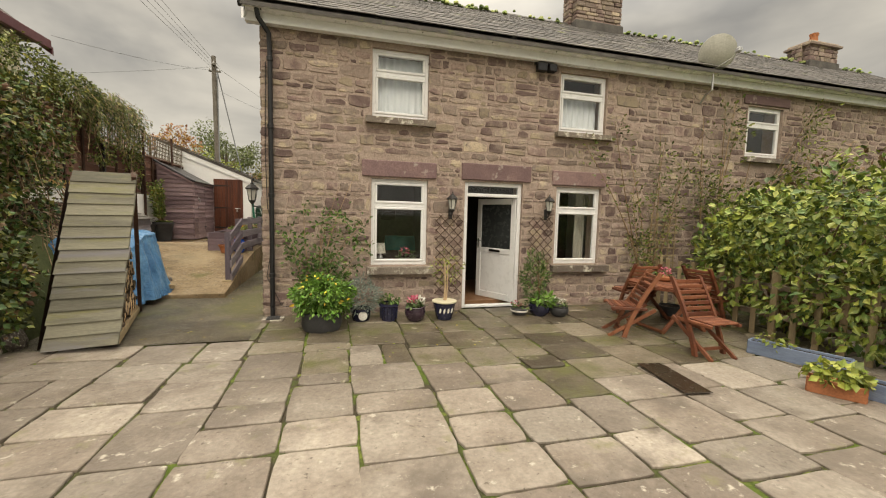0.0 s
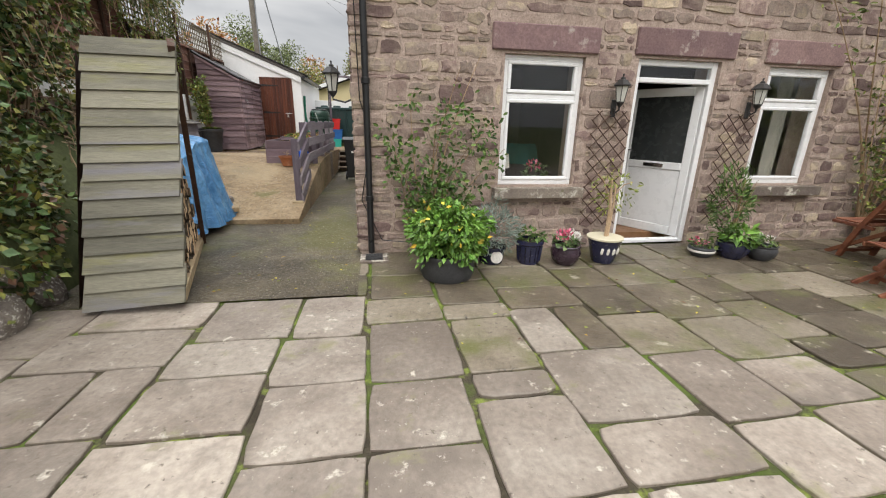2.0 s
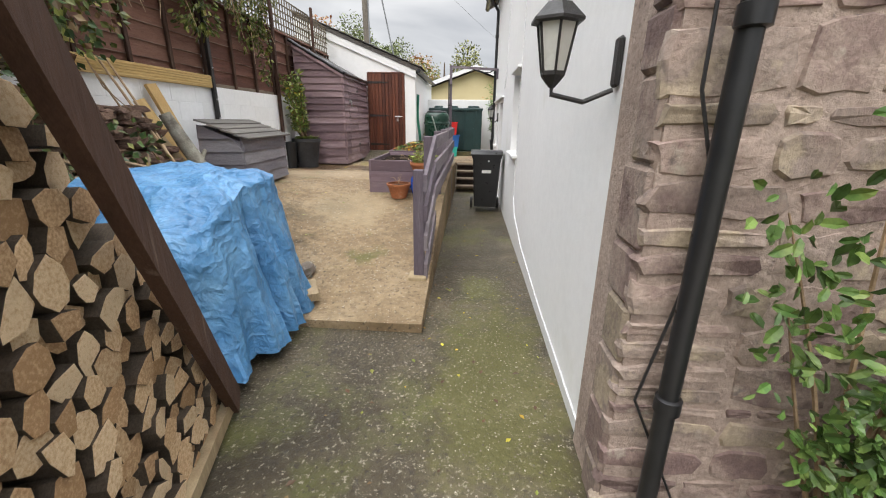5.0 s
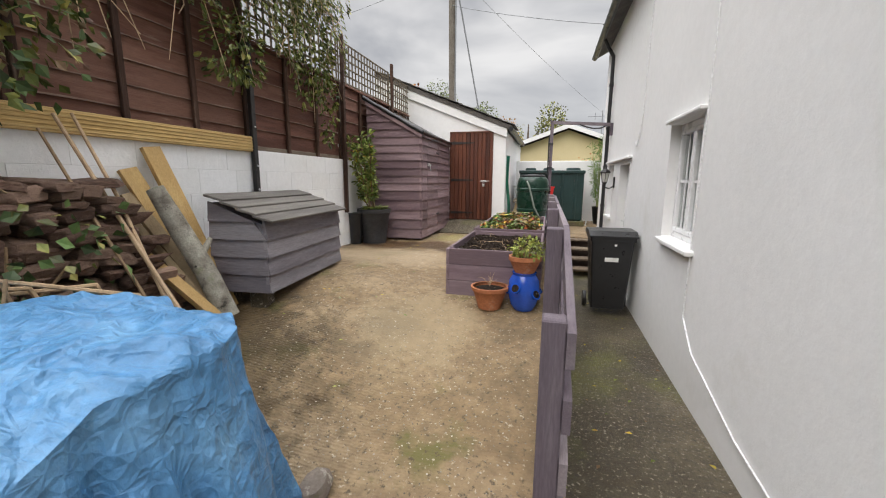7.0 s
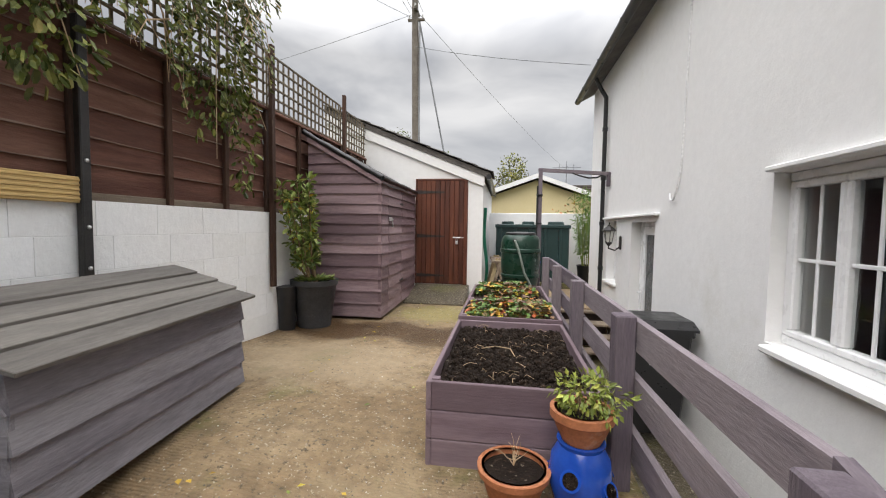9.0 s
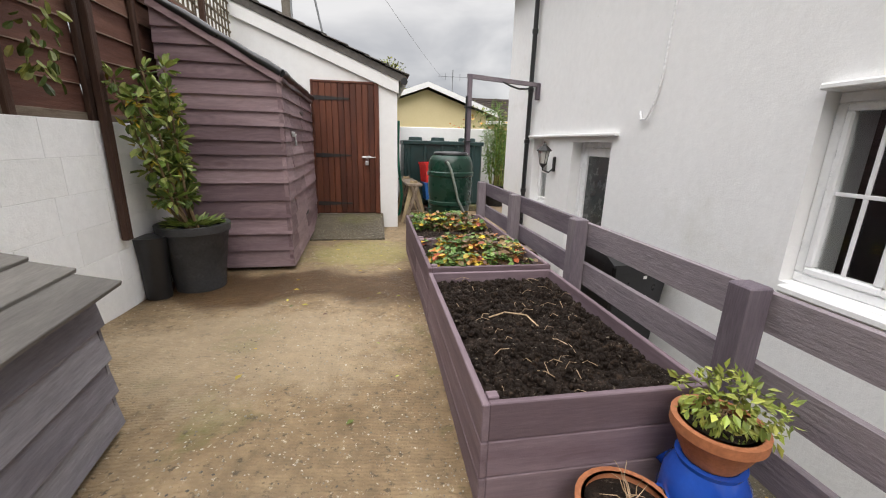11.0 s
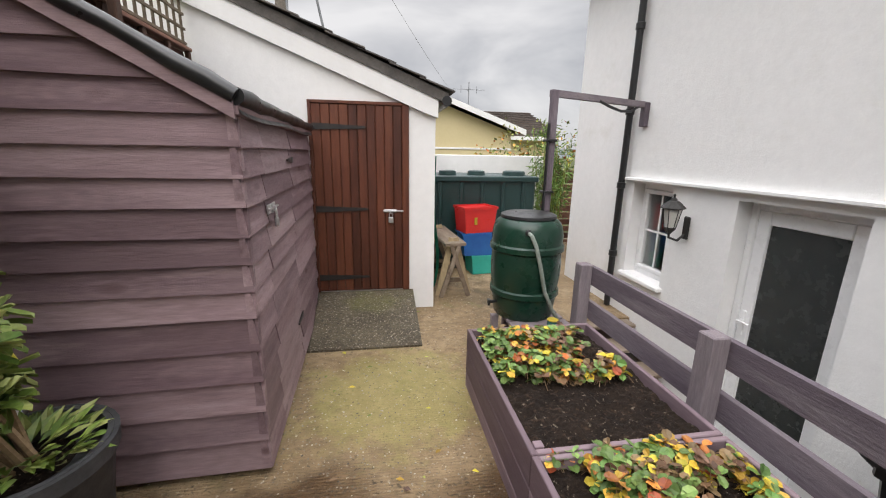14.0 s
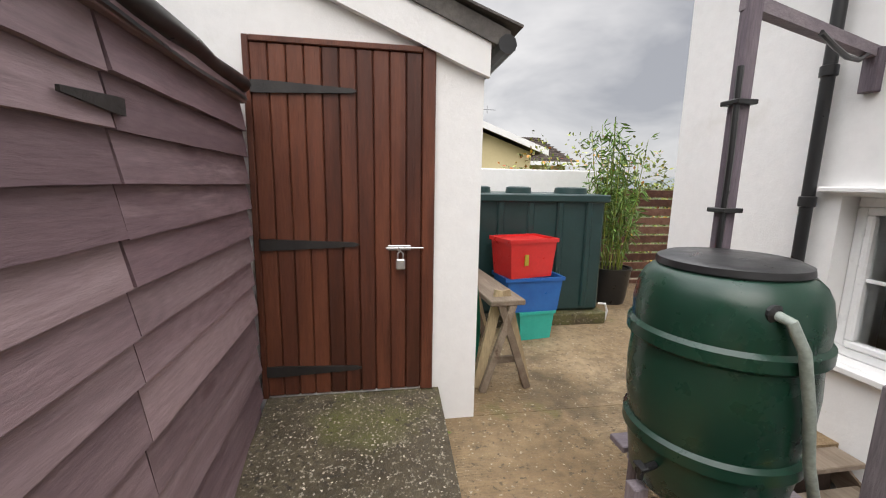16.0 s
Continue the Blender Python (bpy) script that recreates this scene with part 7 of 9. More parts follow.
def drape(u, v):
    """Polar drape: u runs round, v from the top outwards; folds deepen towards the hem."""
    a = 2 * math.pi * u
    ca, sa = math.cos(a), math.sin(a)
    k = 4.0
    sq = 1 / (abs(ca) ** k + abs(sa) ** k) ** (1 / k)
    rx, ry = 0.8, 0.75
    flat = min(1.0, v / 0.5)
    hang = max(0.0, (v - 0.5) / 0.5)
    r = 0.84 * flat + 0.25 * hang ** 1.15
    fold = hang * (0.085 * math.sin(13 * a + 2 * math.sin(3 * a)) + 0.045 * math.sin(31 * a + 2 * hang + 2 * math.sin(5 * a)) + 0.014 * math.sin(71 * a + 3 * hang + 2 * math.sin(7 * a)))
    r += fold
    x, y = rx * sq * ca * r, ry * sq * sa * r
    top = 1.2 + 0.12 * noise.noise((x * 1.6, y * 1.6, 1)) - 0.18 * max(0, -ca) * flat - 0.36 * max(0, -sa) * flat ** 2
    z = top * (1 - 0.06 * flat ** 6) - hang * (top * 0.94 - 0.02)
    n1 = noise.noise((x * 4, y * 4, z * 2)) * 0.02 - abs(noise.noise((x * 15, y * 15, z * 8))) * 0.01
    crease = 0.04 - abs(noise.noise((x * 2.6 + 5, y * 2.6, z * 0.7))) * 0.09 - abs(noise.noise((x * 8 + 2, y * 8, z * 1.5))) * 0.03
    push = (n1 + crease) * min(1.0, v * 5)
    return (x + ca * push, y + sa * push, max(0.012, z + (1 - hang) * push))


mb = MB().sheet(300, 140, drape)
part("sheet", mb, M_TARP, tp, smooth=True)
mb = MB().sheet(22, 16, lambda u, v: (0.62 + u * (0.3 - 0.12 * v) - 0.1 * v, 0.28 + v * 0.5 + 0.1 * u, 0.1 + 0.16 * (1 - u) * (1 - 0.6 * v) + 0.05 * noise.noise((u * 4, v * 4, 3)) + 0.03 * abs(math.sin(8 * v + 3 * u))))
part("flap", mb, M_TARP, tp)
tarp_log = part("timber_offcut", beam(MB(), (-3.18, 8.62, 0.2), (-3.06, 8.38, 0.17), 0.1, 0.07), M_OLDWOOD)
tagged(tarp_log, "split timber offcut holding down the tarpaulin", "timber offcut")
mr = part("boulder", MB().lathe([(0, -0.07), (0.06, -0.05), (0.08, 0.0), (0.055, 0.05), (0, 0.06)], 9, pose(-3.3, 8.86, 0.23, 10, 5, 0) @ Matrix.Diagonal((1, 1.5, 1, 1))), M_SILL, smooth=True)
tagged(mr, "mossy stone beside the tarpaulin", "stone")

# ---- rubble heap, branches and leaning timber ----
heap = thing("stone_heap", Matrix.Translation((-5.1, 9.0, 0.45)), "loose dry-stacked red-brown rubble stones", "stone heap")
ROCKS = []
for k in range(7):
    mb = MB()
    mb.box((-0.5, -0.5, -0.5), (0.5, 0.5, 0.5), 0.17)
    mb.v = [tuple(Vector(q) * (1 + 0.3 * noise.noise((q[0] * 1.7 + k * 5, q[1] * 1.7, q[2] * 1.7))) + Vector((U(-0.05, 0.05), U(-0.05, 0.05), U(-0.05, 0.05)))) for q in mb.v]
    me = bpy.data.meshes.new("stone")
    me.from_pydata(mb.v, [], mb.f)
    me.materials.append(M_RUBBLE)
    me.polygons.foreach_set("use_smooth", [True] * len(me.polygons))
    me.set_sharp_from_angle(angle=radians(50))
    ROCKS.append(me)
z = 0.0
while z < 1.2:
    hgt = U(0.045, 0.11)
    y = -1.6
    yend = 0.68 - 0.28 * z - 0.25 * max(0, z - 0.7)
    while y < yend:
        w = U(0.09, 0.28)
        for dx in (0.0, -0.22):
            ob = new("stone", rng.choice(ROCKS))
            ob.parent = heap
            ob.matrix_basis = Matrix.Translation((0.22 - 0.18 * z + dx + U(-0.04, 0.04), y + w / 2, z + hgt / 2 + U(-0.012, 0.012))) @ Euler((U(-0.15, 0.15), U(-0.15, 0.15), U(-0.3, 0.3))).to_matrix().to_4x4() @ Matrix.Diagonal((0.26, w * 0.98, hgt * 1.08, 1))
        y += w
    z += hgt * 0.9
br = MB()
for i in range(16):
    y = U(8.1, 9.1)
    p0 = Vector((-4.6 + U(-0.1, 0.25), y, U(0.55, 0.9)))
    a = U(-0.5, 0.9)
    p1 = p0 + Vector((U(-0.4, -0.1), -0.5 * math.cos(a), U(0.3, 0.75)))
    br.tube([p0, p0.lerp(p1, 0.4) + Vector((0.1, 0.05, 0.22)), p1, p1 + Vector((-0.15, -0.35, U(-0.2, 0.25)))], [0.01, 0.014, 0.011, 0.006], 6)
bo = part("cut_branches", br, M_PALESTEM)
tagged(bo, "tangle of pale cut branches on the rubble", "branches", kind="stuff")
shrub("ivy_clump", -5.05, 8.5, [(0.1, 0.3, 1.0, 0.35, 0.5, 0.35), (0.15, -0.5, 0.8, 0.4, 0.6, 0.45), (0.0, -1.2, 1.2, 0.45, 0.6, 0.8)], 700, 0.075, [(M_IVY, 0.7), (M_IVYB, 0.3)], "dark ivy growing over the rubble", 0.8, 0.3)

GZ = 0.66
lb = part("birch_log", MB().tube([(-4.62, 9.78, GZ), (-4.75, 9.76, GZ + 0.32), (-4.9, 9.7, GZ + 0.66), (-5.03, 9.64, GZ + 0.98)], [0.085, 0.078, 0.075, 0.06], 14).tube([(-4.8, 9.74, GZ + 0.45), (-4.78, 9.84, GZ + 0.6)], [0.03, 0.02], 8), M_BIRCH, smooth=True)
tagged(lb, "lichen-covered log leaning on the block wall", "log")


def plank(a, b, w, d, mat, label, up=(1, 0, 0.3)):
    ob = part("plank", beam(MB(), a, b, w, d, up), mat)
    return tagged(ob, label, "plank", "timber leaning on the block wall")


plank((-4.82, 10.02, GZ - 0.02), (-5.3, 9.86, 1.95), 0.15, 0.035, M_NEWWOOD_Z, "new grooved yellow deck board leaning on the wall")
plank((-4.84, 9.93, GZ - 0.02), (-5.3, 9.66, 1.78), 0.14, 0.03, M_NEWWOOD_Z, "new yellow timber board leaning on the wall")
plank((-4.52, 9.66, GZ - 0.02), (-5.2, 9.36, 1.45), 0.075, 0.045, M_NEWWOOD_Z, "sawn yellow timber leaning on the rubble")
plank((-4.66, 9.73, GZ - 0.02), (-5.2, 9.5, 1.5), 0.06, 0.045, M_OLDWOOD, "weathered timber leaning on the rubble")
plank((-4.72, 9.84, GZ - 0.02), (-5.25, 9.6, 1.6), 0.1, 0.03, M_OLDWOOD, "weathered timber leaning on the rubble")
for a, b, r in (((-4.5, 9.42, GZ - 0.06), (-5.22, 9.2, 2.1), 0.016), ((-4.56, 9.36, GZ - 0.06), (-5.25, 9.32, 2.12), 0.014), ((-4.6, 9.3, GZ - 0.06), (-5.2, 9.1, 2.0), 0.012)):
    a, b = Vector(a), Vector(b)
    sk = part("stick", MB().tube([a, a.lerp(b, 0.3) + ball(0.02), a.lerp(b, 0.65) + ball(0.03), b], [r, r * 0.95, r * 0.85, r * 0.7], 8), M_PALESTEM if r > 0.013 else M_TWIG, smooth=True)
    tagged(sk, "long thin stick leaning on the block wall", "stick", "sticks leaning on the block wall")


# ---- pots and plants in the yard ----
t = pot(-5.06, 13.44, yard_z(13.4), [(0.19, 0), (0.2, 0.1), (0.255, 0.48), (0.275, 0.5), (0.28, 0.56), (0.262, 0.56), (0.25, 0.52)], M_DKGREY, "tall dark grey pot with a leggy evergreen shrub", soil=True)
st = MB()
lf = MB()
tips = []
for k in range(9):
    a, rr = U(0, 6.28), U(0.05, 0.35)
    tip = Vector((rr * math.cos(a) * 0.8 - 0.05, rr * math.sin(a) - 0.15, U(0.9, 1.75)))
    pts = [Vector((0.04 * math.cos(a), 0.04 * math.sin(a), 0.5)), Vector((tip.x * 0.5, tip.y * 0.5, 0.75)), tip]
    st.tube(pts, [0.014, 0.011, 0.006], 6)
    tips += [(pts[1].lerp(tip, s), s) for s in (0.05, 0.3, 0.5, 0.7, 0.85, 1.0)]
for p, s in tips:
    for _ in range(17):
        d = ball().normalized()
        lf.leaflet(p + d * 0.03, d + Vector((0, 0, 0.1)), Vector((0, 0, 1)) + ball(0.5), U(0.06, 0.11), 0.6)
for _ in range(150):
    a = U(0, 6.28)
    lf.leaf((0.2 * math.cos(a) * U(0.2, 1), 0.2 * math.sin(a) * U(0.2, 1), 0.55), (math.cos(a), math.sin(a), U(0, 1)), (0, 0, 1), U(0.07, 0.12), 0.4)
part("stem_tangle", st, M_TWIG, t)
part("foliage", lf, M_SHRUB, t, "glossy yellow-green leaves")
mb = MB()
for _ in range(60):
    p, s = rng.choice(tips)
    mb.leaf(p + ball(0.08), ball() + Vector((0, 0, -0.4)), ball(), U(0.07, 0.12), 0.35)
part("yellow_leaves", mb, M_YELLOW, t)
t = pot(-5.28, 13.2, yard_z(13.2), [(0.09, 0), (0.1, 0.3), (0.12, 0.5), (0.11, 0.5)], M_BLACK, "narrow black pot beside the tall grey pot")
t = pot(-2.74, 10.82, yard_z(10.82), [(0.1, 0), (0.115, 0.05), (0.15, 0.16), (0.165, 0.17), (0.17, 0.2), (0.158, 0.2)], M_TERRA, "wide terracotta pan with bare soil and twigs")
part("twigs", stems(MB(), (0, 0, 0.2), 9, 0.12, 0.1, 0.003), M_PALESTEM, t)
t = pot(-2.44, 10.84, yard_z(10.84), [(0.08, 0), (0.115, 0.05), (0.142, 0.16), (0.13, 0.27), (0.1, 0.32), (0.108, 0.34), (0.1, 0.34)], M_BLUEG, "bright blue glazed strawberry pot with side pockets")
for k in range(5):
    a = 2 * math.pi * k / 5 + 0.5
    m = Matrix.Translation((0.128 * math.cos(a), 0.128 * math.sin(a), 0.16 + 0.05 * (k % 2))) @ Matrix.Rotation(a, 4, "Z") @ Matrix.Rotation(radians(62), 4, "Y")
    pk = part("pocket", MB().lathe([(0.036, -0.03), (0.04, 0.02), (0.045, 0.028), (0.036, 0.028)], 14, m), M_BLUEG, t, smooth=True)
    # Dark disc laid over the closed pocket, in place of its shaded opening.
    part("hollow", MB().lathe([(0.0, 0.0295), (0.034, 0.0295)][::-1], 14, m), M_SOIL, pk)
t = pot(-2.44, 10.84, yard_z(10.84) + 0.34, [(0.085, 0), (0.105, 0.04), (0.13, 0.1), (0.142, 0.11), (0.142, 0.145), (0.13, 0.145)], M_TERRA, "terracotta bowl with yellow variegated foliage on the blue pot")
mb = MB()
crown(mb, (0.03, 0.0, 0.21), (0.15, 0.14, 0.085), 420, 0.038, 0.5)
part("foliage", mb, M_YGREEN, t, "yellow variegated leaves")
part("stem_tangle", stems(MB(), (0, 0, 0.11), 14, 0.14, 0.14, 0.003), M_TWIG, t)


def strawberries(name, x0, x1, y0, y1, z, n, label):
    """Low three-part leaves on short stalks, green turning orange."""
    t = thing(name, Matrix.Translation(((x0 + x1) / 2, (y0 + y1) / 2, z)), label, "strawberry plants")
    sets = [(MB(), M_STRAWB), (MB(), M_ORANGE), (MB(), M_YELLOW), (MB(), M_BROWNL)]
    stalk = MB()
    hx, hy = (x1 - x0) / 2, (y1 - y0) / 2
    for _ in range(n):
        px, py = U(-hx, hx), U(-hy, hy)
        if noise.noise((px * 4.5, py * 4.5, n)) < -0.12:
            continue
        h = U(0.015, 0.15) * (1 - 0.4 * max(abs(px) / hx, abs(py) / hy) ** 3)
        q = rng.random() + 0.3 * px / hx
        k = 0 if q < 0.46 else 1 if q < 0.6 else 2 if q < 0.72 else 3
        base = Vector((px + U(-0.05, 0.05), py + U(-0.05, 0.05), 0))
        c = Vector((px, py, h))
        stalk.tube([base, c], [0.002, 0.0015], 3, False)
        a0 = U(0, 6.28)
        size = U(0.034, 0.06)
        for j in range(3):
            a = a0 + j * 2.1
            d = Vector((math.cos(a), math.sin(a), U(-0.7, 0.35)))
            sets[k][0].leaflet(c, d, Vector((0, 0, 1)) + ball(0.8), size)
    for mb, mat in sets:
        part("foliage", mb, mat, t)
    part("stem_tangle", stalk, M_TWIG, t)
    return t


strawberries("strawberry_plants", -3.14, -2.36, 12.52, 13.32, 1.03, 1150, "strawberry plants turning orange and yellow in the bed")
strawberries("strawberry_plants", -3.14, -2.42, 13.86, 14.46, 1.03, 720, "strawberry plants turning orange and yellow in the bed")
straw = MB()
for _ in range(40):
    p = Vector((U(-3.1, -2.4), U(11.1, 12.6), 1.02))
    d = ball(0.07)
    straw.tube([p, p + Vector((d.x, d.y, 0.02)), p + Vector((d.x * 1.8 + 0.02, d.y * 1.6, 0.005))], U(0.0008, 0.0018), 4)
straw.tube([(-3.12, 12.5, 1.03), (-3.0, 12.65, 1.1), (-2.94, 12.75, 1.06), (-2.86, 12.82, 1.08)], 0.003, 5)
straw.tube([(-2.98, 11.8, 1.015), (-2.85, 11.84, 1.03), (-2.75, 11.78, 1.035), (-2.72, 11.68, 1.015)], 0.0045, 5)
sw = part("dry_stalks", straw, M_PALESTEM)
tagged(sw, "dry straw stalks lying on the compost", "stalks", kind="stuff")
crumbs = MB()
for _ in range(3000):
    x, y = U(-3.14, -2.36), U(11.07, 12.4)
    s = U(0.003, 0.013) if rng.random() < 0.93 else U(0.012, 0.022)
    crumbs.box((-s, -s, -s), (s, s, s), s * 0.5, Matrix.Translation((x, y, 1.005 + U(-0.01, 0.018))) @ Euler((U(0, 3), U(0, 3), U(0, 3))).to_matrix().to_4x4())
cm = part("soil_crumbs", crumbs, M_SOIL)
tagged(cm, "crumbs of dark compost in the raised bed", "soil", kind="stuff")

# ---- water butt on its stand, with the pipe arch ----
BX, BY = -2.57, 15.12
wb = thing("water_butt", Matrix.Translation((BX, BY, 0.95)) @ Matrix.Diagonal((1, 1, 0.965, 1)), "dark green ribbed plastic water butt on a stand", "water butt")
prof = [(0.235, 0.0), (0.25, 0.02), (0.268, 0.16), (0.27, 0.195), (0.29, 0.207), (0.29, 0.248), (0.274, 0.26), (0.288, 0.36), (0.292, 0.47), (0.286, 0.58), (0.305, 0.597), (0.305, 0.638), (0.29, 0.652), (0.292, 0.72), (0.28, 0.79), (0.262, 0.83), (0.235, 0.856), (0.222, 0.862), (0.222, 0.87)]
part("body", MB().lathe(prof, 44), M_BUTT, wb, smooth=True)
part("lid", MB().lathe([(0.224, 0.86), (0.23, 0.868), (0.226, 0.89), (0.2, 0.902), (0.12, 0.9), (0.1, 0.908), (0.0, 0.908)], 36), M_BLACK, wb, "black debris-covered lid", smooth=True)
part("tap", MB().tube([(-0.26, -0.07, 0.14), (-0.34, -0.09, 0.14)], 0.014, 8).tube([(-0.33, -0.09, 0.16), (-0.33, -0.09, 0.11)], 0.011, 8).box((-0.345, -0.115, 0.155), (-0.315, -0.065, 0.165), 0.003), M_BLACK, wb)
hose = [(-0.09, -0.26, 0.775), (-0.085, -0.305, 0.765), (-0.05, -0.325, 0.68), (0.0, -0.325, 0.5), (0.05, -0.315, 0.3), (0.14, -0.29, 0.12), (0.24, -0.24, -0.02), (0.27, -0.2, -0.2)]
part("hose", MB().tube(hose, 0.016, 10), M_HOSE, wb, "grey-green hose", smooth=True)
part("hose_boss", MB().lathe([(0.03, 0), (0.03, 0.02), (0.018, 0.025)], 14, Matrix.Translation((-0.09, -0.245, 0.775)) @ Matrix.Rotation(radians(90), 4, "X")), M_BLACK, wb)
sd = thing("butt_stand", Matrix.Translation((BX, BY, yard_z(15.1))), "mauve-painted timber stand under the water butt", "stand")
sh_ = 0.95 - yard_z(15.1)
for i in range(5):
    part("slat", MB().box((-0.19, -0.3 + i * 0.125, sh_ - 0.03), (0.3, -0.2 + i * 0.125, sh_), 0.004), M_RAIL_X, sd)
for x, y in ((-0.27, 0.0), (0.23, -0.16), (-0.08, 0.25), (0.23, 0.25)):
    part("leg", MB().box((x, y, 0), (x + 0.06, y + 0.06, sh_ - 0.03), 0.004), M_RAIL_Z, sd)
tn = thing("tin_can", Matrix.Translation((-2.47, 14.72, 0.935)), "old tin can with a gold rim", "tin can")
part("can", MB().lathe([(0.04, 0), (0.042, 0.005), (0.042, 0.1), (0.038, 0.1), (0.038, 0.02), (0.0, 0.02)], 18), M_TEALC, tn, smooth=True)
part("rim", MB().lathe([(0.04, 0.096), (0.044, 0.1), (0.044, 0.106), (0.038, 0.106)], 18), M_YELLOW, tn, "gold rim")
shelf = part("stand_shelf", MB().box((-2.62, 14.62, 0.9), (-2.28, 14.78, 0.93), 0.004), M_RAIL_X)
tagged(shelf, "small mauve board between bed and stand", "board")
arch = thing("pipe_arch", Matrix.Translation((-2.27, 15.47, 0.6)), "mauve-painted timber arch carrying a pipe to the wall", "pipe arch")
part("upright", MB().box((-0.03, -0.03, 0.0), (0.03, 0.03, 2.23), 0.006), M_RAIL_Z, arch)
part("crossbar", beam(MB(), (-0.03, 0, 2.205), (1.13, 0.33, 2.18), 0.05, 0.055), M_RAIL_X, arch)
part("wall_block", MB().box((1.07, 0.27, 1.975), (1.12, 0.35, 2.2), 0.005), M_RAIL_Z, arch)
part("pipe", MB().tube([(-0.05, -0.04, 0.7), (-0.045, -0.04, 1.6), (-0.045, -0.03, 1.95)], 0.013, 8), M_BLACK, arch, "black ribbed hose")
part("pipe", MB().tube([(0.5, 0.12, 2.17), (0.62, 0.15, 2.13), (0.76, 0.19, 2.1), (0.9, 0.24, 2.11), (1.0, 0.28, 2.16)], 0.013, 8), M_BLACK, arch, "black ribbed hose", smooth=True)
for z in (0.9, 1.35, 1.8):
    part("clip", MB().box((-0.062, -0.058, z), (0.036, 0.034, z + 0.02), 0.003), M_BLACK, arch)

# ---- oil tank corner ----
TK = yard_z(18)
tank = thing("oil_tank", Matrix.Translation((-2.2, 18.25, TK)), "dark green plastic oil tank on a concrete plinth", "oil tank")
part("plinth", MB().box((-0.85, -0.6, 0), (0.8, 0.6, 0.13), 0.01), M_PATH, tank, "concrete plinth")
part("body", MB().box((-0.8, -0.52, 0.13), (0.75, 0.52, 1.35), 0.035), M_TANK, tank)
for i in range(5):
    x = -0.74 + i * 0.315
    part("rib", MB().box((x, -0.55, 0.18), (x + 0.07, -0.5, 1.3), 0.015), M_TANK, tank)
part("top_lip", MB().box((-0.82, -0.57, 1.29), (0.77, 0.56, 1.37), 0.012), M_TANK, tank)
for x, w in ((-0.55, 0.13), (-0.1, 0.13), (0.5, 0.17)):
    part("hatch", MB().lathe([(w, 1.36), (w + 0.01, 1.37), (w, 1.43), (w - 0.03, 1.44), (0, 1.44)], 20, Matrix.Translation((x, -0.2, 0))), M_TANK, tank, smooth=True)
part("pipe", MB().tube([(0.76, -0.5, 0.2), (0.83, -0.52, 0.2), (0.86, -0.52, 0.12), (0.84, -0.52, 0.02)], 0.012, 8), M_WCABLE, tank)
back_wall = part("wall_back", MB().box((-3.3, 19.15, 0.3), (-0.75, 19.35, 2.26), 0.01), M_WHITE)
tagged(back_wall, "white rendered garden wall behind the tank", "garden wall", kind="structure")
sf = thing("slatted_fence", Matrix.Translation((-0.75, 19.25, 0.5)), "dark brown horizontal slatted fence", "fence")
for i in range(11):
    part("slat", MB().box((0, 0, 0.05 + i * 0.135), (3.2, 0.025, 0.155 + i * 0.135), 0.004), M_FENCE, sf)
part("post", MB().box((0.02, 0.026, -0.3), (0.1, 0.1, 1.6), 0.005), M_FENCE_Z, sf)
part("post", MB().box((1.8, 0.026, -0.3), (1.88, 0.1, 1.6), 0.005), M_FENCE_Z, sf)


def crate(x, y, z, w, d, h, mat, label, rz=0, lid=False):
    t = thing("storage_crate", pose(x, y, z, 0, 0, rz), label, "storage box", "stacked plastic boxes by the tank")
    k = 0.86
    ring = lambda s, zz: [(-w / 2 * s, -d / 2 * s, zz), (w / 2 * s, -d / 2 * s, zz), (w / 2 * s, d / 2 * s, zz), (-w / 2 * s, d / 2 * s, zz)]
    vs = ring(k, 0) + ring(0.97, h * 0.9) + ring(1.04, h * 0.9) + ring(1.04, h) + ring(0.95, h) + ring(k - 0.05, 0.02)
    fs = [(3, 2, 1, 0)] + [(i * 4 + j, i * 4 + (j + 1) % 4, (i + 1) * 4 + (j + 1) % 4, (i + 1) * 4 + j) for i in range(5) for j in range(4)] + [(20, 21, 22, 23)]
    part("tub", MB().add(vs, fs), mat, t)
    if lid:
        part("contents", MB().box((-w / 2 * 0.93, -d / 2 * 0.93, h * 0.5), (w / 2 * 0.93, d / 2 * 0.93, h * 0.96), 0.02), mat, t)
    return t


cz = yard_z(17.1)
crate(-2.345, 17.46, cz, 0.37, 0.32, 0.28, M_TEAL, "teal plastic box at the bottom of the stack", 8)
crate(-2.38, 17.46, cz + 0.28, 0.57, 0.36, 0.33, M_BLUEP, "blue plastic box in the middle of the stack", 4)
rc = crate(-2.44, 17.45, cz + 0.61, 0.51, 0.36, 0.36, M_RED, "red plastic crate on top of the stack", 14, True)
part("label", MB().box((-0.1, -0.182, 0.12), (-0.06, -0.172, 0.22)), M_YELLOW, rc, "yellow mark")
sw = thing("saw_horse", pose(-2.93, 16.75, yard_z(16.7), 0, 0, 4), "weathered timber saw horse bench by the annex", "saw horse")
part("top_board", MB().box((-0.13, -0.3, 0.62), (0.13, 0.85, 0.66), 0.006), M_GREYWOOD, sw)
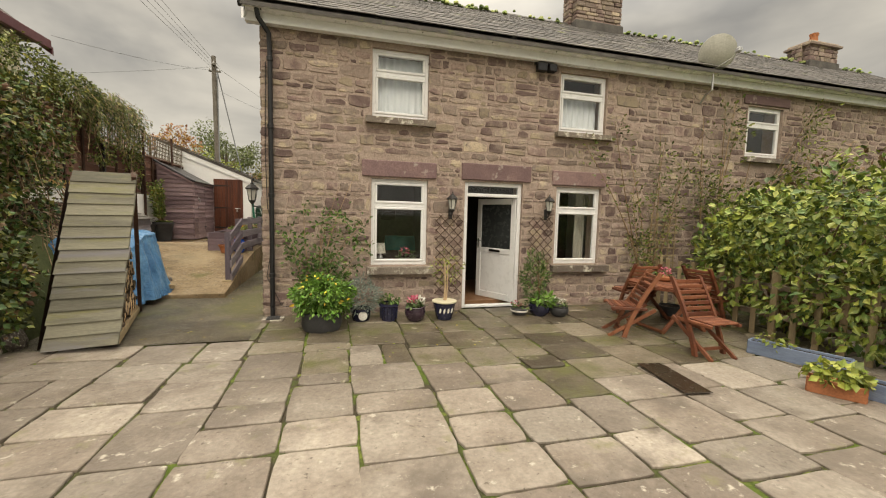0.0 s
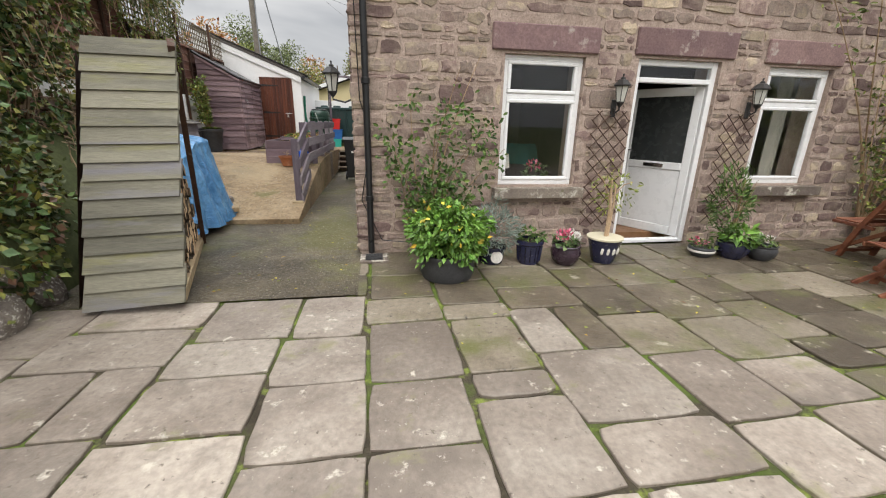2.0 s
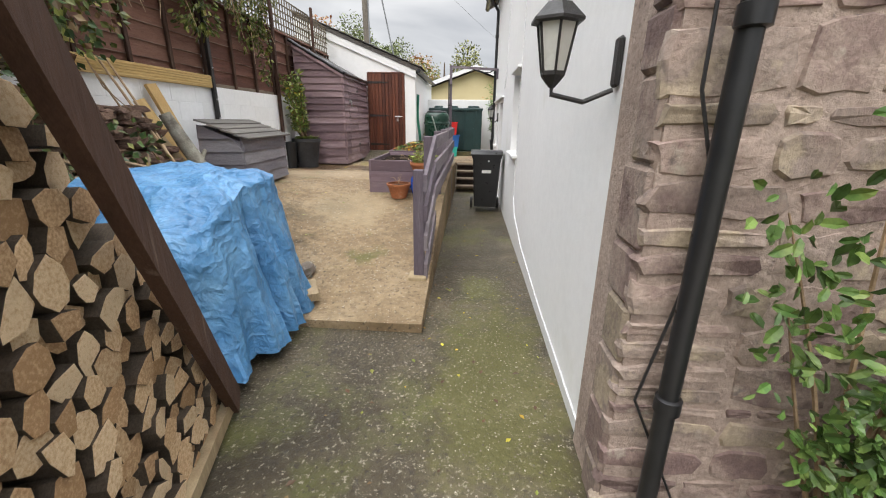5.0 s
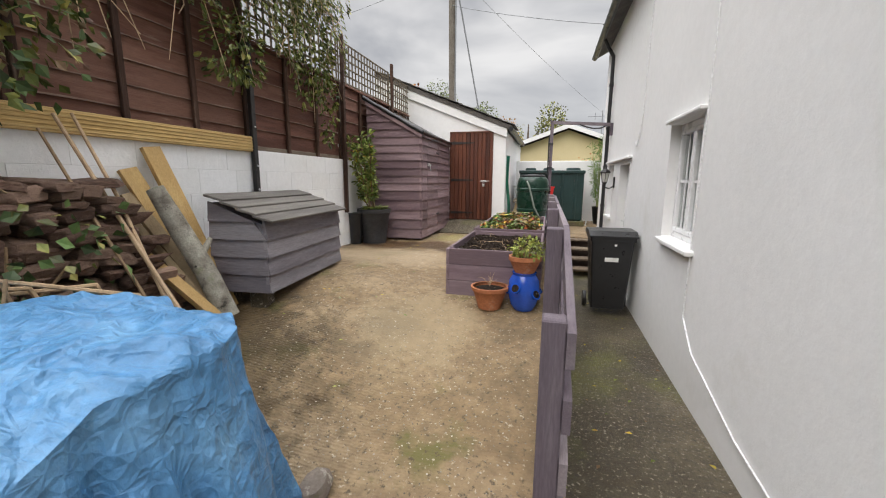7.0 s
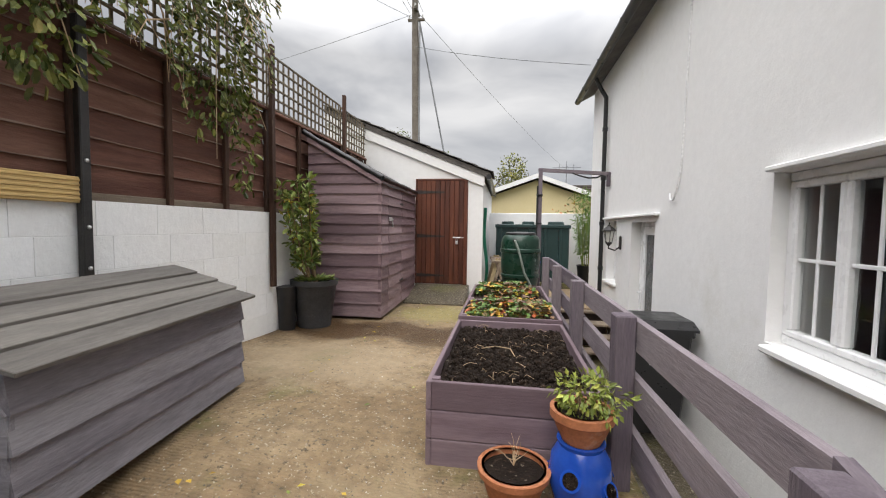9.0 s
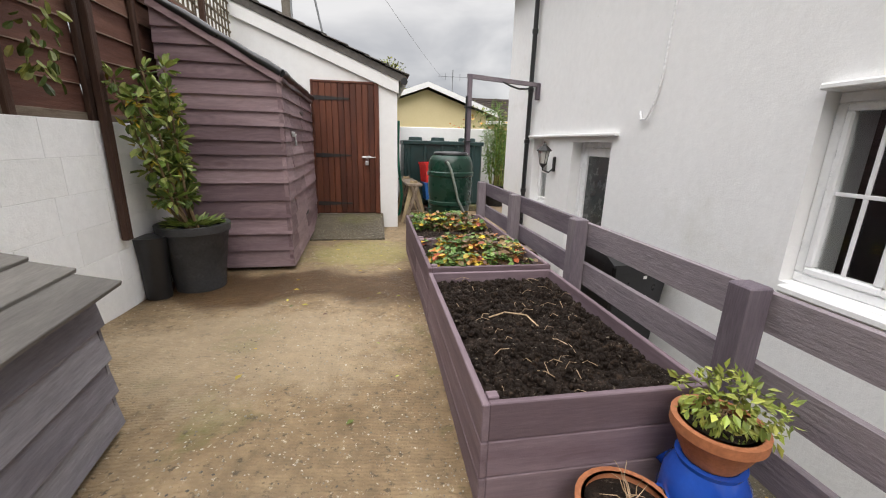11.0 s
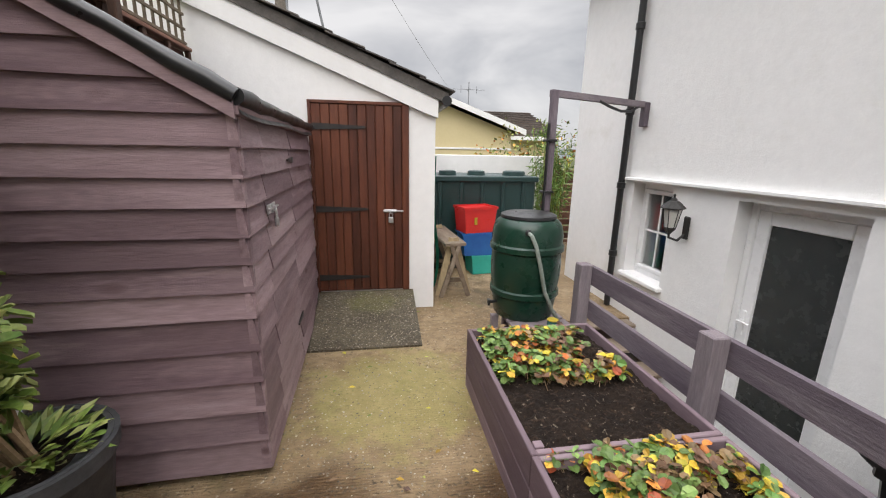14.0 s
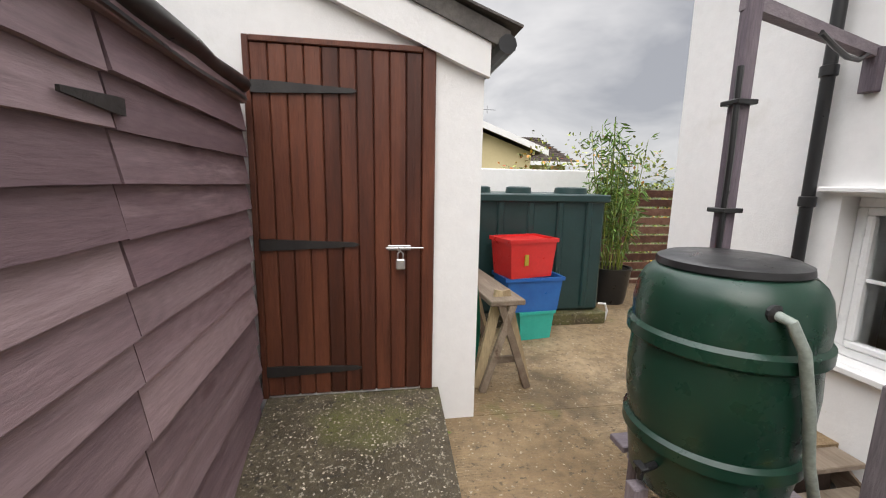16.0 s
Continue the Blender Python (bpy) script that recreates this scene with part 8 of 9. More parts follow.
for y in (-0.18, 0.7):
    for s in (-1, 1):
        part("leg", beam(MB(), (s * 0.19, y - 0.05, 0), (s * 0.02, y, 0.7), 0.07, 0.03, (0, 1, 0)), M_OLDWOOD, sw)
        part("leg", beam(MB(), (s * 0.17, y - 0.12, 0), (s * -0.05, y - 0.1, 0.64), 0.05, 0.03, (0, 1, 0)), M_GREYWOOD, sw)
    part("brace", MB().box((-0.16, y - 0.02, 0.15), (0.16, y + 0.01, 0.2), 0.004), M_GREYWOOD, sw)
nt = part("netting", MB().sheet(8, 20, lambda u, v: (-3.2 + 0.06 * math.sin(6 * v) * (1 - v) + 0.05 * u, 16.35 + 0.12 * u + 0.03 * math.sin(20 * u), 0.75 + 1.5 * v)), M_NET)
tagged(nt, "hank of green netting hung on the annex corner", "netting")
bp = pot(-0.9, 18.45, yard_z(18.4), [(0.2, 0), (0.22, 0.1), (0.26, 0.42), (0.27, 0.46), (0.255, 0.46)], M_BLACK, "black pot with tall bamboo by the slatted fence")
cs, bl = MB(), MB()
for _ in range(26):
    a, rr = U(0, 6.28), U(0.05, 0.42)
    tip = Vector((rr * math.cos(a), rr * math.sin(a), U(1.3, 2.35)))
    b0 = Vector((0.14 * math.cos(a), 0.14 * math.sin(a), 0.42))
    cs.tube([b0, b0.lerp(tip, 0.5) + Vector((0, 0, 0.05)), tip], [0.008, 0.006, 0.003], 5)
    for _ in range(48):
        s = U(0.25, 1.0)
        p = b0.lerp(tip, s)
        d = ball().normalized()
        bl.leaf(p + d * 0.05, d + Vector((0, 0, -0.4)), ball(), U(0.08, 0.16), 0.18)
part("stem_tangle", cs, M_YGREEN, bp, kind="stuff")
part("foliage", bl, M_BAMBOO, bp, "narrow light green bamboo leaves")

# ---- neighbours, pole and distance ----
bg = thing("bungalow", Matrix.Translation((-1.6, 25.42, -0.2)), "pale yellow rendered bungalow with white bargeboards", "bungalow")
part("wall", MB().prism([(-3.6, 0), (2.3, 0), (2.3, 3.2), (-0.0, 4.02), (-3.6, 2.75)], 0, 9, 1), M_YELLOWH, bg, fix=True)
part("roof", MB().prism([(-4.0, 2.72), (0.0, 4.13), (2.7, 3.17), (2.7, 3.27), (0, 4.23), (-4.0, 2.82)], -0.3, 9.3, 1), M_TILE, bg, fix=True)
part("bargeboard", MB().prism([(-4.0, 2.66), (0.0, 4.07), (2.7, 3.1), (2.7, 3.28), (0, 4.25), (-4.0, 2.83)], -0.36, -0.3, 1), M_UPVC, bg, fix=True)
part("string_course", MB().box((-3.6, -0.03, 2.62), (2.3, 0.0, 2.68)), M_UPVC, bg)
ae = thing("television_aerial", Matrix.Translation((0.2, 30.0, 4.0)), "thin television aerial on the bungalow roof", "aerial")
part("mast", MB().tube([(0, 0, -0.3), (0, 0, 1.3)], 0.02, 5), M_CABLE, ae)
part("elements", MB().tube([(-0.7, 0, 1.0), (0.7, 0, 1.0)], 0.012, 4).tube([(-0.35, 0, 0.85), (-0.35, 0, 1.15)], 0.01, 4).tube([(0.0, -0.3, 1.0), (0, 0.3, 1.0)], 0.01, 4).tube([(0.35, 0, 0.85), (0.35, 0, 1.15)], 0.01, 4), M_CABLE, ae)
b2 = thing("neighbour_house", Matrix.Translation((3.4, 34.0, 0.35)), "low house with a dark brown tiled roof", "house")
part("wall", MB().box((-4.5, 0, -0.6), (2.6, 8, 2.9)), M_YELLOWH, b2)
part("roof", MB().add([(-5, -0.5, 2.85), (3.0, -0.5, 2.85), (3.0, 8.5, 2.85), (-5, 8.5, 2.85), (-4.0, 4, 4.6), (2.6, 4, 4.6)], [(0, 1, 5, 4), (1, 2, 5), (2, 3, 4, 5), (3, 0, 4), (3, 2, 1, 0)]), M_TILE, b2)
part("fascia", MB().box((-5, -0.55, 2.7), (3.05, -0.48, 2.9)), M_UPVC, b2)
tl = MB()
for i in range(11):
    tl.box((-4.9 + 0.09 * i, -0.52 + i * 0.41, 2.9 + i * 0.159), (2.98 - 0.035 * i, -0.42 + i * 0.41, 2.95 + i * 0.159))
part("tile_courses", tl, M_TILE, b2, kind="stuff")
wh = thing("neighbour_house", Matrix.Translation((-7.2, 5.6, 1.8)), "cream rendered neighbouring house with a dark red eave", "house")
part("wall", MB().box((-6, -2.0, 0), (-0.3, 6.6, 4.0)), M_CREAM, wh)
part("roof", MB().prism([(-6.5, 3.9), (0.1, 3.9), (-3.2, 6.4)], -2.4, 7.0, 1), M_TILE, wh, fix=True)
part("fascia", MB().box((0.02, -2.4, 3.78), (0.12, 7.0, 4.0), 0.01).prism([(0.12, 3.85), (-3.2, 6.45), (-3.2, 6.25), (0.12, 3.65)], 7.0, 7.06, 1), surf("dark_red_fascia", [(0.1, 0.03, 0.035), (0.14, 0.045, 0.05)], 3, 0.5, 0.0), wh)
pole = thing("telegraph_pole", Matrix.Translation((-5.5, 20.6, -0.2)), "tall grey wooden telegraph pole with wires", "telegraph pole")
part("pole", MB().tube([(0, 0, 0), (0.02, 0, 4.5), (-0.05, 0, 8.75)], [0.14, 0.12, 0.095], 12), M_POLE, pole, smooth=True)
part("crossarm", MB().box((-0.05, -0.25, 8.3), (0.05, 0.25, 8.38), 0.01).box((-0.25, -0.06, 8.05), (0.25, 0.0, 8.12), 0.01), M_POLE, pole)
for q in ((-0.2, -0.05, 8.12), (0.2, -0.05, 8.12), (0, -0.2, 8.38), (0, 0.2, 8.38)):
    part("insulator", MB().lathe([(0.02, 0), (0.035, 0.03), (0.02, 0.06), (0.03, 0.09), (0.0, 0.11)], 8, Matrix.Translation(q)), M_WCABLE, pole)
part("stay", MB().tube([(0.05, 0.1, 8.2), (1.6, 0.8, 0.2)], 0.025, 5), M_CABLE, pole, "stay wire")
part("riser", MB().tube([(0.12, -0.06, 1.0), (0.11, -0.06, 8.0)], 0.025, 5), M_CABLE, pole)


def wire(a, b, sag, label, r=0.008):
    a, b = Vector(a), Vector(b)
    pts = [a.lerp(b, k / 14) + Vector((0, 0, -4 * sag * (k / 14) * (1 - k / 14))) for k in range(15)]
    w = part("overhead_wire", MB().tube(pts, r, 4), M_CABLE)
    return tagged(w, label, "overhead wire", "wires on the telegraph pole")


for dx in (-0.2, -0.07, 0.07, 0.2):
    wire((-5.5 + dx, 20.55, 8.1), (-8.2 + dx * 6, -14, 10.5), 0.3, "thin grey overhead wire across the sky")
wire((-5.55, 20.5, 7.9), (-7.1, 12.65, 5.95), 0.12, "thin grey overhead wire to the cream house")
wire((-5.5, 20.5, 7.1), (-1.3, 16.9, 4.95), 0.06, "thin grey overhead wire to the cottage")
wire((-5.45, 20.6, 8.1), (6.0, 60, 8.1), 0.5, "thin grey overhead wire across the sky")
wire((-5.5, 20.6, 8.1), (-30, 30, 8.6), 0.4, "thin grey overhead wire across the sky")


def tree(x, y, z, h, rad, mat, label, n=1500, size=0.28, seed_k=1):
    """A tapered trunk with limbs and a broken crown of leaf clumps."""
    t = thing("tree", Matrix.Translation((x, y, z)), label, "tree")
    tr_, cr_ = MB(), MB()
    tr_.tube([(0, 0, 0), (0.05, 0.02, h * 0.4), (0.1, 0, h * 0.85)], [0.03 * h, 0.022 * h, 0.006 * h], 8)
    for k in range(11):
        a, s = U(0, 6.28), U(0.35, 0.9)
        e = Vector((math.cos(a) * rad * U(0.4, 0.95), math.sin(a) * rad * U(0.4, 0.95), h * s + U(0, 0.15) * h))
        b0 = Vector((0.05, 0, h * s * 0.75))
        tr_.tube([b0, b0.lerp(e, 0.5) + Vector((0, 0, 0.04 * h)), e], [0.01 * h, 0.007 * h, 0.003 * h], 5)
        crown(cr_, e, (rad * U(0.25, 0.45), rad * U(0.25, 0.45), rad * U(0.2, 0.38)), n // 11, size, 0.6, 0.2, 0.3)
    part("trunk", tr_, M_BARK, t)
    part("crown", cr_, mat, t)
    return t


tree(-12.0, 30.0, 0, 7.0, 2.6, M_TREEO, "orange-brown autumn tree behind the fence", 4500, 0.17)
tree(-10.5, 42.0, 0, 9.5, 3.2, M_TREE, "green tree beyond the annex", 5000, 0.2)
tree(-7.5, 30.0, 0, 5.2, 1.8, M_YGREEN, "yellow-green tree beyond the annex", 2600, 0.15)
tree(-4.5, 46.0, 0, 8.0, 4.5, M_IVYB, "brownish hedgerow tree beyond the bungalow", 5500, 0.24)
tree(-9.0, 52.0, 0, 7.0, 4.5, M_TREEO, "orange-brown hedgerow tree in the distance", 4500, 0.24)
tree(9.5, 48.0, 0, 4.6, 1.2, M_TREE, "small dark conifer by the far house", 900, 0.24)
tree(13.5, 60.0, 0, 6.0, 4.0, M_IVYB, "brownish hedgerow tree in the distance", 1600, 0.4)
shrub("garden_hedge", 0.4, 22.0, [(-0.9, 0, 1.8, 0.9, 0.6, 1.35), (0.4, 0.2, 1.9, 0.9, 0.6, 1.4), (1.6, 0.2, 1.8, 0.9, 0.7, 1.3)], 2600, 0.1, [(M_YGREEN, 0.6), (M_TREE, 0.25), (M_ORANGE, 0.15)], "yellow-green hedge in front of the bungalow", 0.6, -0.2, "hedge")
shrub("garden_hedge", 3.2, 23.0, [(-0.3, 0, 1.3, 1.0, 0.7, 1.4), (1.4, 0.2, 1.7, 1.2, 0.7, 0.9), (3.0, 0.2, 1.6, 1.2, 0.7, 0.8)], 2200, 0.12, [(M_TREE, 0.7), (M_YGREEN, 0.3)], "green hedge beyond the slatted fence", 0.6, -0.2, "hedge")
hill = part("backdrop", MB().sheet(60, 8, lambda u, v: (-500 + 1000 * u, 420 + 200 * v, -0.3 + math.sin(math.pi * v / 1.6) * (12 + 26 * max(0, noise.noise((u * 5, 0.3, 0))) + 30 * math.exp(-((u - 0.57) / 0.035) ** 2)))), M_HILL, smooth=True)
tagged(hill, "dim grey-green hills on the horizon", "hills", kind="structure")

# ---- what shows through the windows ----
lp = thing("table_lamp", Matrix.Translation((0.72, 7.28, 0.74)), "small table lamp with a cream shade in the window", "table lamp")
part("base", MB().lathe([(0.06, 0), (0.065, 0.02), (0.03, 0.05), (0.05, 0.1), (0.02, 0.16), (0.015, 0.2)], 16), M_STEEL, lp, smooth=True)
part("shade", MB().lathe([(0.1, 0.18), (0.08, 0.36), (0.075, 0.36), (0.095, 0.18)], 20), M_SHADE, lp, smooth=True)
sb = part("side_board", MB().box((0.45, 7.18, 0.7), (1.6, 7.5, 0.74), 0.01), M_DARK)
tagged(sb, "dark wooden board inside the window", "sideboard")
pic = part("picture_frame", MB().box((0.95, 9.54, 1.5), (1.3, 9.58, 1.8), 0.01), M_DARK)
tagged(pic, "dark picture frame on the room wall", "picture frame")
plt_ = thing("potted_plant", Matrix.Translation((1.2, 7.3, 0.74)), "small red-leaved plant on the inner sill", "potted plant")
part("foliage", crown(MB(), (0, 0, 0.12), (0.15, 0.08, 0.12), 120, 0.06), M_IVY, plt_)
part("flowers", crown(MB(), (-0.03, 0, 0.22), (0.06, 0.05, 0.06), 30, 0.05), M_PINK, plt_)
bird = part("bird_ornament", MB().tube([(4.22, 7.2, 0.84), (4.2, 7.2, 0.95), (4.26, 7.2, 1.02), (4.3, 7.2, 1.12), (4.25, 7.2, 1.17), (4.19, 7.2, 1.16)], [0.04, 0.045, 0.025, 0.012, 0.02, 0.004], 8), M_OLDWOOD, smooth=True)
tagged(bird, "carved wooden bird ornament on the inner sill", "ornament")
sill_in = part("inner_sill", MB().box((3.97, 7.1, 0.72), (4.94, 7.35, 0.76)).box((0.51, 7.1, 0.7), (1.48, 7.18, 0.74)), M_UPVC)
tagged(sill_in, "white inner window boards of the cottage", "window sill", kind="structure")
cur = part("curtain", MB().sheet(30, 6, lambda u, v: (4.68 + 0.24 * u, 7.22 + 0.03 * math.sin(28 * u), 0.8 + 1.45 * v)), M_CURT, smooth=True)
tagged(cur, "cream curtain drawn to the side of the window", "curtain")
for x0 in (0.55, 3.99):
    cur = part("curtain", MB().sheet(60, 6, lambda u, v: (x0 + 0.88 * u, 6.97 + 0.018 * math.sin(46 * u), 3.29 + (0.98 if x0 < 1 else 0.66) * v)), M_NETC, smooth=True)
    tagged(cur, "pale net curtain in the upper window", "curtain")
th_ = part("armchair_throw", MB().sheet(14, 14, lambda u, v: (0.9 + 0.6 * u, 7.9 + 0.4 * v + 0.05 * math.sin(7 * u), 0.5 + 0.7 * math.sin(math.pi * (0.2 + 0.6 * v)))), M_TEALC, smooth=True)
tagged(th_, "teal throw over an armchair inside", "throw")
clock = thing("ornament", Matrix.Translation((0.98, 7.25, 3.27)), "white ornament on the upper window sill", "ornament")
part("figure", MB().lathe([(0.1, 0), (0.09, 0.05), (0.05, 0.12), (0.07, 0.15), (0, 0.17)], 12), M_WPET, clock)
usill = part("inner_sill", MB().box((0.51, 7.1, 3.2), (1.46, 7.4, 3.26)).box((3.95, 7.1, 3.2), (4.95, 7.4, 3.26)), M_UPVC)
tagged(usill, "white inner boards of the upper windows", "window sill", kind="structure")
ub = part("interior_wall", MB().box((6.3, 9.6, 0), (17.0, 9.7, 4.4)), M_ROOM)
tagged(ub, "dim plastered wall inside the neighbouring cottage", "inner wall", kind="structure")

# ---- fallen leaves ----
fall = [MB(), MB(), MB()]
for _ in range(420):
    k = rng.random()
    if k < 0.5:
        x, y, z = U(-2.6, -1.2), U(5.6, 13.5), 0.012
        z = -0.05 + 0.05 * min(1, (y - 5.5) / 4.8) + 0.014
        if x < -2.1 and y > 8:
            continue
    elif k < 0.75:
        x, y = U(-5.0, -3.3), U(8.8, 16.0)
        if x < -4.3 and y > 9.8:
            continue
        z = yard_z(y, x) + 0.012
    else:
        x, y, z = U(-1.1, 5.0), U(4.5, 6.6), PATIO + 0.02
    rng.choice(fall).leaf((x, y, z), (U(-1, 1), U(-1, 1), U(-0.05, 0.1)), (0, 0, 1), U(0.02, 0.055), 0.6)
for mb, mat, c in zip(fall, (M_YELLOW, M_BROWNL, M_YGREEN), ("yellow", "brown", "green")):
    ob = part("fallen_leaves", mb, mat)
    tagged(ob, "scattered small " + c + " fallen leaves on the ground", "fallen leaves", kind="stuff")


# ---- loose grit on the path and yard ----
for name, n, region, lift, mat, label in (
        ("loose_grit", 3000, lambda: (U(-2.75, -1.2), 5.55 + 4.2 * rng.random() ** 1.4), lambda x, y: -0.05 + 0.05 * min(1, (y - 5.5) / 4.8), M_GRIT, "pale pebble grit set in the damp path"),
        ("loose_grit", 5200, lambda: (U(-4.4, -2.3), U(8.6, 15.0)), lambda x, y: yard_z(y, x), M_GRIT, "pale grit on the tan concrete yard"),
        ("loose_grit", 1500, lambda: (U(-4.4, -3.46), U(15.2, 16.1)), lambda x, y: 0.655 + (y - 15.18) * 0.184, M_GRIT, "pale pebbles in the dark door ramp")):
    mb = MB()
    for _ in range(n):
        x, y = region()
        if x < -2.12 and 8.2 < y < 8.6 or -3.2 < x < -2.3 and 11.0 < y < 14.6:
            continue
        r, a_ = U(0.0022, 0.0065), U(0, 3.1)
        c_, s_, z = math.cos(a_) * r, math.sin(a_) * r, lift(x, y)
        mb.add([(x + c_ * 1.4, y + s_ * 1.4, z), (x - s_, y + c_, z), (x - c_ * 1.2, y - s_ * 1.2, z), (x + s_, y - c_, z), (x, y, z + r * 0.8)], [(0, 1, 4), (1, 2, 4), (2, 3, 4), (3, 0, 4)])
    tagged(part(name, mb, mat), label, "grit", kind="stuff")


# ---- blocks of the retaining wall ----
def shared(name, mb, mat):
    me = bpy.data.meshes.new(name)
    me.from_pydata(mb.v, [], mb.f)
    me.materials.append(mat)
    return me


BLOCK = shared("block", MB().box((-0.012, -0.22, -0.1), (0.012, 0.22, 0.1), 0.0025), M_WBLOCK)
for i in range(9):
    z = 0.13 + i * 0.222
    y = 8.9 + (0.11 if i % 2 else 0.0)
    while y < 13.95:
        if z + 0.1 > yard_z(y, -5.3):
            ob = new("block", BLOCK)
            ob.parent = block_wall
            ob.matrix_basis = Matrix.Translation((WX - 0.02, y + 0.22, z)) @ Matrix.Diagonal((1, 1.0165, 1.108, 1))
        y += 0.448

# ---- wall stones ----
LINTELS = [(0.35, 2.26, 1.62, 2.53), (2.08, 2.28, 3.42, 2.57), (3.86, 2.26, 5.02, 2.53), (8.3, 4.17, 9.6, 4.36)]
SILLS = [(0.44, 0.62, 1.58, 0.75), (3.9, 0.62, 5.12, 0.75), (0.4, 3.12, 1.57, 3.23), (3.87, 3.14, 5.1, 3.24), (8.35, 2.95, 9.6, 3.06)]
for x0, z0, x1, z1 in LINTELS:
    mb = MB().box((x0, WY - 0.035, z0), (x1, WY + 0.1, z1), 0.012)
    part("lintel", mb, M_LINTEL, wall_front, "long purple sandstone lintel")
for x0, z0, x1, z1 in SILLS:
    mb = MB()
    n = 14
    mb.sheet(n, 1, lambda u, v: (x0 + (x1 - x0) * u, WY - 0.13 + 0.02 * noise.noise((u * 9, x0, 2)), z0 + (z1 - z0) * v * 0.9))
    k = len(mb.v)
    mb.v += [(x, WY + 0.08, z) for x, y, z in mb.v[:k]]
    w = n + 1
    mb.f += [(i + w, i + 1 + w, i + 1 + w + k, i + w + k) for i in range(n)] + [(i + 1, i, i + k, i + 1 + k) for i in range(n)] + [(0, w, w + k, k), (n + w, n, n + k, n + w + k)]
    part("sill", mb, M_SILL, wall_front, "rough lichened stone sill")
BLOCKED = [*HOLES.values(), *LINTELS, *SILLS]


def stone_geo(w, h, wy, d=0.05):
    """An uneven squared rubble stone: front face at -y, centred in x and z."""
    n = 3
    ring = []
    for i in range(n):
        ring.append((-w / 2 + w * i / n, -h / 2))
    for i in range(2):
        ring.append((w / 2, -h / 2 + h * i / 2))
    for i in range(n):
        ring.append((w / 2 - w * i / n, h / 2))
    for i in range(2):
        ring.append((-w / 2, h / 2 - h * i / 2))
    jit = min(0.02, h * 0.16)
    ring = [(a + U(-jit, jit), b + U(-jit, jit)) for a, b in ring]
    cut = min(0.02, h * 0.2)
    corner = {0, n, n + 2, 2 * n + 2}
    ring = [(a - math.copysign(cut * 0.5, a), b - math.copysign(cut * 0.5, b)) if i in corner else (a, b) for i, (a, b) in enumerate(ring)]
    m = len(ring)
    f = 1 - 2 * min(0.012, h * 0.14) / h
    fx = 1 - 2 * min(0.012, h * 0.14) / w
    vs = [(a * fx, U(-0.008, 0.004), b * f) for a, b in ring] + [(a, 0.018, b) for a, b in ring] + [(a, d, b) for a, b in ring]
    vs.append((U(-0.2, 0.2) * w, U(-0.01, 0.002), U(-0.15, 0.15) * h))
    fs = [(i, (i + 1) % m, 3 * m) for i in range(m)] + [(i + m, (i + 1) % m + m, (i + 1) % m, i) for i in range(m)] + [(i + 2 * m, (i + 1) % m + 2 * m, (i + 1) % m + m, i + m) for i in range(m)]
    return vs, fs


SIZES = {}
mass, singles = MB(), 0


def lay(x, z, w, h, y0=None):
    """One stone at its place: near the path as a piece of its own, elsewhere in the mass."""
    global singles
    y = WY - 0.007 + U(-0.004, 0.004)
    if -1.2 < x < 2.1 and z < 2.75 and singles < 300:
        key = (round(w / 0.06), round(h / 0.03), rng.randrange(2))
        if key not in SIZES:
            vs, fs = stone_geo(key[0] * 0.06, key[1] * 0.03, 0)
            q = MB()
            q.add(vs, fs)
            SIZES[key] = shared("stone", q, M_STONE)
        ob = new("stone", SIZES[key])
        ob.parent = wall_front
        ob.matrix_basis = Matrix.Translation((x + w / 2, y, z + h / 2)) @ Matrix.Diagonal((w / (key[0] * 0.06), 1, h / (key[1] * 0.03), 1))
        singles += 1
    else:
        vs, fs = stone_geo(w, h, 0)
        mass.add([(a + x + w / 2, b + y, c + z + h / 2) for a, b, c in vs], fs)


z, G = -0.04, 0.019
while z < 4.44:
    h = min(rng.choice((0.07, 0.09, 0.11, 0.14, 0.16, 0.2, 0.24)) * U(0.9, 1.1), 4.47 - z)
    if h < 0.05:
        break
    x = -1.19
    first = True
    while x < 15.5:
        w = U(0.32, 0.5) if first else h * U(1.2, 3.6) if h < 0.15 else h * U(0.9, 2.4)
        first = False
        w = max(0.12, min(0.62, w))
        a, b = x, x + w
        x = b
        zz = [(z, z + h)]
        for q in BLOCKED:
            if a < q[2] + 0.006 and b > q[0] - 0.006 and z < q[3] + 0.004 and z + h > q[1] - 0.004:
                left, right = q[0] - a, b - q[2]
                if left > 0.05 and left >= right:
                    b = q[0] - 0.004
                elif right > 0.05:
                    a = q[2] + 0.004
                    x = max(x, b)
                else:
                    zz = []
                    nxt = q[2]
                    x = min(x, max(b, nxt)) if b < nxt else b
                    break
        if not zz or b - a < 0.05:
            continue
        if h > 0.17 and rng.random() < 0.45 and b - a > 0.14:
            k = U(0.4, 0.6)
            lay(a, z, b - a - G, h * k - G)
            lay(a, z + h * k, b - a - G, h * (1 - k) - G)
        else:
            lay(a, z, b - a - G, h - G)
    z += h
part("stonework", mass, M_STONES, wall_front, "coursed red-brown sandstone rubble", kind="stuff")
# quoins returning along the gable
z = -0.04
while z < 4.42:
    h = min(U(0.16, 0.3), 4.46 - z)
    d = U(0.18, 0.24)
    part("quoin", MB().box((FRONT_X0 - 0.02, WY + 0.01, z), (FRONT_X0 + 0.1, WY + d, z + h - 0.012), 0.014), M_STONE, wall_front)
    z += h

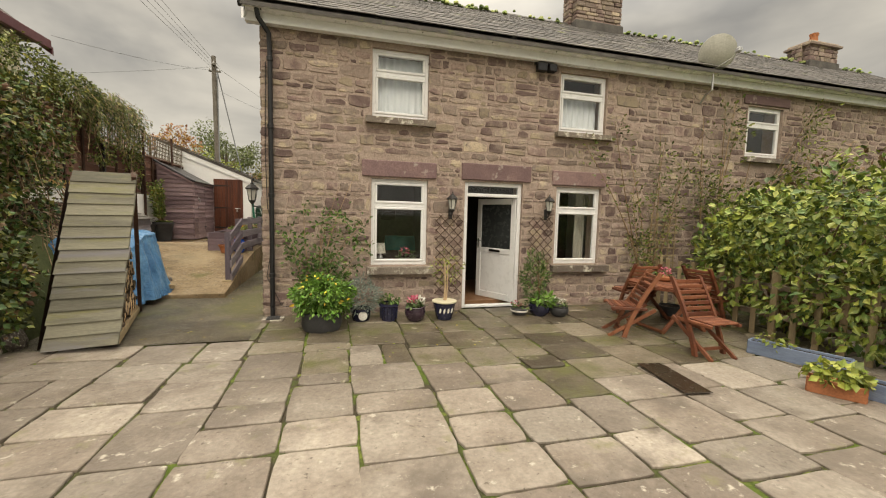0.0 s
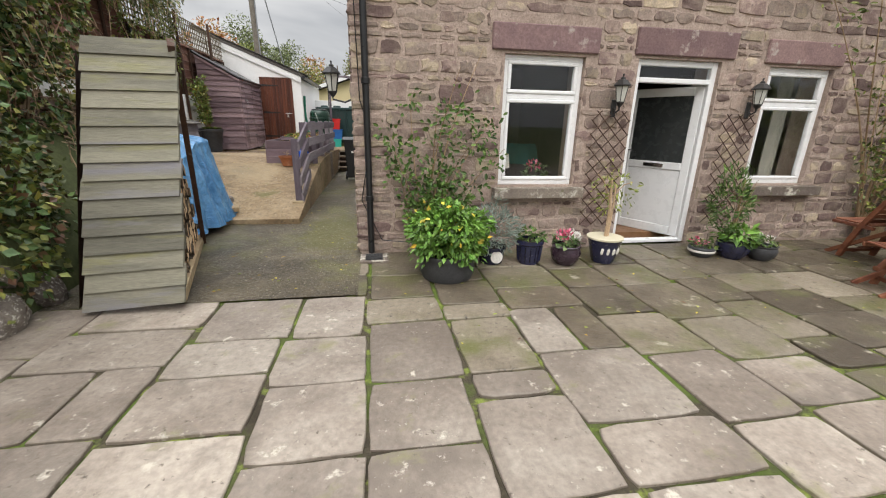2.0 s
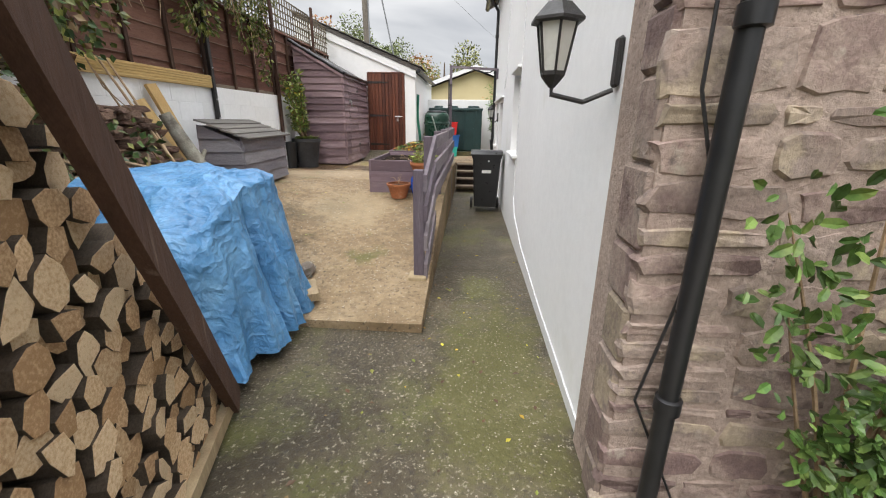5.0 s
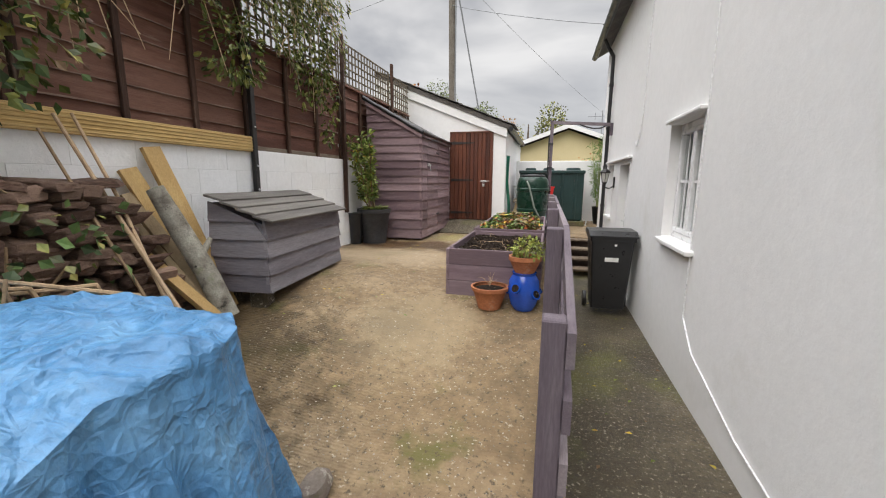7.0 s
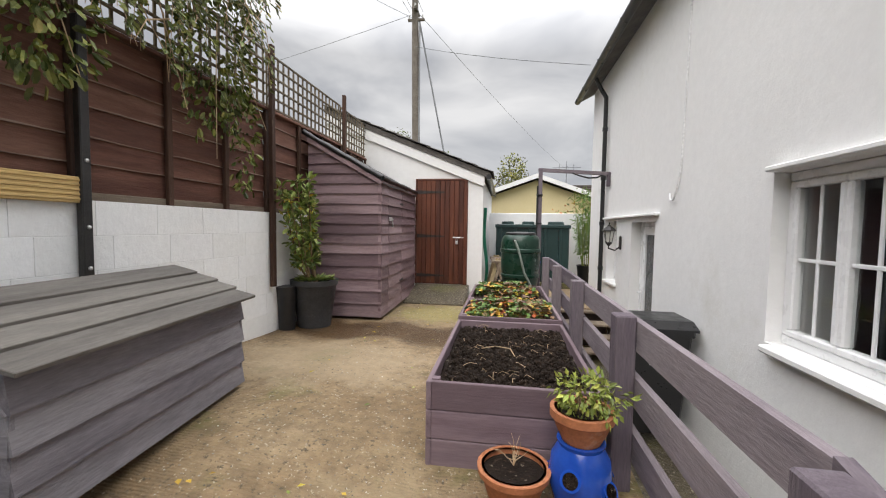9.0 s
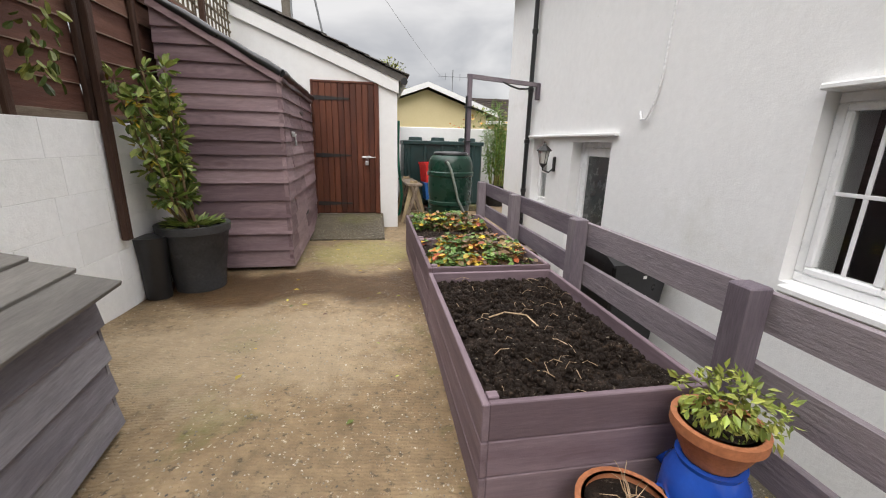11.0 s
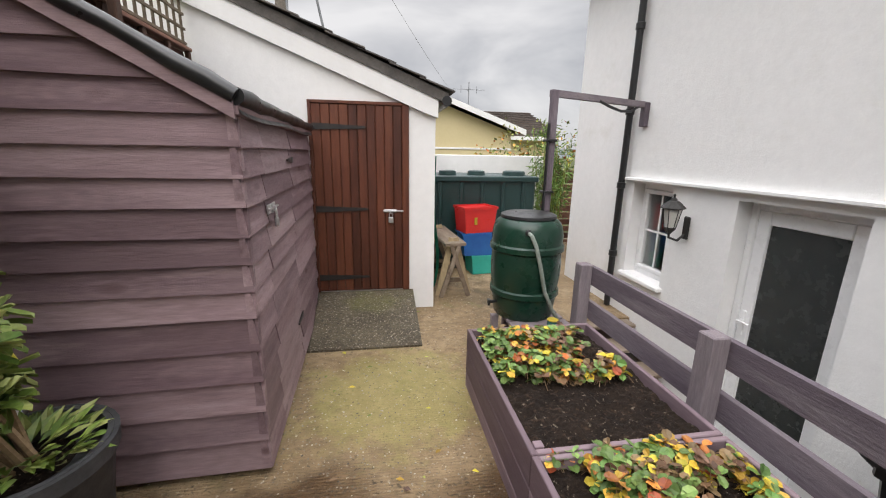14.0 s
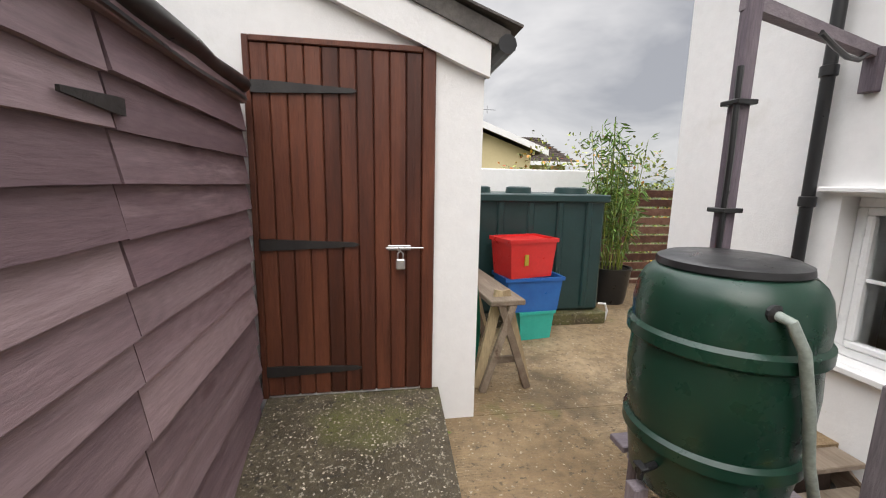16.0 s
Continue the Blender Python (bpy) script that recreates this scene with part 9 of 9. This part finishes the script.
# ---- flagstones ----
COLS = [(-3.9, -3.2, (2.1, 2.9, 3.6, 4.2, 4.75)), (-3.2, -2.32, (2.2, 2.75, 3.38, 3.92, 4.55, 5.05)), (-2.32, -1.63, (2.3, 2.9, 3.36, 3.87, 4.38, 4.82)), (-1.63, -1.05, (2.1, 2.87, 3.64, 4.22, 4.78)),
        (-1.05, -0.43, (2.2, 2.84, 3.28, 3.64, 4.18, 4.95, 5.4, 5.95)), (-0.43, 0.13, (2.1, 2.83, 3.27, 3.94, 4.19, 4.93, 5.2, 5.75)), (0.13, 0.86, (2.0, 2.57, 3.26, 3.66, 4.36, 5.05, 5.5)), (0.86, 1.44, (2.1, 2.6, 3.08, 3.57, 4.25, 4.85)),
        (1.44, 2.07, (2.05, 2.54, 3.05, 3.62, 4.1, 4.7)), (2.07, 2.58, (2.1, 2.56, 3.17, 3.9, 4.3)), (2.58, 3.3, (2.3, 3.0, 3.53, 4.1)), (3.3, 3.9, (2.0, 2.5, 3.1, 3.75)), (3.9, 4.55, (2.36, 3.0, 3.7))]


def slab(x0, y0, x1, y1):
    g = U(0.007, 0.015)
    hx, hy = (x1 - x0) / 2 - g, (y1 - y0) / 2 - g
    ring = []
    for (ax, ay), (bx_, by_) in (((-hx, -hy), (hx, -hy)), ((hx, -hy), (hx, hy)), ((hx, hy), (-hx, hy)), ((-hx, hy), (-hx, -hy))):
        for k in range(5):
            j = 0.005 if k else 0.009
            ring.append((ax + (bx_ - ax) * k / 5 + U(-j, j), ay + (by_ - ay) * k / 5 + U(-j, j)))
    for i in (0, 5, 10, 15):
        c = U(0.01, 0.035)
        ring[i] = (ring[i][0] - math.copysign(c * 0.5, ring[i][0]), ring[i][1] - math.copysign(c * 0.5, ring[i][1]))
    m = len(ring)
    tx, ty = U(-0.006, 0.006), U(-0.006, 0.006)
    top = lambda a, b: a * tx + b * ty
    vs = [(a, b, -0.05) for a, b in ring] + [(a, b, top(a, b) - 0.006) for a, b in ring] + [(a * (1 - 0.006 / hx), b * (1 - 0.006 / hy), top(a, b)) for a, b in ring]
    fs = [(i, (i + 1) % m, (i + 1) % m + m, i + m) for i in range(m)] + [(i + m, (i + 1) % m + m, (i + 1) % m + 2 * m, i + 2 * m) for i in range(m)] + [tuple(range(2 * m, 3 * m))]
    # Slabs towards the house get the damp flag with shade in its colour.
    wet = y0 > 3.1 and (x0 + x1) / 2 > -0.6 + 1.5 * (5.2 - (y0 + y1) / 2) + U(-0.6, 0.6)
    ob = part("flagstone", MB().add(vs, fs), M_FLAGWETSHADE if wet else M_FLAG, patio)
    ob.matrix_basis = Matrix.Translation(((x0 + x1) / 2, (y0 + y1) / 2, PATIO + U(-0.005, 0.005))) @ Matrix.Rotation(radians(U(-0.9, 0.9)), 4, "Z")


def shift(x, a, b):
    """The long joints wander from course to course."""
    return 0.022 * math.sin(7.3 * x + 2.1 * math.floor((a + b) / 2 / 0.8))


cols = list(COLS)
x = 4.55
while x < 7.0:
    w = U(0.5, 0.75)
    cols.append((x, x + w, ()))
    x += w
for x0, x1, ys in cols:
    y_end = 5.5 if x1 < -1.0 else 6.74
    ys = list(ys)
    if not ys:
        ys = [2.0 + U(-0.2, 0.2)]
    lo = []
    y = ys[0]
    while y > -3.4:
        y -= U(0.45, 0.9)
        lo.insert(0, y)
    y = ys[-1]
    while y_end - y > 1.0:
        y += U(0.4, 0.75)
        ys.append(y)
    ys = lo + ys + [y_end]
    for a, b in zip(ys, ys[1:]):
        if b - a < 0.1:
            continue
        if x1 - x0 > 0.65 and rng.random() < 0.16 and b - a > 0.35:
            k = x0 + (x1 - x0) * U(0.38, 0.6)
            slab(x0 + shift(x0, a, b), a, k, b)
            slab(k, a, x1 + shift(x1, a, b), b)
        else:
            d = U(-0.02, 0.02)
            slab(x0 + shift(x0, a, b), a, x1 + shift(x1, a, b), b)
for a, b in ((5.5, 6.02), (6.02, 6.42)):
    slab(-1.2, a, -1.05, b)
